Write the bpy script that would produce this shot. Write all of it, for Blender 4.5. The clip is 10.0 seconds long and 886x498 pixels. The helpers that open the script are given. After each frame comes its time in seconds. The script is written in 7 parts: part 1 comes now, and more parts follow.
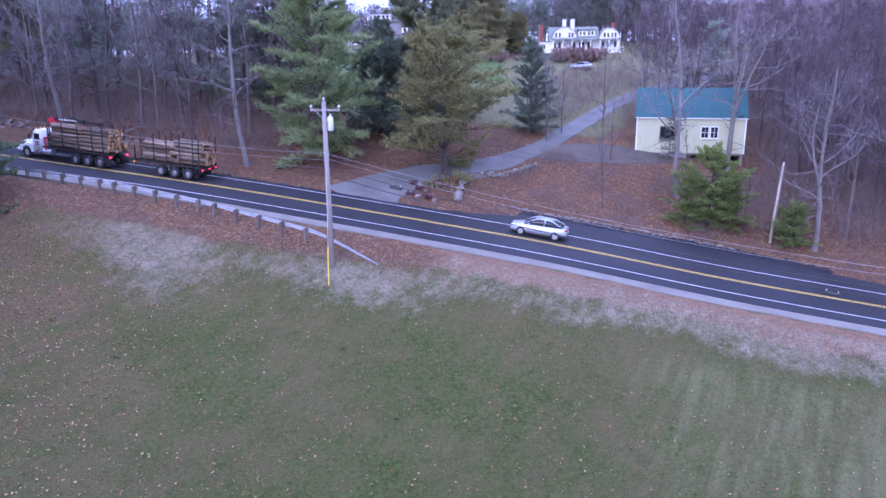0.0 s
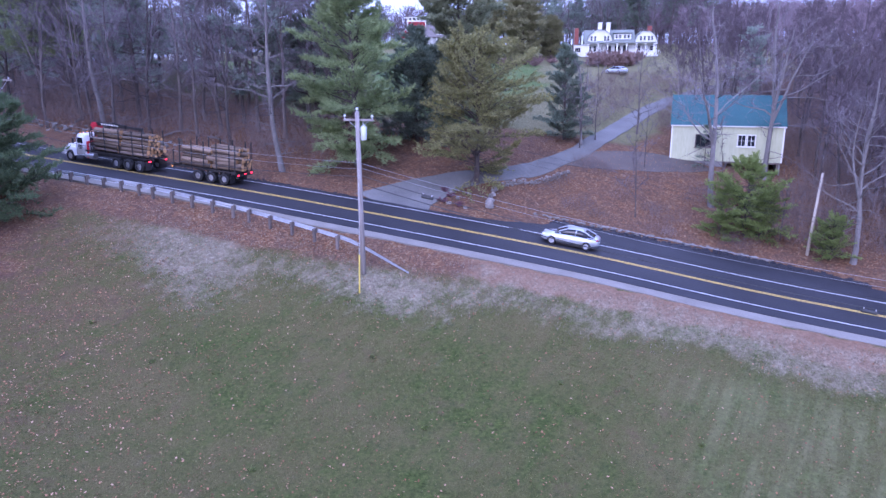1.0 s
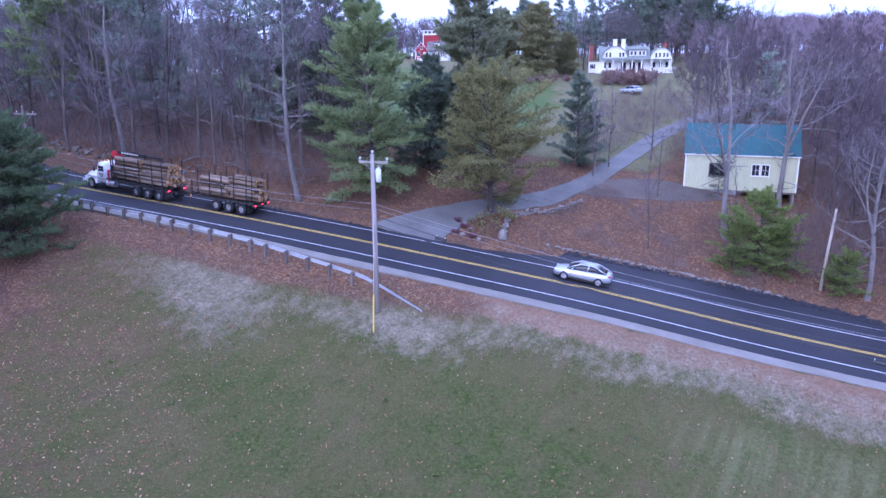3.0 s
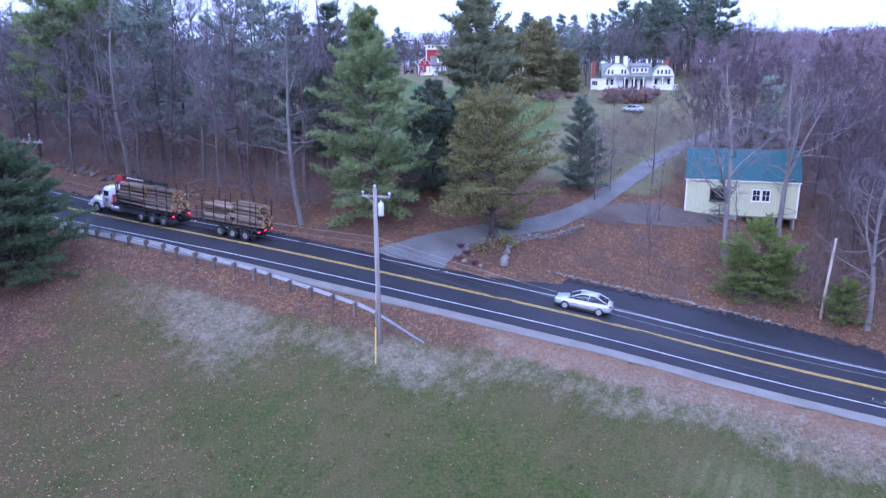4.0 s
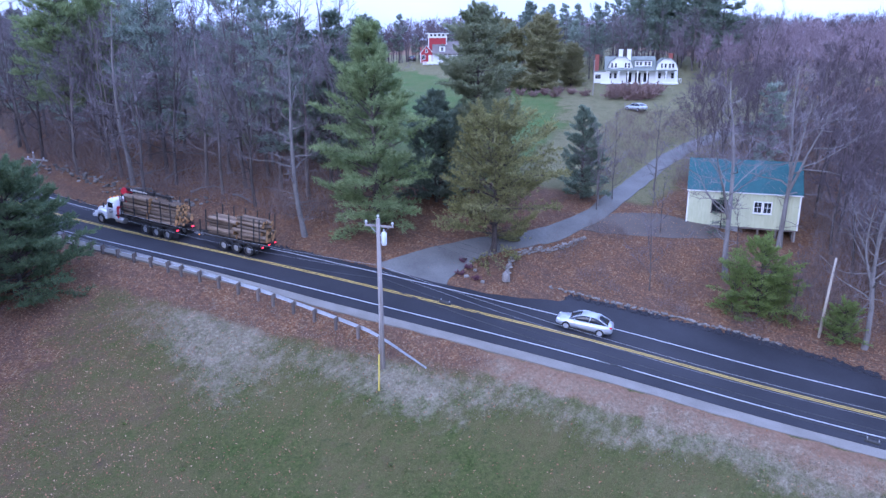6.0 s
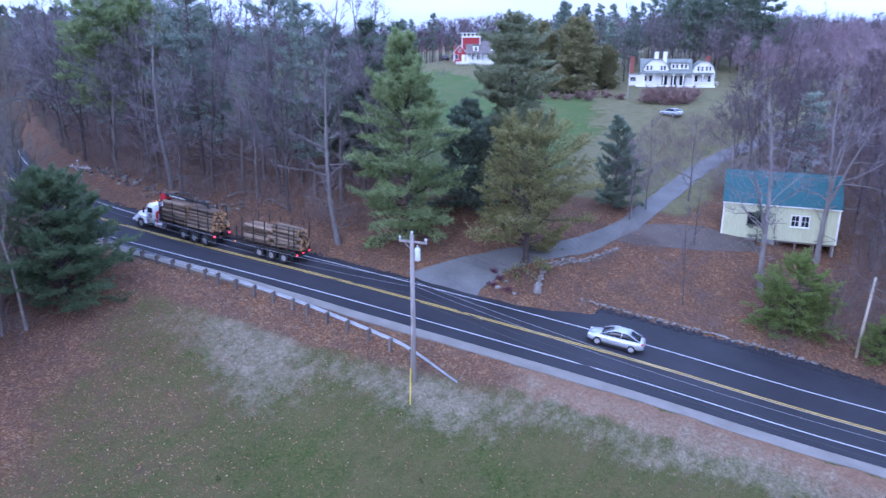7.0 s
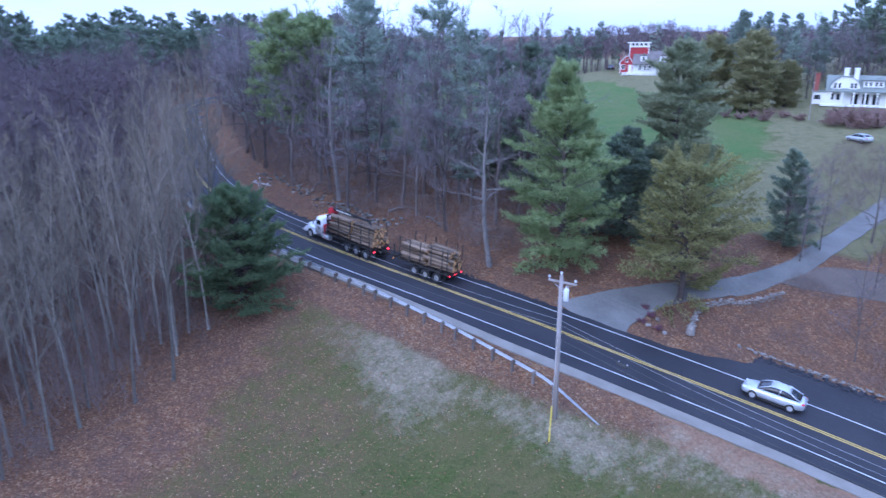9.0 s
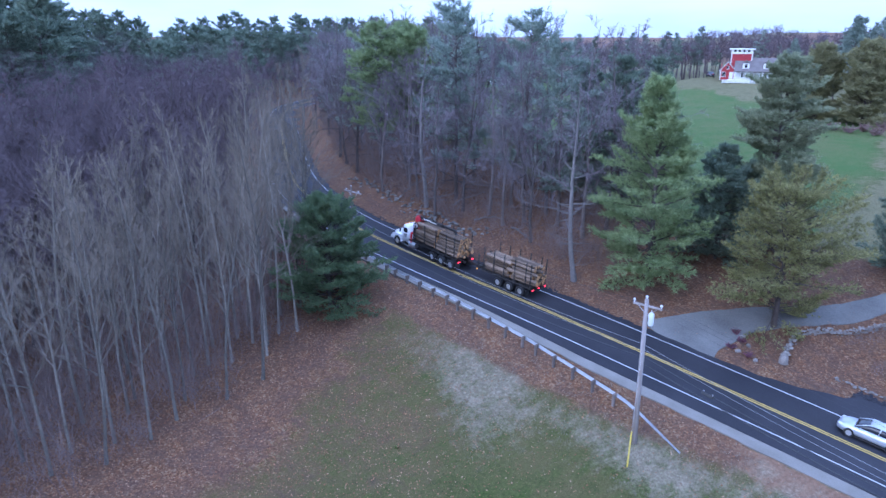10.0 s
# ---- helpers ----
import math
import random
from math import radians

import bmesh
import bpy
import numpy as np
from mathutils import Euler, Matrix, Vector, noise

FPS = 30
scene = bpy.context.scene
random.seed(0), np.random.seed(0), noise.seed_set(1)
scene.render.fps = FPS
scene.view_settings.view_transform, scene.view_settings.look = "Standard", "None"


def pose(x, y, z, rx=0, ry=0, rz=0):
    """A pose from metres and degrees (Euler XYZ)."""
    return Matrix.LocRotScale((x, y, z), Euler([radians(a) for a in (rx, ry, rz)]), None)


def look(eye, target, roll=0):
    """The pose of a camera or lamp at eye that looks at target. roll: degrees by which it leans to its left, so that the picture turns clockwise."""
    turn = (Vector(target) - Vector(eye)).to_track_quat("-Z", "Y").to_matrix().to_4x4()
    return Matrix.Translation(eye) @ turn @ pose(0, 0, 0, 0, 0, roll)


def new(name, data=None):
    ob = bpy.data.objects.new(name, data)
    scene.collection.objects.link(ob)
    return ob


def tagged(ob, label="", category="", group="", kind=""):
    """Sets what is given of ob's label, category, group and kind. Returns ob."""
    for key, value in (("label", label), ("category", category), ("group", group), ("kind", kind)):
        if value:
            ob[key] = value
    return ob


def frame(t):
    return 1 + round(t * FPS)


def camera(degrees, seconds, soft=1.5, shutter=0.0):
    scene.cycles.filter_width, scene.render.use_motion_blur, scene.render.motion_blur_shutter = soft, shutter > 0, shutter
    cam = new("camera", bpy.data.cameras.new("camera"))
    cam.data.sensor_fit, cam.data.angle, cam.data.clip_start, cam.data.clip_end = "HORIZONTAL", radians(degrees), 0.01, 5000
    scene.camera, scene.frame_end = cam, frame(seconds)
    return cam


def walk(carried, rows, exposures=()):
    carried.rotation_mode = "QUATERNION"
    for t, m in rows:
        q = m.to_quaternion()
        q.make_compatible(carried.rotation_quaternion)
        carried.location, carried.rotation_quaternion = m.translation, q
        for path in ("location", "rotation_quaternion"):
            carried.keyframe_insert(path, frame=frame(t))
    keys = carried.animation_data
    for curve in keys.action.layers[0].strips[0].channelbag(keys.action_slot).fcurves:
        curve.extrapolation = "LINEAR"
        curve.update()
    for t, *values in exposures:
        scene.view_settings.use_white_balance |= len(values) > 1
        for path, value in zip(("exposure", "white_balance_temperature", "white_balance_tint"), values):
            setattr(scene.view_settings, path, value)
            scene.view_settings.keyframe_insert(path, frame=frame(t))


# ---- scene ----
cam = camera(64.2, 10.0, soft=1.45, shutter=0.4)
PATH = [  # seconds, place, yaw, pitch, lean
    (0, 0.0, 0.448, 11.966, 1.78, -15.14, 0.6),
    (0.5, 0.05, 0.431, 12.283, 3.05, -15.15, 0.56),
    (1, 0.119, 0.407, 12.659, 4.5, -15.15, 0.5),
    (1.5, 0.143, 0.432, 13.068, 4.95, -15.16, 0.5),
    (2, 0.182, 0.454, 13.585, 5.29, -15.15, 0.49),
    (2.5, 0.197, 0.465, 14.347, 5.55, -15.14, 0.51),
    (4, 0.299, 0.509, 17.119, 5.97, -14.41, 0.39),
    (4.5, 0.345, 0.656, 17.925, 6.11, -14.48, 0.47),
    (5, 0.305, 0.768, 18.866, 6.17, -14.73, 0.41),
    (6.5, 0.091, 1.096, 21.51, 6.24, -16.88, 0.23),
    (7, -0.049, 1.11, 22.263, 8.67, -16.85, 0.14),
    (7.5, 0.027, 1.147, 22.984, 11.16, -16.89, 0.08),
    (8, 0.056, 1.084, 23.653, 13.84, -16.9, 0.05),
    (8.5, 0.029, 1.028, 24.38, 17.4, -16.95, 0.11),
    (9, 0.078, 1.021, 25.123, 21.51, -17.0, 0.1),
    (9.5, -0.027, 0.909, 25.85, 25.8, -17.04, -0.09),
    (10, 0.198, 0.975, 26.325, 28.78, -16.98, -0.03),
]
STOPS = 0.94
walk(cam, [(t, pose(x, y, z, 90 + pitch, lean, yaw)) for t, x, y, z, yaw, pitch, lean in PATH], [(0.0, STOPS + 0.06, 5290, 45), (2.5, STOPS + 0.03, 5210, 40), (4.5, STOPS - 0.06, 5130, 32.5), (6.5, STOPS - 0.08, 5110, 27.5), (8.0, STOPS - 0.08, 5070, 24.5), (10.0, STOPS - 0.08, 5000, 19)])

# ---- light ----
SUN_UP, SUN_TURN = 28.0, 200.0
world = bpy.data.worlds.new("overcast_sky")
scene.world = world
world.use_nodes = True
wn, wl = world.node_tree.nodes, world.node_tree.links
wn.clear()
sky = wn.new("ShaderNodeTexSky")
sky.sky_type, sky.sun_disc = "NISHITA", False
sky.sun_elevation, sky.sun_rotation = radians(SUN_UP), radians(SUN_TURN)
sky.air_density, sky.dust_density, sky.ozone_density = 1.0, 2.0, 2.5
coords = wn.new("ShaderNodeTexCoord")
stretch = wn.new("ShaderNodeMapping")
stretch.inputs["Scale"].default_value = (1.0, 1.0, 5.0)
clouds = wn.new("ShaderNodeTexNoise")
clouds.inputs["Scale"].default_value, clouds.inputs["Detail"].default_value, clouds.inputs["Roughness"].default_value = 2.2, 6.0, 0.55
veil = wn.new("ShaderNodeValToRGB")
veil.color_ramp.elements[0].position, veil.color_ramp.elements[0].color = 0.35, (0.62, 0.62, 0.62, 1)
veil.color_ramp.elements[1].position, veil.color_ramp.elements[1].color = 0.65, (0.97, 0.97, 0.97, 1)
mixer = wn.new("ShaderNodeMix")
mixer.data_type = "RGBA"
mixer.inputs["B"].default_value = (7.4, 9.2, 13.5, 1)
backing = wn.new("ShaderNodeBackground")
backing.inputs["Strength"].default_value = 0.13
sky_out = wn.new("ShaderNodeOutputWorld")
wl.new(coords.outputs["Generated"], stretch.inputs["Vector"])
wl.new(stretch.outputs["Vector"], clouds.inputs["Vector"])
wl.new(clouds.outputs["Fac"], veil.inputs["Fac"])
wl.new(veil.outputs["Color"], mixer.inputs["Factor"])
wl.new(sky.outputs["Color"], mixer.inputs["A"])
height = wn.new("ShaderNodeSeparateXYZ")
overhead = wn.new("ShaderNodeMapRange")
overhead.inputs["From Min"].default_value, overhead.inputs["From Max"].default_value = 0.0, 1.0
overhead.inputs["To Min"].default_value, overhead.inputs["To Max"].default_value = 0.085, 0.165
wl.new(coords.outputs["Generated"], height.inputs["Vector"])
wl.new(height.outputs["Z"], overhead.inputs["Value"])
wl.new(overhead.outputs["Result"], backing.inputs["Strength"])
wl.new(mixer.outputs["Result"], backing.inputs["Color"])
wl.new(backing.outputs["Background"], sky_out.inputs["Surface"])

sun = new("sun", bpy.data.lights.new("sun", "SUN"))
sun.data.energy, sun.data.angle, sun.data.color = 0.6, radians(25), (1.0, 0.97, 0.94)
sun.matrix_world = look((0, 0, 60), (60 * math.sin(radians(SUN_TURN)) * -1, 60 * math.cos(radians(SUN_TURN)) * -1, 60 - 60 * math.tan(radians(SUN_UP))))
# ---- lie of the land ----
CENTRE = [(120, 23.5, -12.5), (95, 30.2, -11), (60, 39.6, -8.4), (21.3, 49.1, -4.06), (9.3, 52.1, -2.2), (-5.5, 55.7, -0.3), (-20.4, 59.5, 1.4), (-34.4, 63.2, 2.7),
          (-44.5, 66.7, 3.4), (-54, 71.0, 4.0), (-63, 76.6, 4.5), (-73, 85, 5.0), (-83, 95.5, 5.4), (-100, 114, 6.0), (-114, 130, 6.5), (-127, 147, 7.0), (-134, 165, 7.4), (-136, 195, 8.0)]


def centre_line(step=1.0):
    """The road's centre as evenly spaced points, with the way along it."""
    p = np.array(CENTRE, float)
    out = []
    for i in range(len(p) - 1):
        a, b, c, d = p[max(i - 1, 0)], p[i], p[i + 1], p[min(i + 2, len(p) - 1)]
        n = 24
        for k in range(n):
            t = k / n
            out.append(0.5 * (2 * b + (c - a) * t + (2 * a - 5 * b + 4 * c - d) * t * t + (3 * b - a - 3 * c + d) * t ** 3))
    out.append(p[-1])
    out = np.array(out)
    s = np.concatenate([[0], np.cumsum(np.linalg.norm(np.diff(out, axis=0), axis=1))])
    even = np.arange(0, s[-1], step)
    return np.stack([np.interp(even, s, out[:, k]) for k in range(3)], 1)


LINE = centre_line()
for _ in range(30):
    LINE[1:-1] = (LINE[:-2] + 2 * LINE[1:-1] + LINE[2:]) / 4
WAY = np.gradient(LINE[:, :2], axis=0)
WAY /= np.linalg.norm(WAY, axis=1)[:, None]
ACROSS = np.stack([WAY[:, 1], -WAY[:, 0]], 1)   # towards the hill


def along(x, y):
    """Index along the road and signed distance from its centre (plus: the hill's side)."""
    x, y = np.atleast_1d(np.asarray(x, float)), np.atleast_1d(np.asarray(y, float))
    s, d = np.empty(x.shape), np.empty(x.shape)
    for k in range(0, len(x), 4000):
        dx, dy = x[k:k + 4000, None] - LINE[None, :, 0], y[k:k + 4000, None] - LINE[None, :, 1]
        i = np.argmin(dx * dx + dy * dy, 1)
        r = np.arange(len(i))
        off = dx[r, i] * ACROSS[i, 0] + dy[r, i] * ACROSS[i, 1]
        dist = np.sqrt((dx * dx + dy * dy)[r, i])
        s[k:k + 4000] = i + dx[r, i] * WAY[i, 0] + dy[r, i] * WAY[i, 1]
        d[k:k + 4000] = np.where(off >= 0, 1, -1) * dist
    return s, d


def smooth(a, b, v):
    t = np.clip((v - a) / (b - a), 0, 1)
    return t * t * (3 - 2 * t)


def bumps(x, y):
    return 0.5 * np.sin(x * 0.31 + 1.7 * np.sin(y * 0.17)) * np.sin(y * 0.37 + 0.8) + 0.35 * np.sin(x * 0.83 + y * 0.47) * np.sin(y * 0.91 - x * 0.22)


NEAR_D = [0, 4.0, 6.0, 7.4, 10, 13, 16, 20, 27, 40, 70, 200, 3000]
NEAR_Z = [0, 0, -0.05, -0.5, -1.45, -2.4, -3.4, -4.5, -5.7, -6.6, -8, -14, -40]
FAR_D = [0, 4.3, 6, 9, 12, 17, 25, 40, 70, 95, 116, 160, 220, 400, 3000]
FAR_Z = [0, 0, 0.3, 1.1, 1.9, 3.2, 4.8, 6.9, 10.6, 12.7, 15.2, 15.9, 16.5, 19, 30]


def apron_edge(x):
    return np.interp(x, [-20, -3.5, -1.5, 1.0, 2.4, 3.1, 18, 23, 27, 32, 42], [4.3, 4.35, 4.8, 6.1, 6.5, 7.9, 8.4, 7.9, 7.0, 5.6, 4.4])


def ground_height(x, y):
    x, y = np.atleast_1d(np.asarray(x, float)), np.atleast_1d(np.asarray(y, float))
    s, d = along(x, y)
    zr = np.interp(s, np.arange(len(LINE)), LINE[:, 2])
    near = np.interp(-d, NEAR_D, NEAR_Z) * (1 - 0.36 * smooth(-3, 16, x) - 0.14 * smooth(-14, -28, x))
    west = smooth(-50, -105, x)
    near = near * (1 - 0.75 * west) + 7.0 * smooth(-85, -170, x) * smooth(10, 60, -d)
    # a paved apron widens the hill's side of the road
    wide = apron_edge(x) - 4.3
    far = np.interp(d - wide * (1 - smooth(14, 24, d)), FAR_D, FAR_Z)
    hold = np.where(d > 0, 1 - smooth(15, 90, d), 1 - 0.85 * smooth(40, 140, -d) * (1 - west))
    rough = bumps(x, y) * 0.12 * smooth(5, 12, np.abs(d))
    bed = 0.22 * (1 - smooth(3.6, 4.6, np.where(d > 0, d - wide, -d - 1.5)))
    rise = 1.6 * np.exp(-((x + 30) / 22) ** 2 - ((y - 194) / 22) ** 2)
    return zr * hold + np.where(d > 0, far, near) + rough - bed + rise

# ---- materials ----
def surface(name, stops, size=1.0, fine=12.0, rough=0.8, metal=0.0, bump=0.0, bump_size=None, spread=0.0, mix=0.5, stretch_by=(1, 1, 1), coat=0.0, thru=0.0, gloss=0.35, leafy=False):
    """A worn surface: colours (position, rgb) through coarse and fine noise; spread varies it from object to object, leafy from blade to blade."""
    m = bpy.data.materials.new(name)
    m.use_nodes = True
    n, l = m.node_tree.nodes, m.node_tree.links
    n.clear()
    tc, mp = n.new("ShaderNodeTexCoord"), n.new("ShaderNodeMapping")
    mp.inputs["Scale"].default_value = stretch_by
    info = n.new("ShaderNodeObjectInfo")
    a, b = n.new("ShaderNodeTexNoise"), n.new("ShaderNodeTexNoise")
    a.inputs["Scale"].default_value, a.inputs["Detail"].default_value = 1.0 / size, 4
    b.inputs["Scale"].default_value, b.inputs["Detail"].default_value = fine / size, 6
    ramp = n.new("ShaderNodeValToRGB")
    while len(ramp.color_ramp.elements) < len(stops):
        ramp.color_ramp.elements.new(0.5)
    for e, (p, c) in zip(ramp.color_ramp.elements, stops):
        e.position, e.color = p, (*c, 1)
    mx = n.new("ShaderNodeMix")
    mx.inputs["Factor"].default_value = mix
    sh, out = n.new("ShaderNodeBsdfPrincipled"), n.new("ShaderNodeOutputMaterial")
    sh.inputs["Roughness"].default_value, sh.inputs["Metallic"].default_value, sh.inputs["Coat Weight"].default_value = rough, metal, coat
    sh.inputs["Specular IOR Level"].default_value = gloss
    l.new(tc.outputs["Object"], mp.inputs["Vector"])
    l.new(mp.outputs["Vector"], a.inputs["Vector"])
    l.new(mp.outputs["Vector"], b.inputs["Vector"])
    l.new(a.outputs["Fac"], mx.inputs["A"])
    l.new(n.new("ShaderNodeNewGeometry").outputs["Random Per Island"] if leafy else b.outputs["Fac"], mx.inputs["B"])
    l.new(mx.outputs["Result"], ramp.inputs["Fac"])
    if spread:
        hsv, rng = n.new("ShaderNodeHueSaturation"), n.new("ShaderNodeMapRange")
        rng.inputs["To Min"].default_value, rng.inputs["To Max"].default_value = 1 - spread, 1 + spread
        l.new(info.outputs["Random"], rng.inputs["Value"])
        l.new(rng.outputs["Result"], hsv.inputs["Value"])
        l.new(ramp.outputs["Color"], hsv.inputs["Color"])
        l.new(hsv.outputs["Color"], sh.inputs["Base Color"])
    else:
        l.new(ramp.outputs["Color"], sh.inputs["Base Color"])
    if bump:
        bp = n.new("ShaderNodeBump")
        bp.inputs["Strength"].default_value, bp.inputs["Distance"].default_value = 1.0, bump
        src = b
        if bump_size:
            src = n.new("ShaderNodeTexNoise")
            src.inputs["Scale"].default_value, src.inputs["Detail"].default_value = 1 / bump_size, 3
            l.new(mp.outputs["Vector"], src.inputs["Vector"])
        l.new(src.outputs["Fac"], bp.inputs["Height"])
        l.new(bp.outputs["Normal"], sh.inputs["Normal"])
    if thru:
        tl, mixed = n.new("ShaderNodeBsdfTranslucent"), n.new("ShaderNodeMixShader")
        mixed.inputs["Fac"].default_value = thru
        l.new(ramp.outputs["Color"], tl.inputs["Color"])
        l.new(sh.outputs["BSDF"], mixed.inputs[1])
        l.new(tl.outputs["BSDF"], mixed.inputs[2])
        l.new(mixed.outputs["Shader"], out.inputs["Surface"])
    else:
        l.new(sh.outputs["BSDF"], out.inputs["Surface"])
    return m


def two(a, b):
    return [(0.35, a), (0.65, b)]


def glowing(name, colour, strength):
    m = surface(name, two(colour, colour), rough=0.4)
    sh = [x for x in m.node_tree.nodes if x.type == "BSDF_PRINCIPLED"][0]
    sh.inputs["Emission Color"].default_value, sh.inputs["Emission Strength"].default_value = (*colour, 1), strength
    return m


ASPHALT = surface("fresh_asphalt", [(0.3, (0.0145, 0.0145, 0.017)), (0.7, (0.041, 0.04, 0.0455))], size=5, fine=60, rough=0.7, gloss=0.25, bump=0.004, bump_size=0.05)
OLD_ASPHALT = surface("old_asphalt", [(0.3, (0.081, 0.0774, 0.0681)), (0.7, (0.194, 0.187, 0.167))], size=3.2, fine=30, rough=0.85, bump=0.006, bump_size=0.06)
LEAFY_ASPHALT = surface("leaf_strewn_asphalt", [(0.3, (0.0736, 0.0595, 0.0484)), (0.7, (0.129, 0.104, 0.0819))], size=2, fine=20, rough=0.9, bump=0.01, bump_size=0.08)
GRAVEL = surface("gravel_shoulder", [(0.3, (0.145, 0.13, 0.105)), (0.7, (0.255, 0.233, 0.195))], size=2, fine=40, rough=0.95, bump=0.02, bump_size=0.08)
WHITE_LINE = surface("white_road_paint", two((0.4, 0.4, 0.4), (0.62, 0.62, 0.62)), size=0.8, fine=12, rough=0.6)
YELLOW_LINE = surface("yellow_road_paint", two((0.48, 0.33, 0.07), (0.62, 0.45, 0.12)), size=0.8, fine=12, rough=0.6)
BARK = surface("grey_bark", [(0.3, (0.0605, 0.0496, 0.0423)), (0.7, (0.16, 0.135, 0.12))], size=0.6, fine=8, rough=0.95, spread=0.35, stretch_by=(1, 1, 0.25), bump=0.02)
PALE_BARK = surface("pale_grey_bark", [(0.3, (0.1, 0.09, 0.08)), (0.7, (0.25, 0.228, 0.208))], size=0.5, fine=6, rough=0.95, spread=0.2, stretch_by=(1, 1, 0.3), bump=0.015)
STAND_BARK = surface("grey_barked_stand", [(0.3, (0.0928, 0.0819, 0.065)), (0.7, (0.265, 0.238, 0.193))], size=0.5, fine=6, rough=0.95, spread=0.4, stretch_by=(1, 1, 0.3), bump=0.015)
HILL_TWIG = surface("reddish_hillside_twigs", [(0.3, (0.175, 0.128, 0.138)), (0.7, (0.30, 0.23, 0.245))], size=6, fine=8, rough=0.95)
BRUSH = surface("undergrowth_twigs", [(0.3, (0.125, 0.0921, 0.0791)), (0.7, (0.235, 0.179, 0.153))], size=3, fine=8, rough=0.95)
TWIG = surface("bare_twigs", [(0.3, (0.124, 0.105, 0.106)), (0.7, (0.226, 0.194, 0.199))], size=2.5, fine=8, rough=0.95, spread=0.25)
PALE_TWIG = surface("pale_bare_twigs", [(0.3, (0.139, 0.115, 0.085)), (0.7, (0.247, 0.209, 0.158))], size=2.5, fine=8, rough=0.95, spread=0.2)
FAR_TWIG = surface("far_bare_woods", [(0.3, (0.0892, 0.068, 0.0706)), (0.7, (0.162, 0.126, 0.13))], size=6, fine=8, rough=0.95)
PINE_BARK = surface("pine_bark", [(0.3, (0.05, 0.04, 0.035)), (0.7, (0.13, 0.105, 0.09))], size=0.6, fine=8, rough=0.95, spread=0.3, stretch_by=(1, 1, 0.3), bump=0.02)
NEEDLES = surface("white_pine_needles", [(0.25, (0.149, 0.211, 0.0877)), (0.75, (0.413, 0.48, 0.217))], size=1.8, rough=0.75, spread=0.1, thru=0.45, mix=0.45, leafy=True)
DARK_NEEDLES = surface("dark_pine_needles", [(0.25, (0.103, 0.147, 0.105)), (0.75, (0.291, 0.345, 0.236))], size=1.8, rough=0.8, spread=0.2, thru=0.45, mix=0.45, leafy=True)
YOUNG_PINE = surface("young_pine_needles", [(0.25, (0.0923, 0.151, 0.0763)), (0.75, (0.231, 0.294, 0.147))], size=1.8, rough=0.8, spread=0.1, thru=0.45, mix=0.45, leafy=True)
PINE_GREEN = surface("pine_needles", [(0.25, (0.159, 0.214, 0.169)), (0.75, (0.41, 0.463, 0.36))], size=2.2, rough=0.8, spread=0.25, thru=0.45, mix=0.45, leafy=True)
DARK_OLIVE = surface("dark_olive_needles", [(0.25, (0.154, 0.186, 0.11)), (0.75, (0.413, 0.435, 0.252))], size=2.2, rough=0.85, spread=0.2, thru=0.45, mix=0.45, leafy=True)
HEMLOCK = surface("olive_cedar_foliage", [(0.25, (0.155, 0.155, 0.0659)), (0.75, (0.463, 0.436, 0.173))], size=2.0, rough=0.85, spread=0.1, thru=0.45, mix=0.5, leafy=True)
CEDAR = surface("brown_cedar_foliage", [(0.25, (0.176, 0.166, 0.0842)), (0.75, (0.396, 0.376, 0.184))], size=2.0, rough=0.9, spread=0.2, thru=0.45, mix=0.45, leafy=True)
BUSH = surface("evergreen_shrub", [(0.25, (0.11, 0.156, 0.0398)), (0.75, (0.287, 0.355, 0.106))], size=1.0, rough=0.8, spread=0.2, thru=0.45, mix=0.45, leafy=True)

# ---- mesh helpers ----
def tube(path, radii, sides=6, cap=False, turn=0.0):
    """Vertices and faces of a tapered tube along a path; a last radius of 0 makes a point."""
    path, radii = np.asarray(path, float), np.asarray(radii, float)
    n = len(path)
    way = np.gradient(path, axis=0)
    way /= np.linalg.norm(way, axis=1)[:, None] + 1e-9
    ref = np.array([0.0, 0.0, 1.0]) if abs(way[0][2]) < 0.9 else np.array([1.0, 0.0, 0.0])
    u = np.cross(way, ref)
    u /= np.linalg.norm(u, axis=1)[:, None] + 1e-9
    v = np.cross(way, u)
    ang = np.arange(sides) * 2 * math.pi / sides + turn
    pointed = radii[-1] <= 1e-6
    rings = n - 1 if pointed else n
    verts = (path[:rings, None, :] + radii[:rings, None, None] * (np.cos(ang)[None, :, None] * u[:rings, None, :] + np.sin(ang)[None, :, None] * v[:rings, None, :])).reshape(-1, 3)
    faces = []
    for i in range(rings - 1):
        for k in range(sides):
            a, b = i * sides + k, i * sides + (k + 1) % sides
            faces.append((a, b, b + sides, a + sides))
    if pointed:
        verts = np.vstack([verts, path[-1:]])
        t = len(verts) - 1
        faces += [((rings - 1) * sides + k, (rings - 1) * sides + (k + 1) % sides, t) for k in range(sides)]
    elif cap:
        faces.append(tuple(range((rings - 1) * sides, rings * sides)))
        faces.append(tuple(reversed(range(sides))))
    return verts, faces


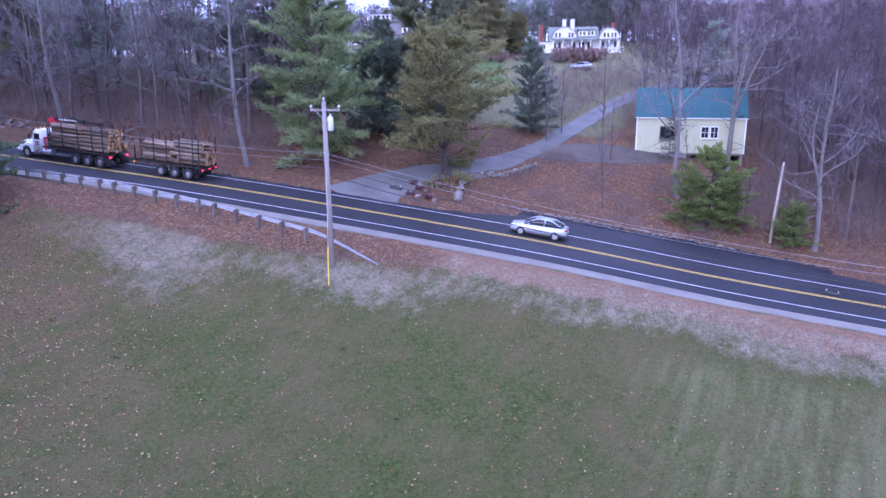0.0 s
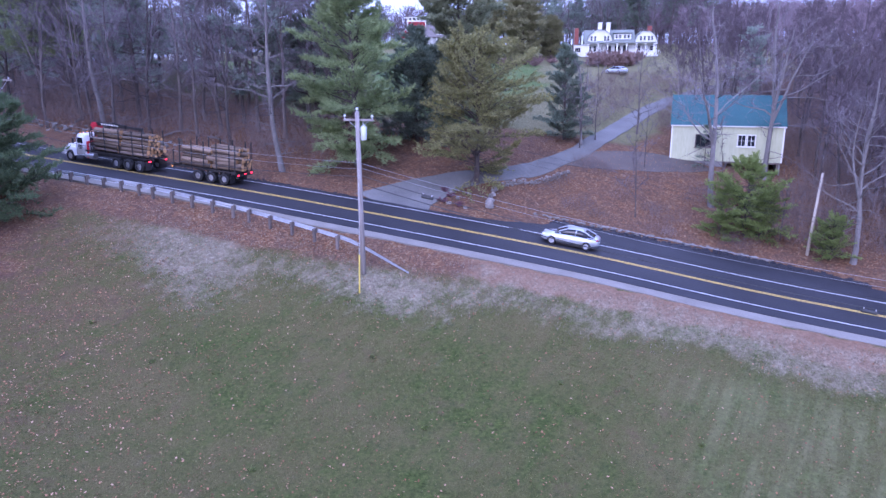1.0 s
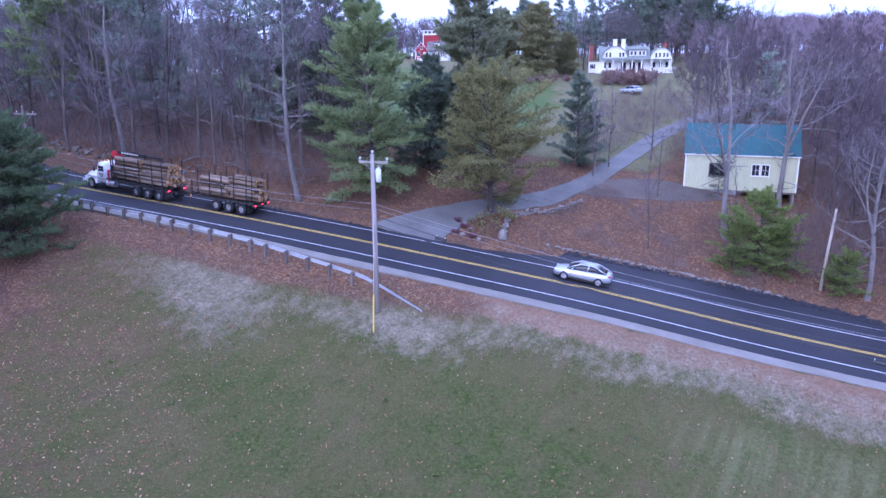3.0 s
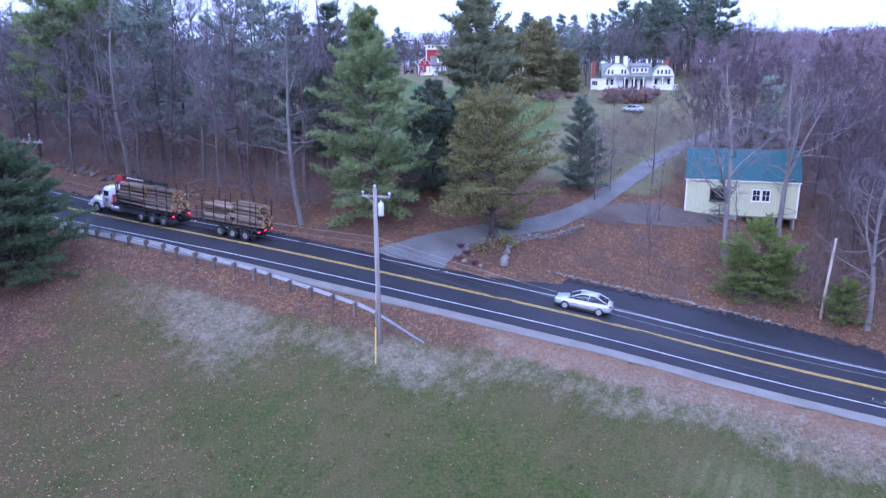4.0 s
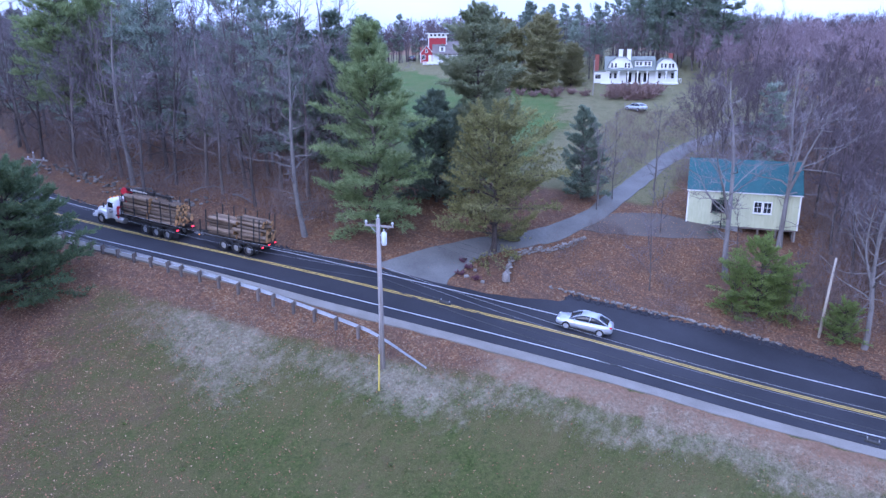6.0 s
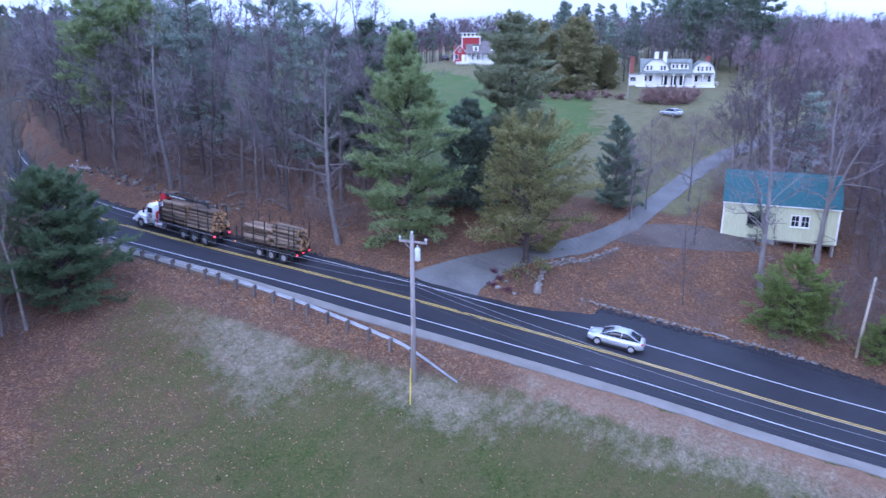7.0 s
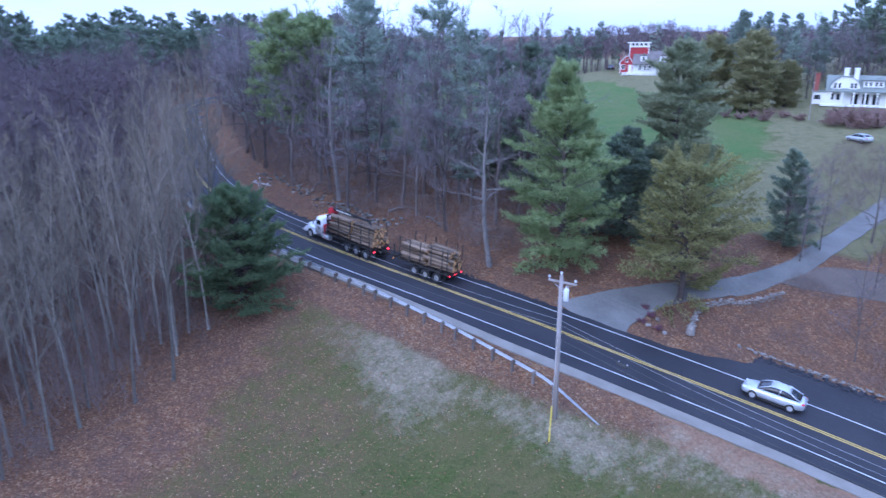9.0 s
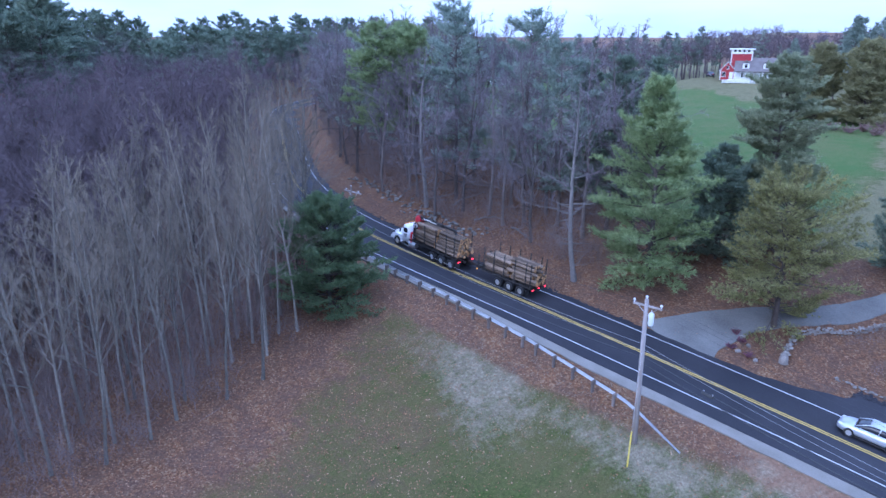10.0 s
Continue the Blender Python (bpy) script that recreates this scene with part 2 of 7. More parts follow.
class Soup:
    """Gathers vertices and faces for one mesh."""
    def __init__(self):
        self.v, self.f, self.n = [], [], 0

    def add(self, verts, faces):
        n = self.n
        self.v.append(np.asarray(verts, float))
        self.f += [tuple(i + n for i in f) for f in faces]
        self.n += len(verts)

    def box(self, size, m=None, taper=1.0):
        x, y, z = (s / 2 for s in size)
        v = [Vector((a * x * (taper if c > 0 else 1), b * y * (taper if c > 0 else 1), c * z)) for c in (-1, 1) for a, b in ((-1, -1), (1, -1), (1, 1), (-1, 1))]
        if m is not None:
            v = [m @ p for p in v]
        self.add([tuple(p) for p in v], [(3, 2, 1, 0), (4, 5, 6, 7), (0, 1, 5, 4), (1, 2, 6, 5), (2, 3, 7, 6), (3, 0, 4, 7)])

    def beam(self, a, b, width, height):
        a, b = Vector(a), Vector(b)
        self.box((width, height, (b - a).length), Matrix.Translation((a + b) / 2) @ (b - a).to_track_quat("Z", "Y").to_matrix().to_4x4())

    def mesh(self, name, material, sleek=False):
        me = bpy.data.meshes.new(name)
        me.from_pydata(np.vstack(self.v).tolist(), [], self.f)
        me.materials.append(material)
        if sleek:
            me.polygons.foreach_set("use_smooth", [True] * len(me.polygons))
        me.update()
        return me


def piece(name, soup, material, parent=None, label="", sleek=False):
    """One mesh object under a thing or under a part."""
    ob = new(name, soup.mesh(name, material, sleek) if isinstance(soup, Soup) else soup)
    if parent is not None:
        ob.parent = parent
    return tagged(ob, label)


def bevelled(soup, material, name, width, segments=2, sleek=True):
    """A soup's mesh with rounded edges."""
    me = soup.mesh(name, material)
    bm = bmesh.new()
    bm.from_mesh(me)
    bmesh.ops.remove_doubles(bm, verts=bm.verts, dist=0.0005)
    edges = [e for e in bm.edges if len(e.link_faces) == 2 and e.calc_face_angle(0) > 0.5]
    bmesh.ops.bevel(bm, geom=edges, offset=width, segments=segments, affect="EDGES", clamp_overlap=True)
    bm.to_mesh(me)
    bm.free()
    if sleek:
        me.polygons.foreach_set("use_smooth", [True] * len(me.polygons))
    return me


def thing(name, label, category, m=None, group="", kind=""):
    ob = new(name)
    ob.empty_display_size = 0.3
    if m is not None:
        ob.matrix_world = m
    return tagged(ob, label, category, group, kind)


def on_ground(x, y, sink=0.0):
    return float(ground_height(x, y)[0]) - sink


# ---- ground ----
def graded(lo, a, b, hi, step, grow=1.14):
    """Even steps from a to b, then ever longer ones out to lo and hi."""
    mid = list(np.arange(a, b, step))
    left, right, k = [], [b], step
    x = a
    while x > lo:
        k *= grow
        x -= k
        left.append(x)
    k, x = step, b
    while x < hi:
        k *= grow
        x += k
        right.append(x)
    return np.array(left[::-1] + mid + right)


def blob(x, y, cx, cy, rx, ry, turn=0.0):
    """1 at the middle of an oval, 0 at its edge and beyond."""
    c, s = math.cos(radians(turn)), math.sin(radians(turn))
    u, v = ((x - cx) * c + (y - cy) * s) / rx, (-(x - cx) * s + (y - cy) * c) / ry
    return np.clip(1.15 - np.sqrt(u * u + v * v), 0, 1)


def drive_line():
    return np.array([(-9.7, 60.6), (-8.0, 63.1), (-4.6, 66.2), (-0.4, 68.9), (4.8, 72.2), (8.6, 75.6), (13.6, 84.8), (18.3, 93.2), (23.4, 100.6), (31, 108), (44, 116)], float)


def covers(x, y):
    s, d = along(x, y)
    wob = bumps(x * 1.3 + 5, y * 1.3) * 1.2 + bumps(x * 0.45, y * 0.45 + 9) * 1.6
    near, far = d < 0, d >= 0
    edge = np.interp(y, [20, 32, 41, 49, 56, 62], [-31, -32, -33.4, -34.5, -34, -30])
    leaf = np.where(near, smooth(10, -8, x - edge + wob * 1.5), 0)
    leaf = np.maximum(leaf, np.where(near & (x < -1 + wob), smooth(11.0, 8.2, -d + wob * 0.5) * smooth(2, -4, x) * (0.7 + 0.3 * smooth(-10, -20, x)), 0))
    leaf = np.maximum(leaf, np.where(near, 0.52 * smooth(30, -6, x - edge + wob * 3), 0))
    pale = blob(x, y, -26.0, 49.6, 8.5, 4.0, -12) * 0.75 + blob(x, y, -21.0, 46.0, 4.2, 6.5, 35) * 1.05 + blob(x, y, -13, 46.6, 9, 4.0, -18) * 0.7 + blob(x, y, -6.0, 44.6, 6.0, 3.4, -14) * 0.85
    band = smooth(6.0, 7.0, -d + wob * 0.3) * smooth(13.4 - 0.05 * x, 10.0, -d + wob * 0.8) * smooth(-6, 1, x)
    pale = np.where(near, np.clip(pale, 0, 1) * 0.74 + band * (0.5 + 0.16 * smooth(4, 12, x)) + 0.3 * smooth(5.8, 6.4, -d) * smooth(9.5, 8, -d + wob * 0.4) * smooth(0, -8, x), 0)
    soil = np.where(near, smooth(5.6, 6.0, -d) * smooth(10.2, 7.6, -d + wob * 0.5) * (0.9 - 0.15 * smooth(2, 10, x)) * smooth(-13, -5, x), 0)
    # the hill: lawn beyond the woods, dry grass by the drive
    dl = drive_line()
    right = np.interp(y, dl[4:, 1], dl[4:, 0])
    green = np.interp(y, [78, 95, 110, 125, 140, 160], [-3, 3, 7, 8, 5, -2])
    lawn = np.where(far & (y > 78), smooth(20, 30, d + wob) * smooth(5, -5, x - green + wob * 1.5) * smooth(-110, -80, x), 0)
    dry = np.where(far & (y > 78), smooth(24, 30, d + wob) * (1 - lawn) * smooth(9, 2, x - right + wob), 0)
    dry = np.maximum(dry, np.where(far, smooth(92, 99, d + wob) * smooth(150, 128, d), 0) * smooth(-120, -90, x))
    lawn = lawn * smooth(100, 93, d + wob)
    woods = np.where(far, 1 - np.clip(lawn + dry, 0, 1), 0)
    leaf = np.where(far, woods, leaf)
    stripes = np.where(near, smooth(6, 14, x) * smooth(11.5, 14, -d), 0)
    return np.stack([np.clip(leaf, 0, 1), np.clip(pale, 0, 1), np.clip(lawn, 0, 1)], 1), np.stack([np.clip(soil, 0, 1), np.clip(dry, 0, 1), np.clip(stripes, 0, 1)], 1)


def ground_material():
    m = bpy.data.materials.new("field_and_woodland_floor")
    m.use_nodes = True
    n, l = m.node_tree.nodes, m.node_tree.links
    n.clear()
    geo = n.new("ShaderNodeNewGeometry")

    def noise_at(scale, detail=5, rough=0.6):
        t = n.new("ShaderNodeTexNoise")
        t.inputs["Scale"].default_value, t.inputs["Detail"].default_value, t.inputs["Roughness"].default_value = scale, detail, rough
        l.new(geo.outputs["Position"], t.inputs["Vector"])
        return t.outputs["Fac"]

    def ramp_of(fac, stops):
        r = n.new("ShaderNodeValToRGB")
        while len(r.color_ramp.elements) < len(stops):
            r.color_ramp.elements.new(0.5)
        for e, (p, c) in zip(r.color_ramp.elements, stops):
            e.position, e.color = p, (*c, 1)
        l.new(fac, r.inputs["Fac"])
        return r.outputs["Color"]

    def blend(fac, a, b):
        x = n.new("ShaderNodeMix")
        x.data_type = "RGBA"
        l.new(fac, x.inputs["Factor"])
        l.new(a, x.inputs["A"])
        l.new(b, x.inputs["B"])
        return x.outputs["Result"]

    def calc(kind, a, b):
        x = n.new("ShaderNodeMath")
        x.operation = kind
        for k, v in enumerate((a, b)):
            if isinstance(v, float):
                x.inputs[k].default_value = v
            else:
                l.new(v, x.inputs[k])
        return x.outputs["Value"]

    def ragged(mask, grain, soft=0.18):
        """The mask with its edge broken up by grain."""
        r = n.new("ShaderNodeMapRange")
        r.interpolation_type = "SMOOTHSTEP"
        r.inputs["From Min"].default_value, r.inputs["From Max"].default_value = 0.5 - soft, 0.5 + soft
        l.new(calc("ADD", mask, calc("SUBTRACT", grain, 0.5)), r.inputs["Value"])
        return r.outputs["Result"]

    def split(name):
        a, s = n.new("ShaderNodeAttribute"), n.new("ShaderNodeSeparateColor")
        a.attribute_name = name
        l.new(a.outputs["Color"], s.inputs["Color"])
        return s.outputs["Red"], s.outputs["Green"], s.outputs["Blue"]

    leaf_mask, pale_mask, lawn_mask = split("cover")
    soil_mask, dry_mask, stripe_mask = split("cover_more")
    big, mid, small, tiny = noise_at(0.16, 4), noise_at(0.75, 7, 0.75), noise_at(4.5, 6, 0.75), noise_at(16, 4, 0.8)

    def combed(long, wide, detail=5, rough=0.65):
        """Noise drawn out along the way the field was mown."""
        at, t = n.new("ShaderNodeMapping"), n.new("ShaderNodeTexNoise")
        at.vector_type = "TEXTURE"
        at.inputs["Rotation"].default_value, at.inputs["Scale"].default_value = (0, 0, radians(63)), (long, wide, 1)
        t.inputs["Scale"].default_value, t.inputs["Detail"].default_value, t.inputs["Roughness"].default_value = 1.0, detail, rough
        l.new(geo.outputs["Position"], at.inputs["Vector"])
        l.new(at.outputs["Vector"], t.inputs["Vector"])
        return t.outputs["Fac"]

    rows, clump = combed(9.0, 0.85, 6), noise_at(1.5, 5, 0.7)
    tone = calc("ADD", calc("ADD", calc("MULTIPLY", big, 0.4), calc("MULTIPLY", mid, 0.35)), calc("ADD", calc("MULTIPLY", rows, 0.3), calc("MULTIPLY", leaf_mask, 0.12)))
    straw = ramp_of(tiny, [(0.34, (0.058, 0.05, 0.019)), (0.66, (0.192, 0.163, 0.067))])
    grass = blend(ramp_of(tone, [(0.42, (0, 0, 0)), (0.62, (1, 1, 1))]), ramp_of(small, [(0.34, (0.026, 0.042, 0.008)), (0.66, (0.11, 0.138, 0.034))]), straw)
    grass = blend(calc("MULTIPLY", ramp_of(clump, [(0.56, (0, 0, 0)), (0.7, (1, 1, 1))]), 0.6), grass, ramp_of(tiny, [(0.35, (0.016, 0.032, 0.008)), (0.65, (0.062, 0.09, 0.024))]))
    grass = blend(calc("MULTIPLY", ramp_of(noise_at(0.62, 6, 0.7), [(0.58, (0, 0, 0)), (0.72, (1, 1, 1))]), 0.55), grass, ramp_of(small, [(0.35, (0.085, 0.056, 0.03)), (0.65, (0.19, 0.125, 0.075))]))
    swath = ramp_of(combed(22.0, 0.62, 3, 0.5), [(0.42, (0, 0, 0)), (0.62, (1, 1, 1))])
    grass = blend(calc("MULTIPLY", calc("ADD", calc("MULTIPLY", swath, 0.38), 0.14), stripe_mask), grass, ramp_of(small, [(0.3, (0.16, 0.155, 0.066)), (0.7, (0.27, 0.255, 0.125))]))
    vor = n.new("ShaderNodeTexVoronoi")
    vor.inputs["Scale"].default_value = 8.5
    l.new(geo.outputs["Position"], vor.inputs["Vector"])
    sep = n.new("ShaderNodeSeparateColor")
    l.new(vor.outputs["Color"], sep.inputs["Color"])
    leaves = ramp_of(sep.outputs["Red"], [(0.0, (0.11, 0.052, 0.026)), (0.45, (0.19, 0.093, 0.044)), (0.8, (0.27, 0.148, 0.074)), (1.0, (0.36, 0.25, 0.15))])
    leaves = blend(ramp_of(mid, [(0.42, (0.08, 0.08, 0.08)), (0.66, (0.8, 0.8, 0.8))]), leaves, ramp_of(small, [(0.36, (0.085, 0.054, 0.038)), (0.64, (0.185, 0.115, 0.075))]))
    # broad purple-brown noise patches paint the bank's shadows into the leaf colour
    leaf_shade = ramp_of(calc("ADD", calc("MULTIPLY", noise_at(0.33, 5, 0.65), 0.7), calc("MULTIPLY", clump, 0.3)), [(0.42, (0, 0, 0)), (0.58, (1, 1, 1))])
    leaves = blend(calc("MULTIPLY", leaf_shade, 0.42), leaves, ramp_of(small, [(0.34, (0.06, 0.038, 0.032)), (0.66, (0.14, 0.088, 0.07))]))
    pale = ramp_of(small, [(0.36, (0.19, 0.157, 0.105)), (0.64, (0.43, 0.365, 0.255))])
    lawn = blend(ramp_of(calc("ADD", calc("MULTIPLY", big, 0.5), calc("MULTIPLY", mid, 0.5)), [(0.42, (0, 0, 0)), (0.58, (1, 1, 1))]), ramp_of(small, [(0.3, (0.05, 0.1, 0.026)), (0.7, (0.105, 0.165, 0.046))]), ramp_of(tiny, [(0.3, (0.08, 0.105, 0.034)), (0.7, (0.155, 0.17, 0.064))]))
    soil = ramp_of(small, [(0.3, (0.17, 0.1, 0.06)), (0.7, (0.32, 0.2, 0.125))])
    dry = blend(ramp_of(mid, [(0.38, (0, 0, 0)), (0.53, (1, 1, 1))]), ramp_of(small, [(0.36, (0.085, 0.088, 0.038)), (0.64, (0.175, 0.17, 0.078))]), ramp_of(tiny, [(0.36, (0.125, 0.112, 0.052)), (0.64, (0.24, 0.215, 0.11))]))
    grit = calc("ADD", calc("MULTIPLY", combed(1.5, 0.85, 6, 0.7), 1.5), calc("ADD", calc("MULTIPLY", mid, 1.1), calc("SUBTRACT", calc("MULTIPLY", tiny, 0.8), 1.32)))
    colour = blend(ragged(lawn_mask, mid), grass, lawn)
    colour = blend(ragged(dry_mask, mid), colour, dry)
    colour = blend(ragged(soil_mask, mid), colour, soil)
    colour = blend(calc("MULTIPLY", ragged(pale_mask, grit, 0.42), 0.85), colour, pale)
    colour = blend(ragged(leaf_mask, calc("ADD", calc("MULTIPLY", mid, 0.7), calc("SUBTRACT", calc("MULTIPLY", tiny, 0.9), 0.3)), 0.2), colour, leaves)
    bp = n.new("ShaderNodeBump")
    bp.inputs["Strength"].default_value, bp.inputs["Distance"].default_value = 0.9, 0.2
    l.new(calc("ADD", small, calc("MULTIPLY", tiny, 0.5)), bp.inputs["Height"])
    sh, out = n.new("ShaderNodeBsdfPrincipled"), n.new("ShaderNodeOutputMaterial")
    sh.inputs["Roughness"].default_value, sh.inputs["Specular IOR Level"].default_value = 0.95, 0.15
    l.new(colour, sh.inputs["Base Color"])
    l.new(bp.outputs["Normal"], sh.inputs["Normal"])
    l.new(sh.outputs["BSDF"], out.inputs["Surface"])
    return m


def lay_ground():
    xs, ys = graded(-3200, -64, 46, 3200, 0.62), graded(-900, 16, 82, 3600, 0.62, 1.09)
    gx, gy = np.meshgrid(xs, ys)
    x, y = gx.ravel(), gy.ravel()
    z = ground_height(x, y)
    nx, ny = len(xs), len(ys)
    i = np.arange(nx * ny).reshape(ny, nx)
    faces = np.stack([i[:-1, :-1], i[:-1, 1:], i[1:, 1:], i[1:, :-1]], -1).reshape(-1, 4)
    me = bpy.data.meshes.new("ground")
    me.from_pydata(np.stack([x, y, z], 1).tolist(), [], faces.tolist())
    for name, values in zip(("cover", "cover_more"), covers(x, y)):
        layer = me.color_attributes.new(name, "FLOAT_COLOR", "POINT")
        layer.data.foreach_set("color", np.hstack([values, np.ones((len(x), 1))]).ravel())
    me.polygons.foreach_set("use_smooth", [True] * len(me.polygons))
    me.materials.append(ground_material())
    return tagged(new("ground", me), "sloping mown field and leaf-covered woodland floor", "ground", kind="structure")


lay_ground()

# ---- road ----
def offset_line(d, lift=0.0, first=0, last=None, step=1):
    """Points beside the centre line, d to the hill's side; d may be a list along the road."""
    idx = np.arange(first, len(LINE) if last is None else last, step)
    dd = np.asarray(d, float)
    dd = dd[idx] if dd.ndim else np.full(len(idx), float(dd))
    p = LINE[idx].copy()
    p[:, :2] += ACROSS[idx] * dd[:, None]
    p[:, 2] += lift
    return p


def ribbon(name, near, far, thick, material):
    """A slab between two lines of points, with a top and two side walls."""
    k = len(near)
    low = np.array([0, 0, thick])
    v = np.vstack([near, far, near - low, far - low])
    f = []
    for i in range(k - 1):
        f += [(i, i + 1, k + i + 1, k + i), (2 * k + i, 2 * k + i + 1, i + 1, i), (k + i, k + i + 1, 3 * k + i + 1, 3 * k + i)]
    f += [(0, k, 3 * k, 2 * k), (k - 1, 3 * k - 1, 4 * k - 1, 2 * k - 1)]
    sp = Soup()
    sp.add(v, f)
    me = sp.mesh(name, material)
    bm = bmesh.new()
    bm.from_mesh(me)
    bmesh.ops.recalc_face_normals(bm, faces=bm.faces)
    bm.to_mesh(me)
    bm.free()
    return me


near_edge = np.interp(LINE[:, 0], [-28, -14], [-4.2, -4.85])
edge_far = apron_edge(LINE[:, 0]) + 0.10 * np.sin(np.arange(len(LINE)) * 0.7) + 0.16 * np.sin(np.arange(len(LINE)) * 1.9) * np.sin(np.arange(len(LINE)) * 0.31)
tagged(new("road", ribbon("road", offset_line(near_edge, 0.05), offset_line(edge_far, 0.05), 0.35, ASPHALT)), "freshly paved dark asphalt two-lane road", "road", kind="structure")
tagged(new("shoulder", ribbon("shoulder", offset_line(np.interp(LINE[:, 0], [-66, -50, -28, -12], [-4.5, -5.2, -5.4, -6.0]) + 0.05 * np.sin(np.arange(len(LINE)) * 0.45) + 0.04 * np.sin(np.arange(len(LINE)) * 1.3), -0.03), offset_line(near_edge + 0.03, 0.02), 0.5, GRAVEL)), "pale grey gravel shoulder along the road", "shoulder", kind="structure")
for name, d, wide, m, text in (("edge_line", -3.25, 0.085, WHITE_LINE, "white"), ("edge_line", 3.35, 0.085, WHITE_LINE, "white"), ("centre_line", -0.15, 0.09, YELLOW_LINE, "yellow"), ("centre_line", 0.11, 0.09, YELLOW_LINE, "yellow")):
    tagged(new(name, ribbon(name, offset_line(d - wide / 2, 0.07), offset_line(d + wide / 2, 0.07), 0.03, m)), f"{text} painted line on dark asphalt", "road marking", kind="structure")


def draped(name, line, widths, lift, material, across=6, step=0.5, thick=0.25):
    """A slab that follows the ground along a line, with a width at each of its points."""
    line, widths = np.asarray(line, float), np.asarray(widths, float)
    s = np.concatenate([[0], np.cumsum(np.linalg.norm(np.diff(line, axis=0), axis=1))])
    t = np.linspace(0, s[-1], int(s[-1] / step) + 2)
    p = np.stack([np.interp(t, s, line[:, k]) for k in (0, 1)], 1)
    for _ in range(4):
        p[1:-1] = (p[:-2] + 2 * p[1:-1] + p[2:]) / 4
    w = np.interp(t, s, widths) + 0.12 * np.sin(t * 1.1) * np.sin(t * 0.4 + 1) + 0.05 * np.sin(t * 3.1 + 2 * np.sin(t))
    way = np.gradient(p, axis=0)
    way /= np.linalg.norm(way, axis=1)[:, None]
    side = np.stack([-way[:, 1], way[:, 0]], 1)
    u = np.linspace(-0.5, 0.5, across + 1)
    q = p[:, None, :] + side[:, None, :] * (w[:, None] * u[None, :])[:, :, None]
    z = ground_height(q[..., 0].ravel(), q[..., 1].ravel()).reshape(q.shape[:2]) + lift
    n, c = q.shape[0], across + 1
    top = np.concatenate([q, z[..., None]], 2).reshape(-1, 3)
    f = [(i * c + k, i * c + k + 1, (i + 1) * c + k + 1, (i + 1) * c + k) for i in range(n - 1) for k in range(across)]
    sp = Soup()
    sp.add(top, [tuple(reversed(x)) for x in f])
    for k in (0, across):
        e = top.reshape(n, c, 3)[:, k]
        sp.add(np.vstack([e, e - [0, 0, thick]]), [(i, i + 1, n + i + 1, n + i) for i in range(n - 1)])
    return sp.mesh(name, material)


tagged(new("driveway", draped("driveway", drive_line(), [7.6, 5.6, 3.5, 2.4, 2.3, 2.3, 2.4, 2.4, 2.4, 2.4, 2.4], 0.07, OLD_ASPHALT, 10)), "worn grey asphalt driveway winding up the hill", "driveway", kind="structure")
tagged(new("parking_area", draped("parking_area", [(6.4, 73.2), (8.5, 73.8), (12, 74.3), (16, 74.6), (19.5, 74.2), (21.5, 73.6)], [1.6, 3.4, 4.4, 4.6, 3.2, 0.6], 0.035, LEAFY_ASPHALT)), "worn grey asphalt yard beside the outbuilding", "driveway", kind="structure")

# ---- trees ----
def heading(rng, base, spread):
    """A way near base, off by about spread radians."""
    v = np.asarray(base, float) + rng.normal(0, spread, 3)
    return v / (np.linalg.norm(v) + 1e-9)


def limb_path(rng, start, way, length, parts, rise=0.0, wander=0.12):
    p, w, out = np.asarray(start, float), np.asarray(way, float), []
    out.append(p.copy())
    for _ in range(parts):
        w = w + rng.normal(0, wander, 3) + np.array([0, 0, rise])
        w /= np.linalg.norm(w)
        p = p + w * length / parts
        out.append(p.copy())
    return np.array(out)


def point_on(path, t):
    k = t * (len(path) - 1)
    i = min(int(k), len(path) - 2)
    return path[i] + (path[i + 1] - path[i]) * (k - i), (path[i + 1] - path[i]) / (np.linalg.norm(path[i + 1] - path[i]) + 1e-9)


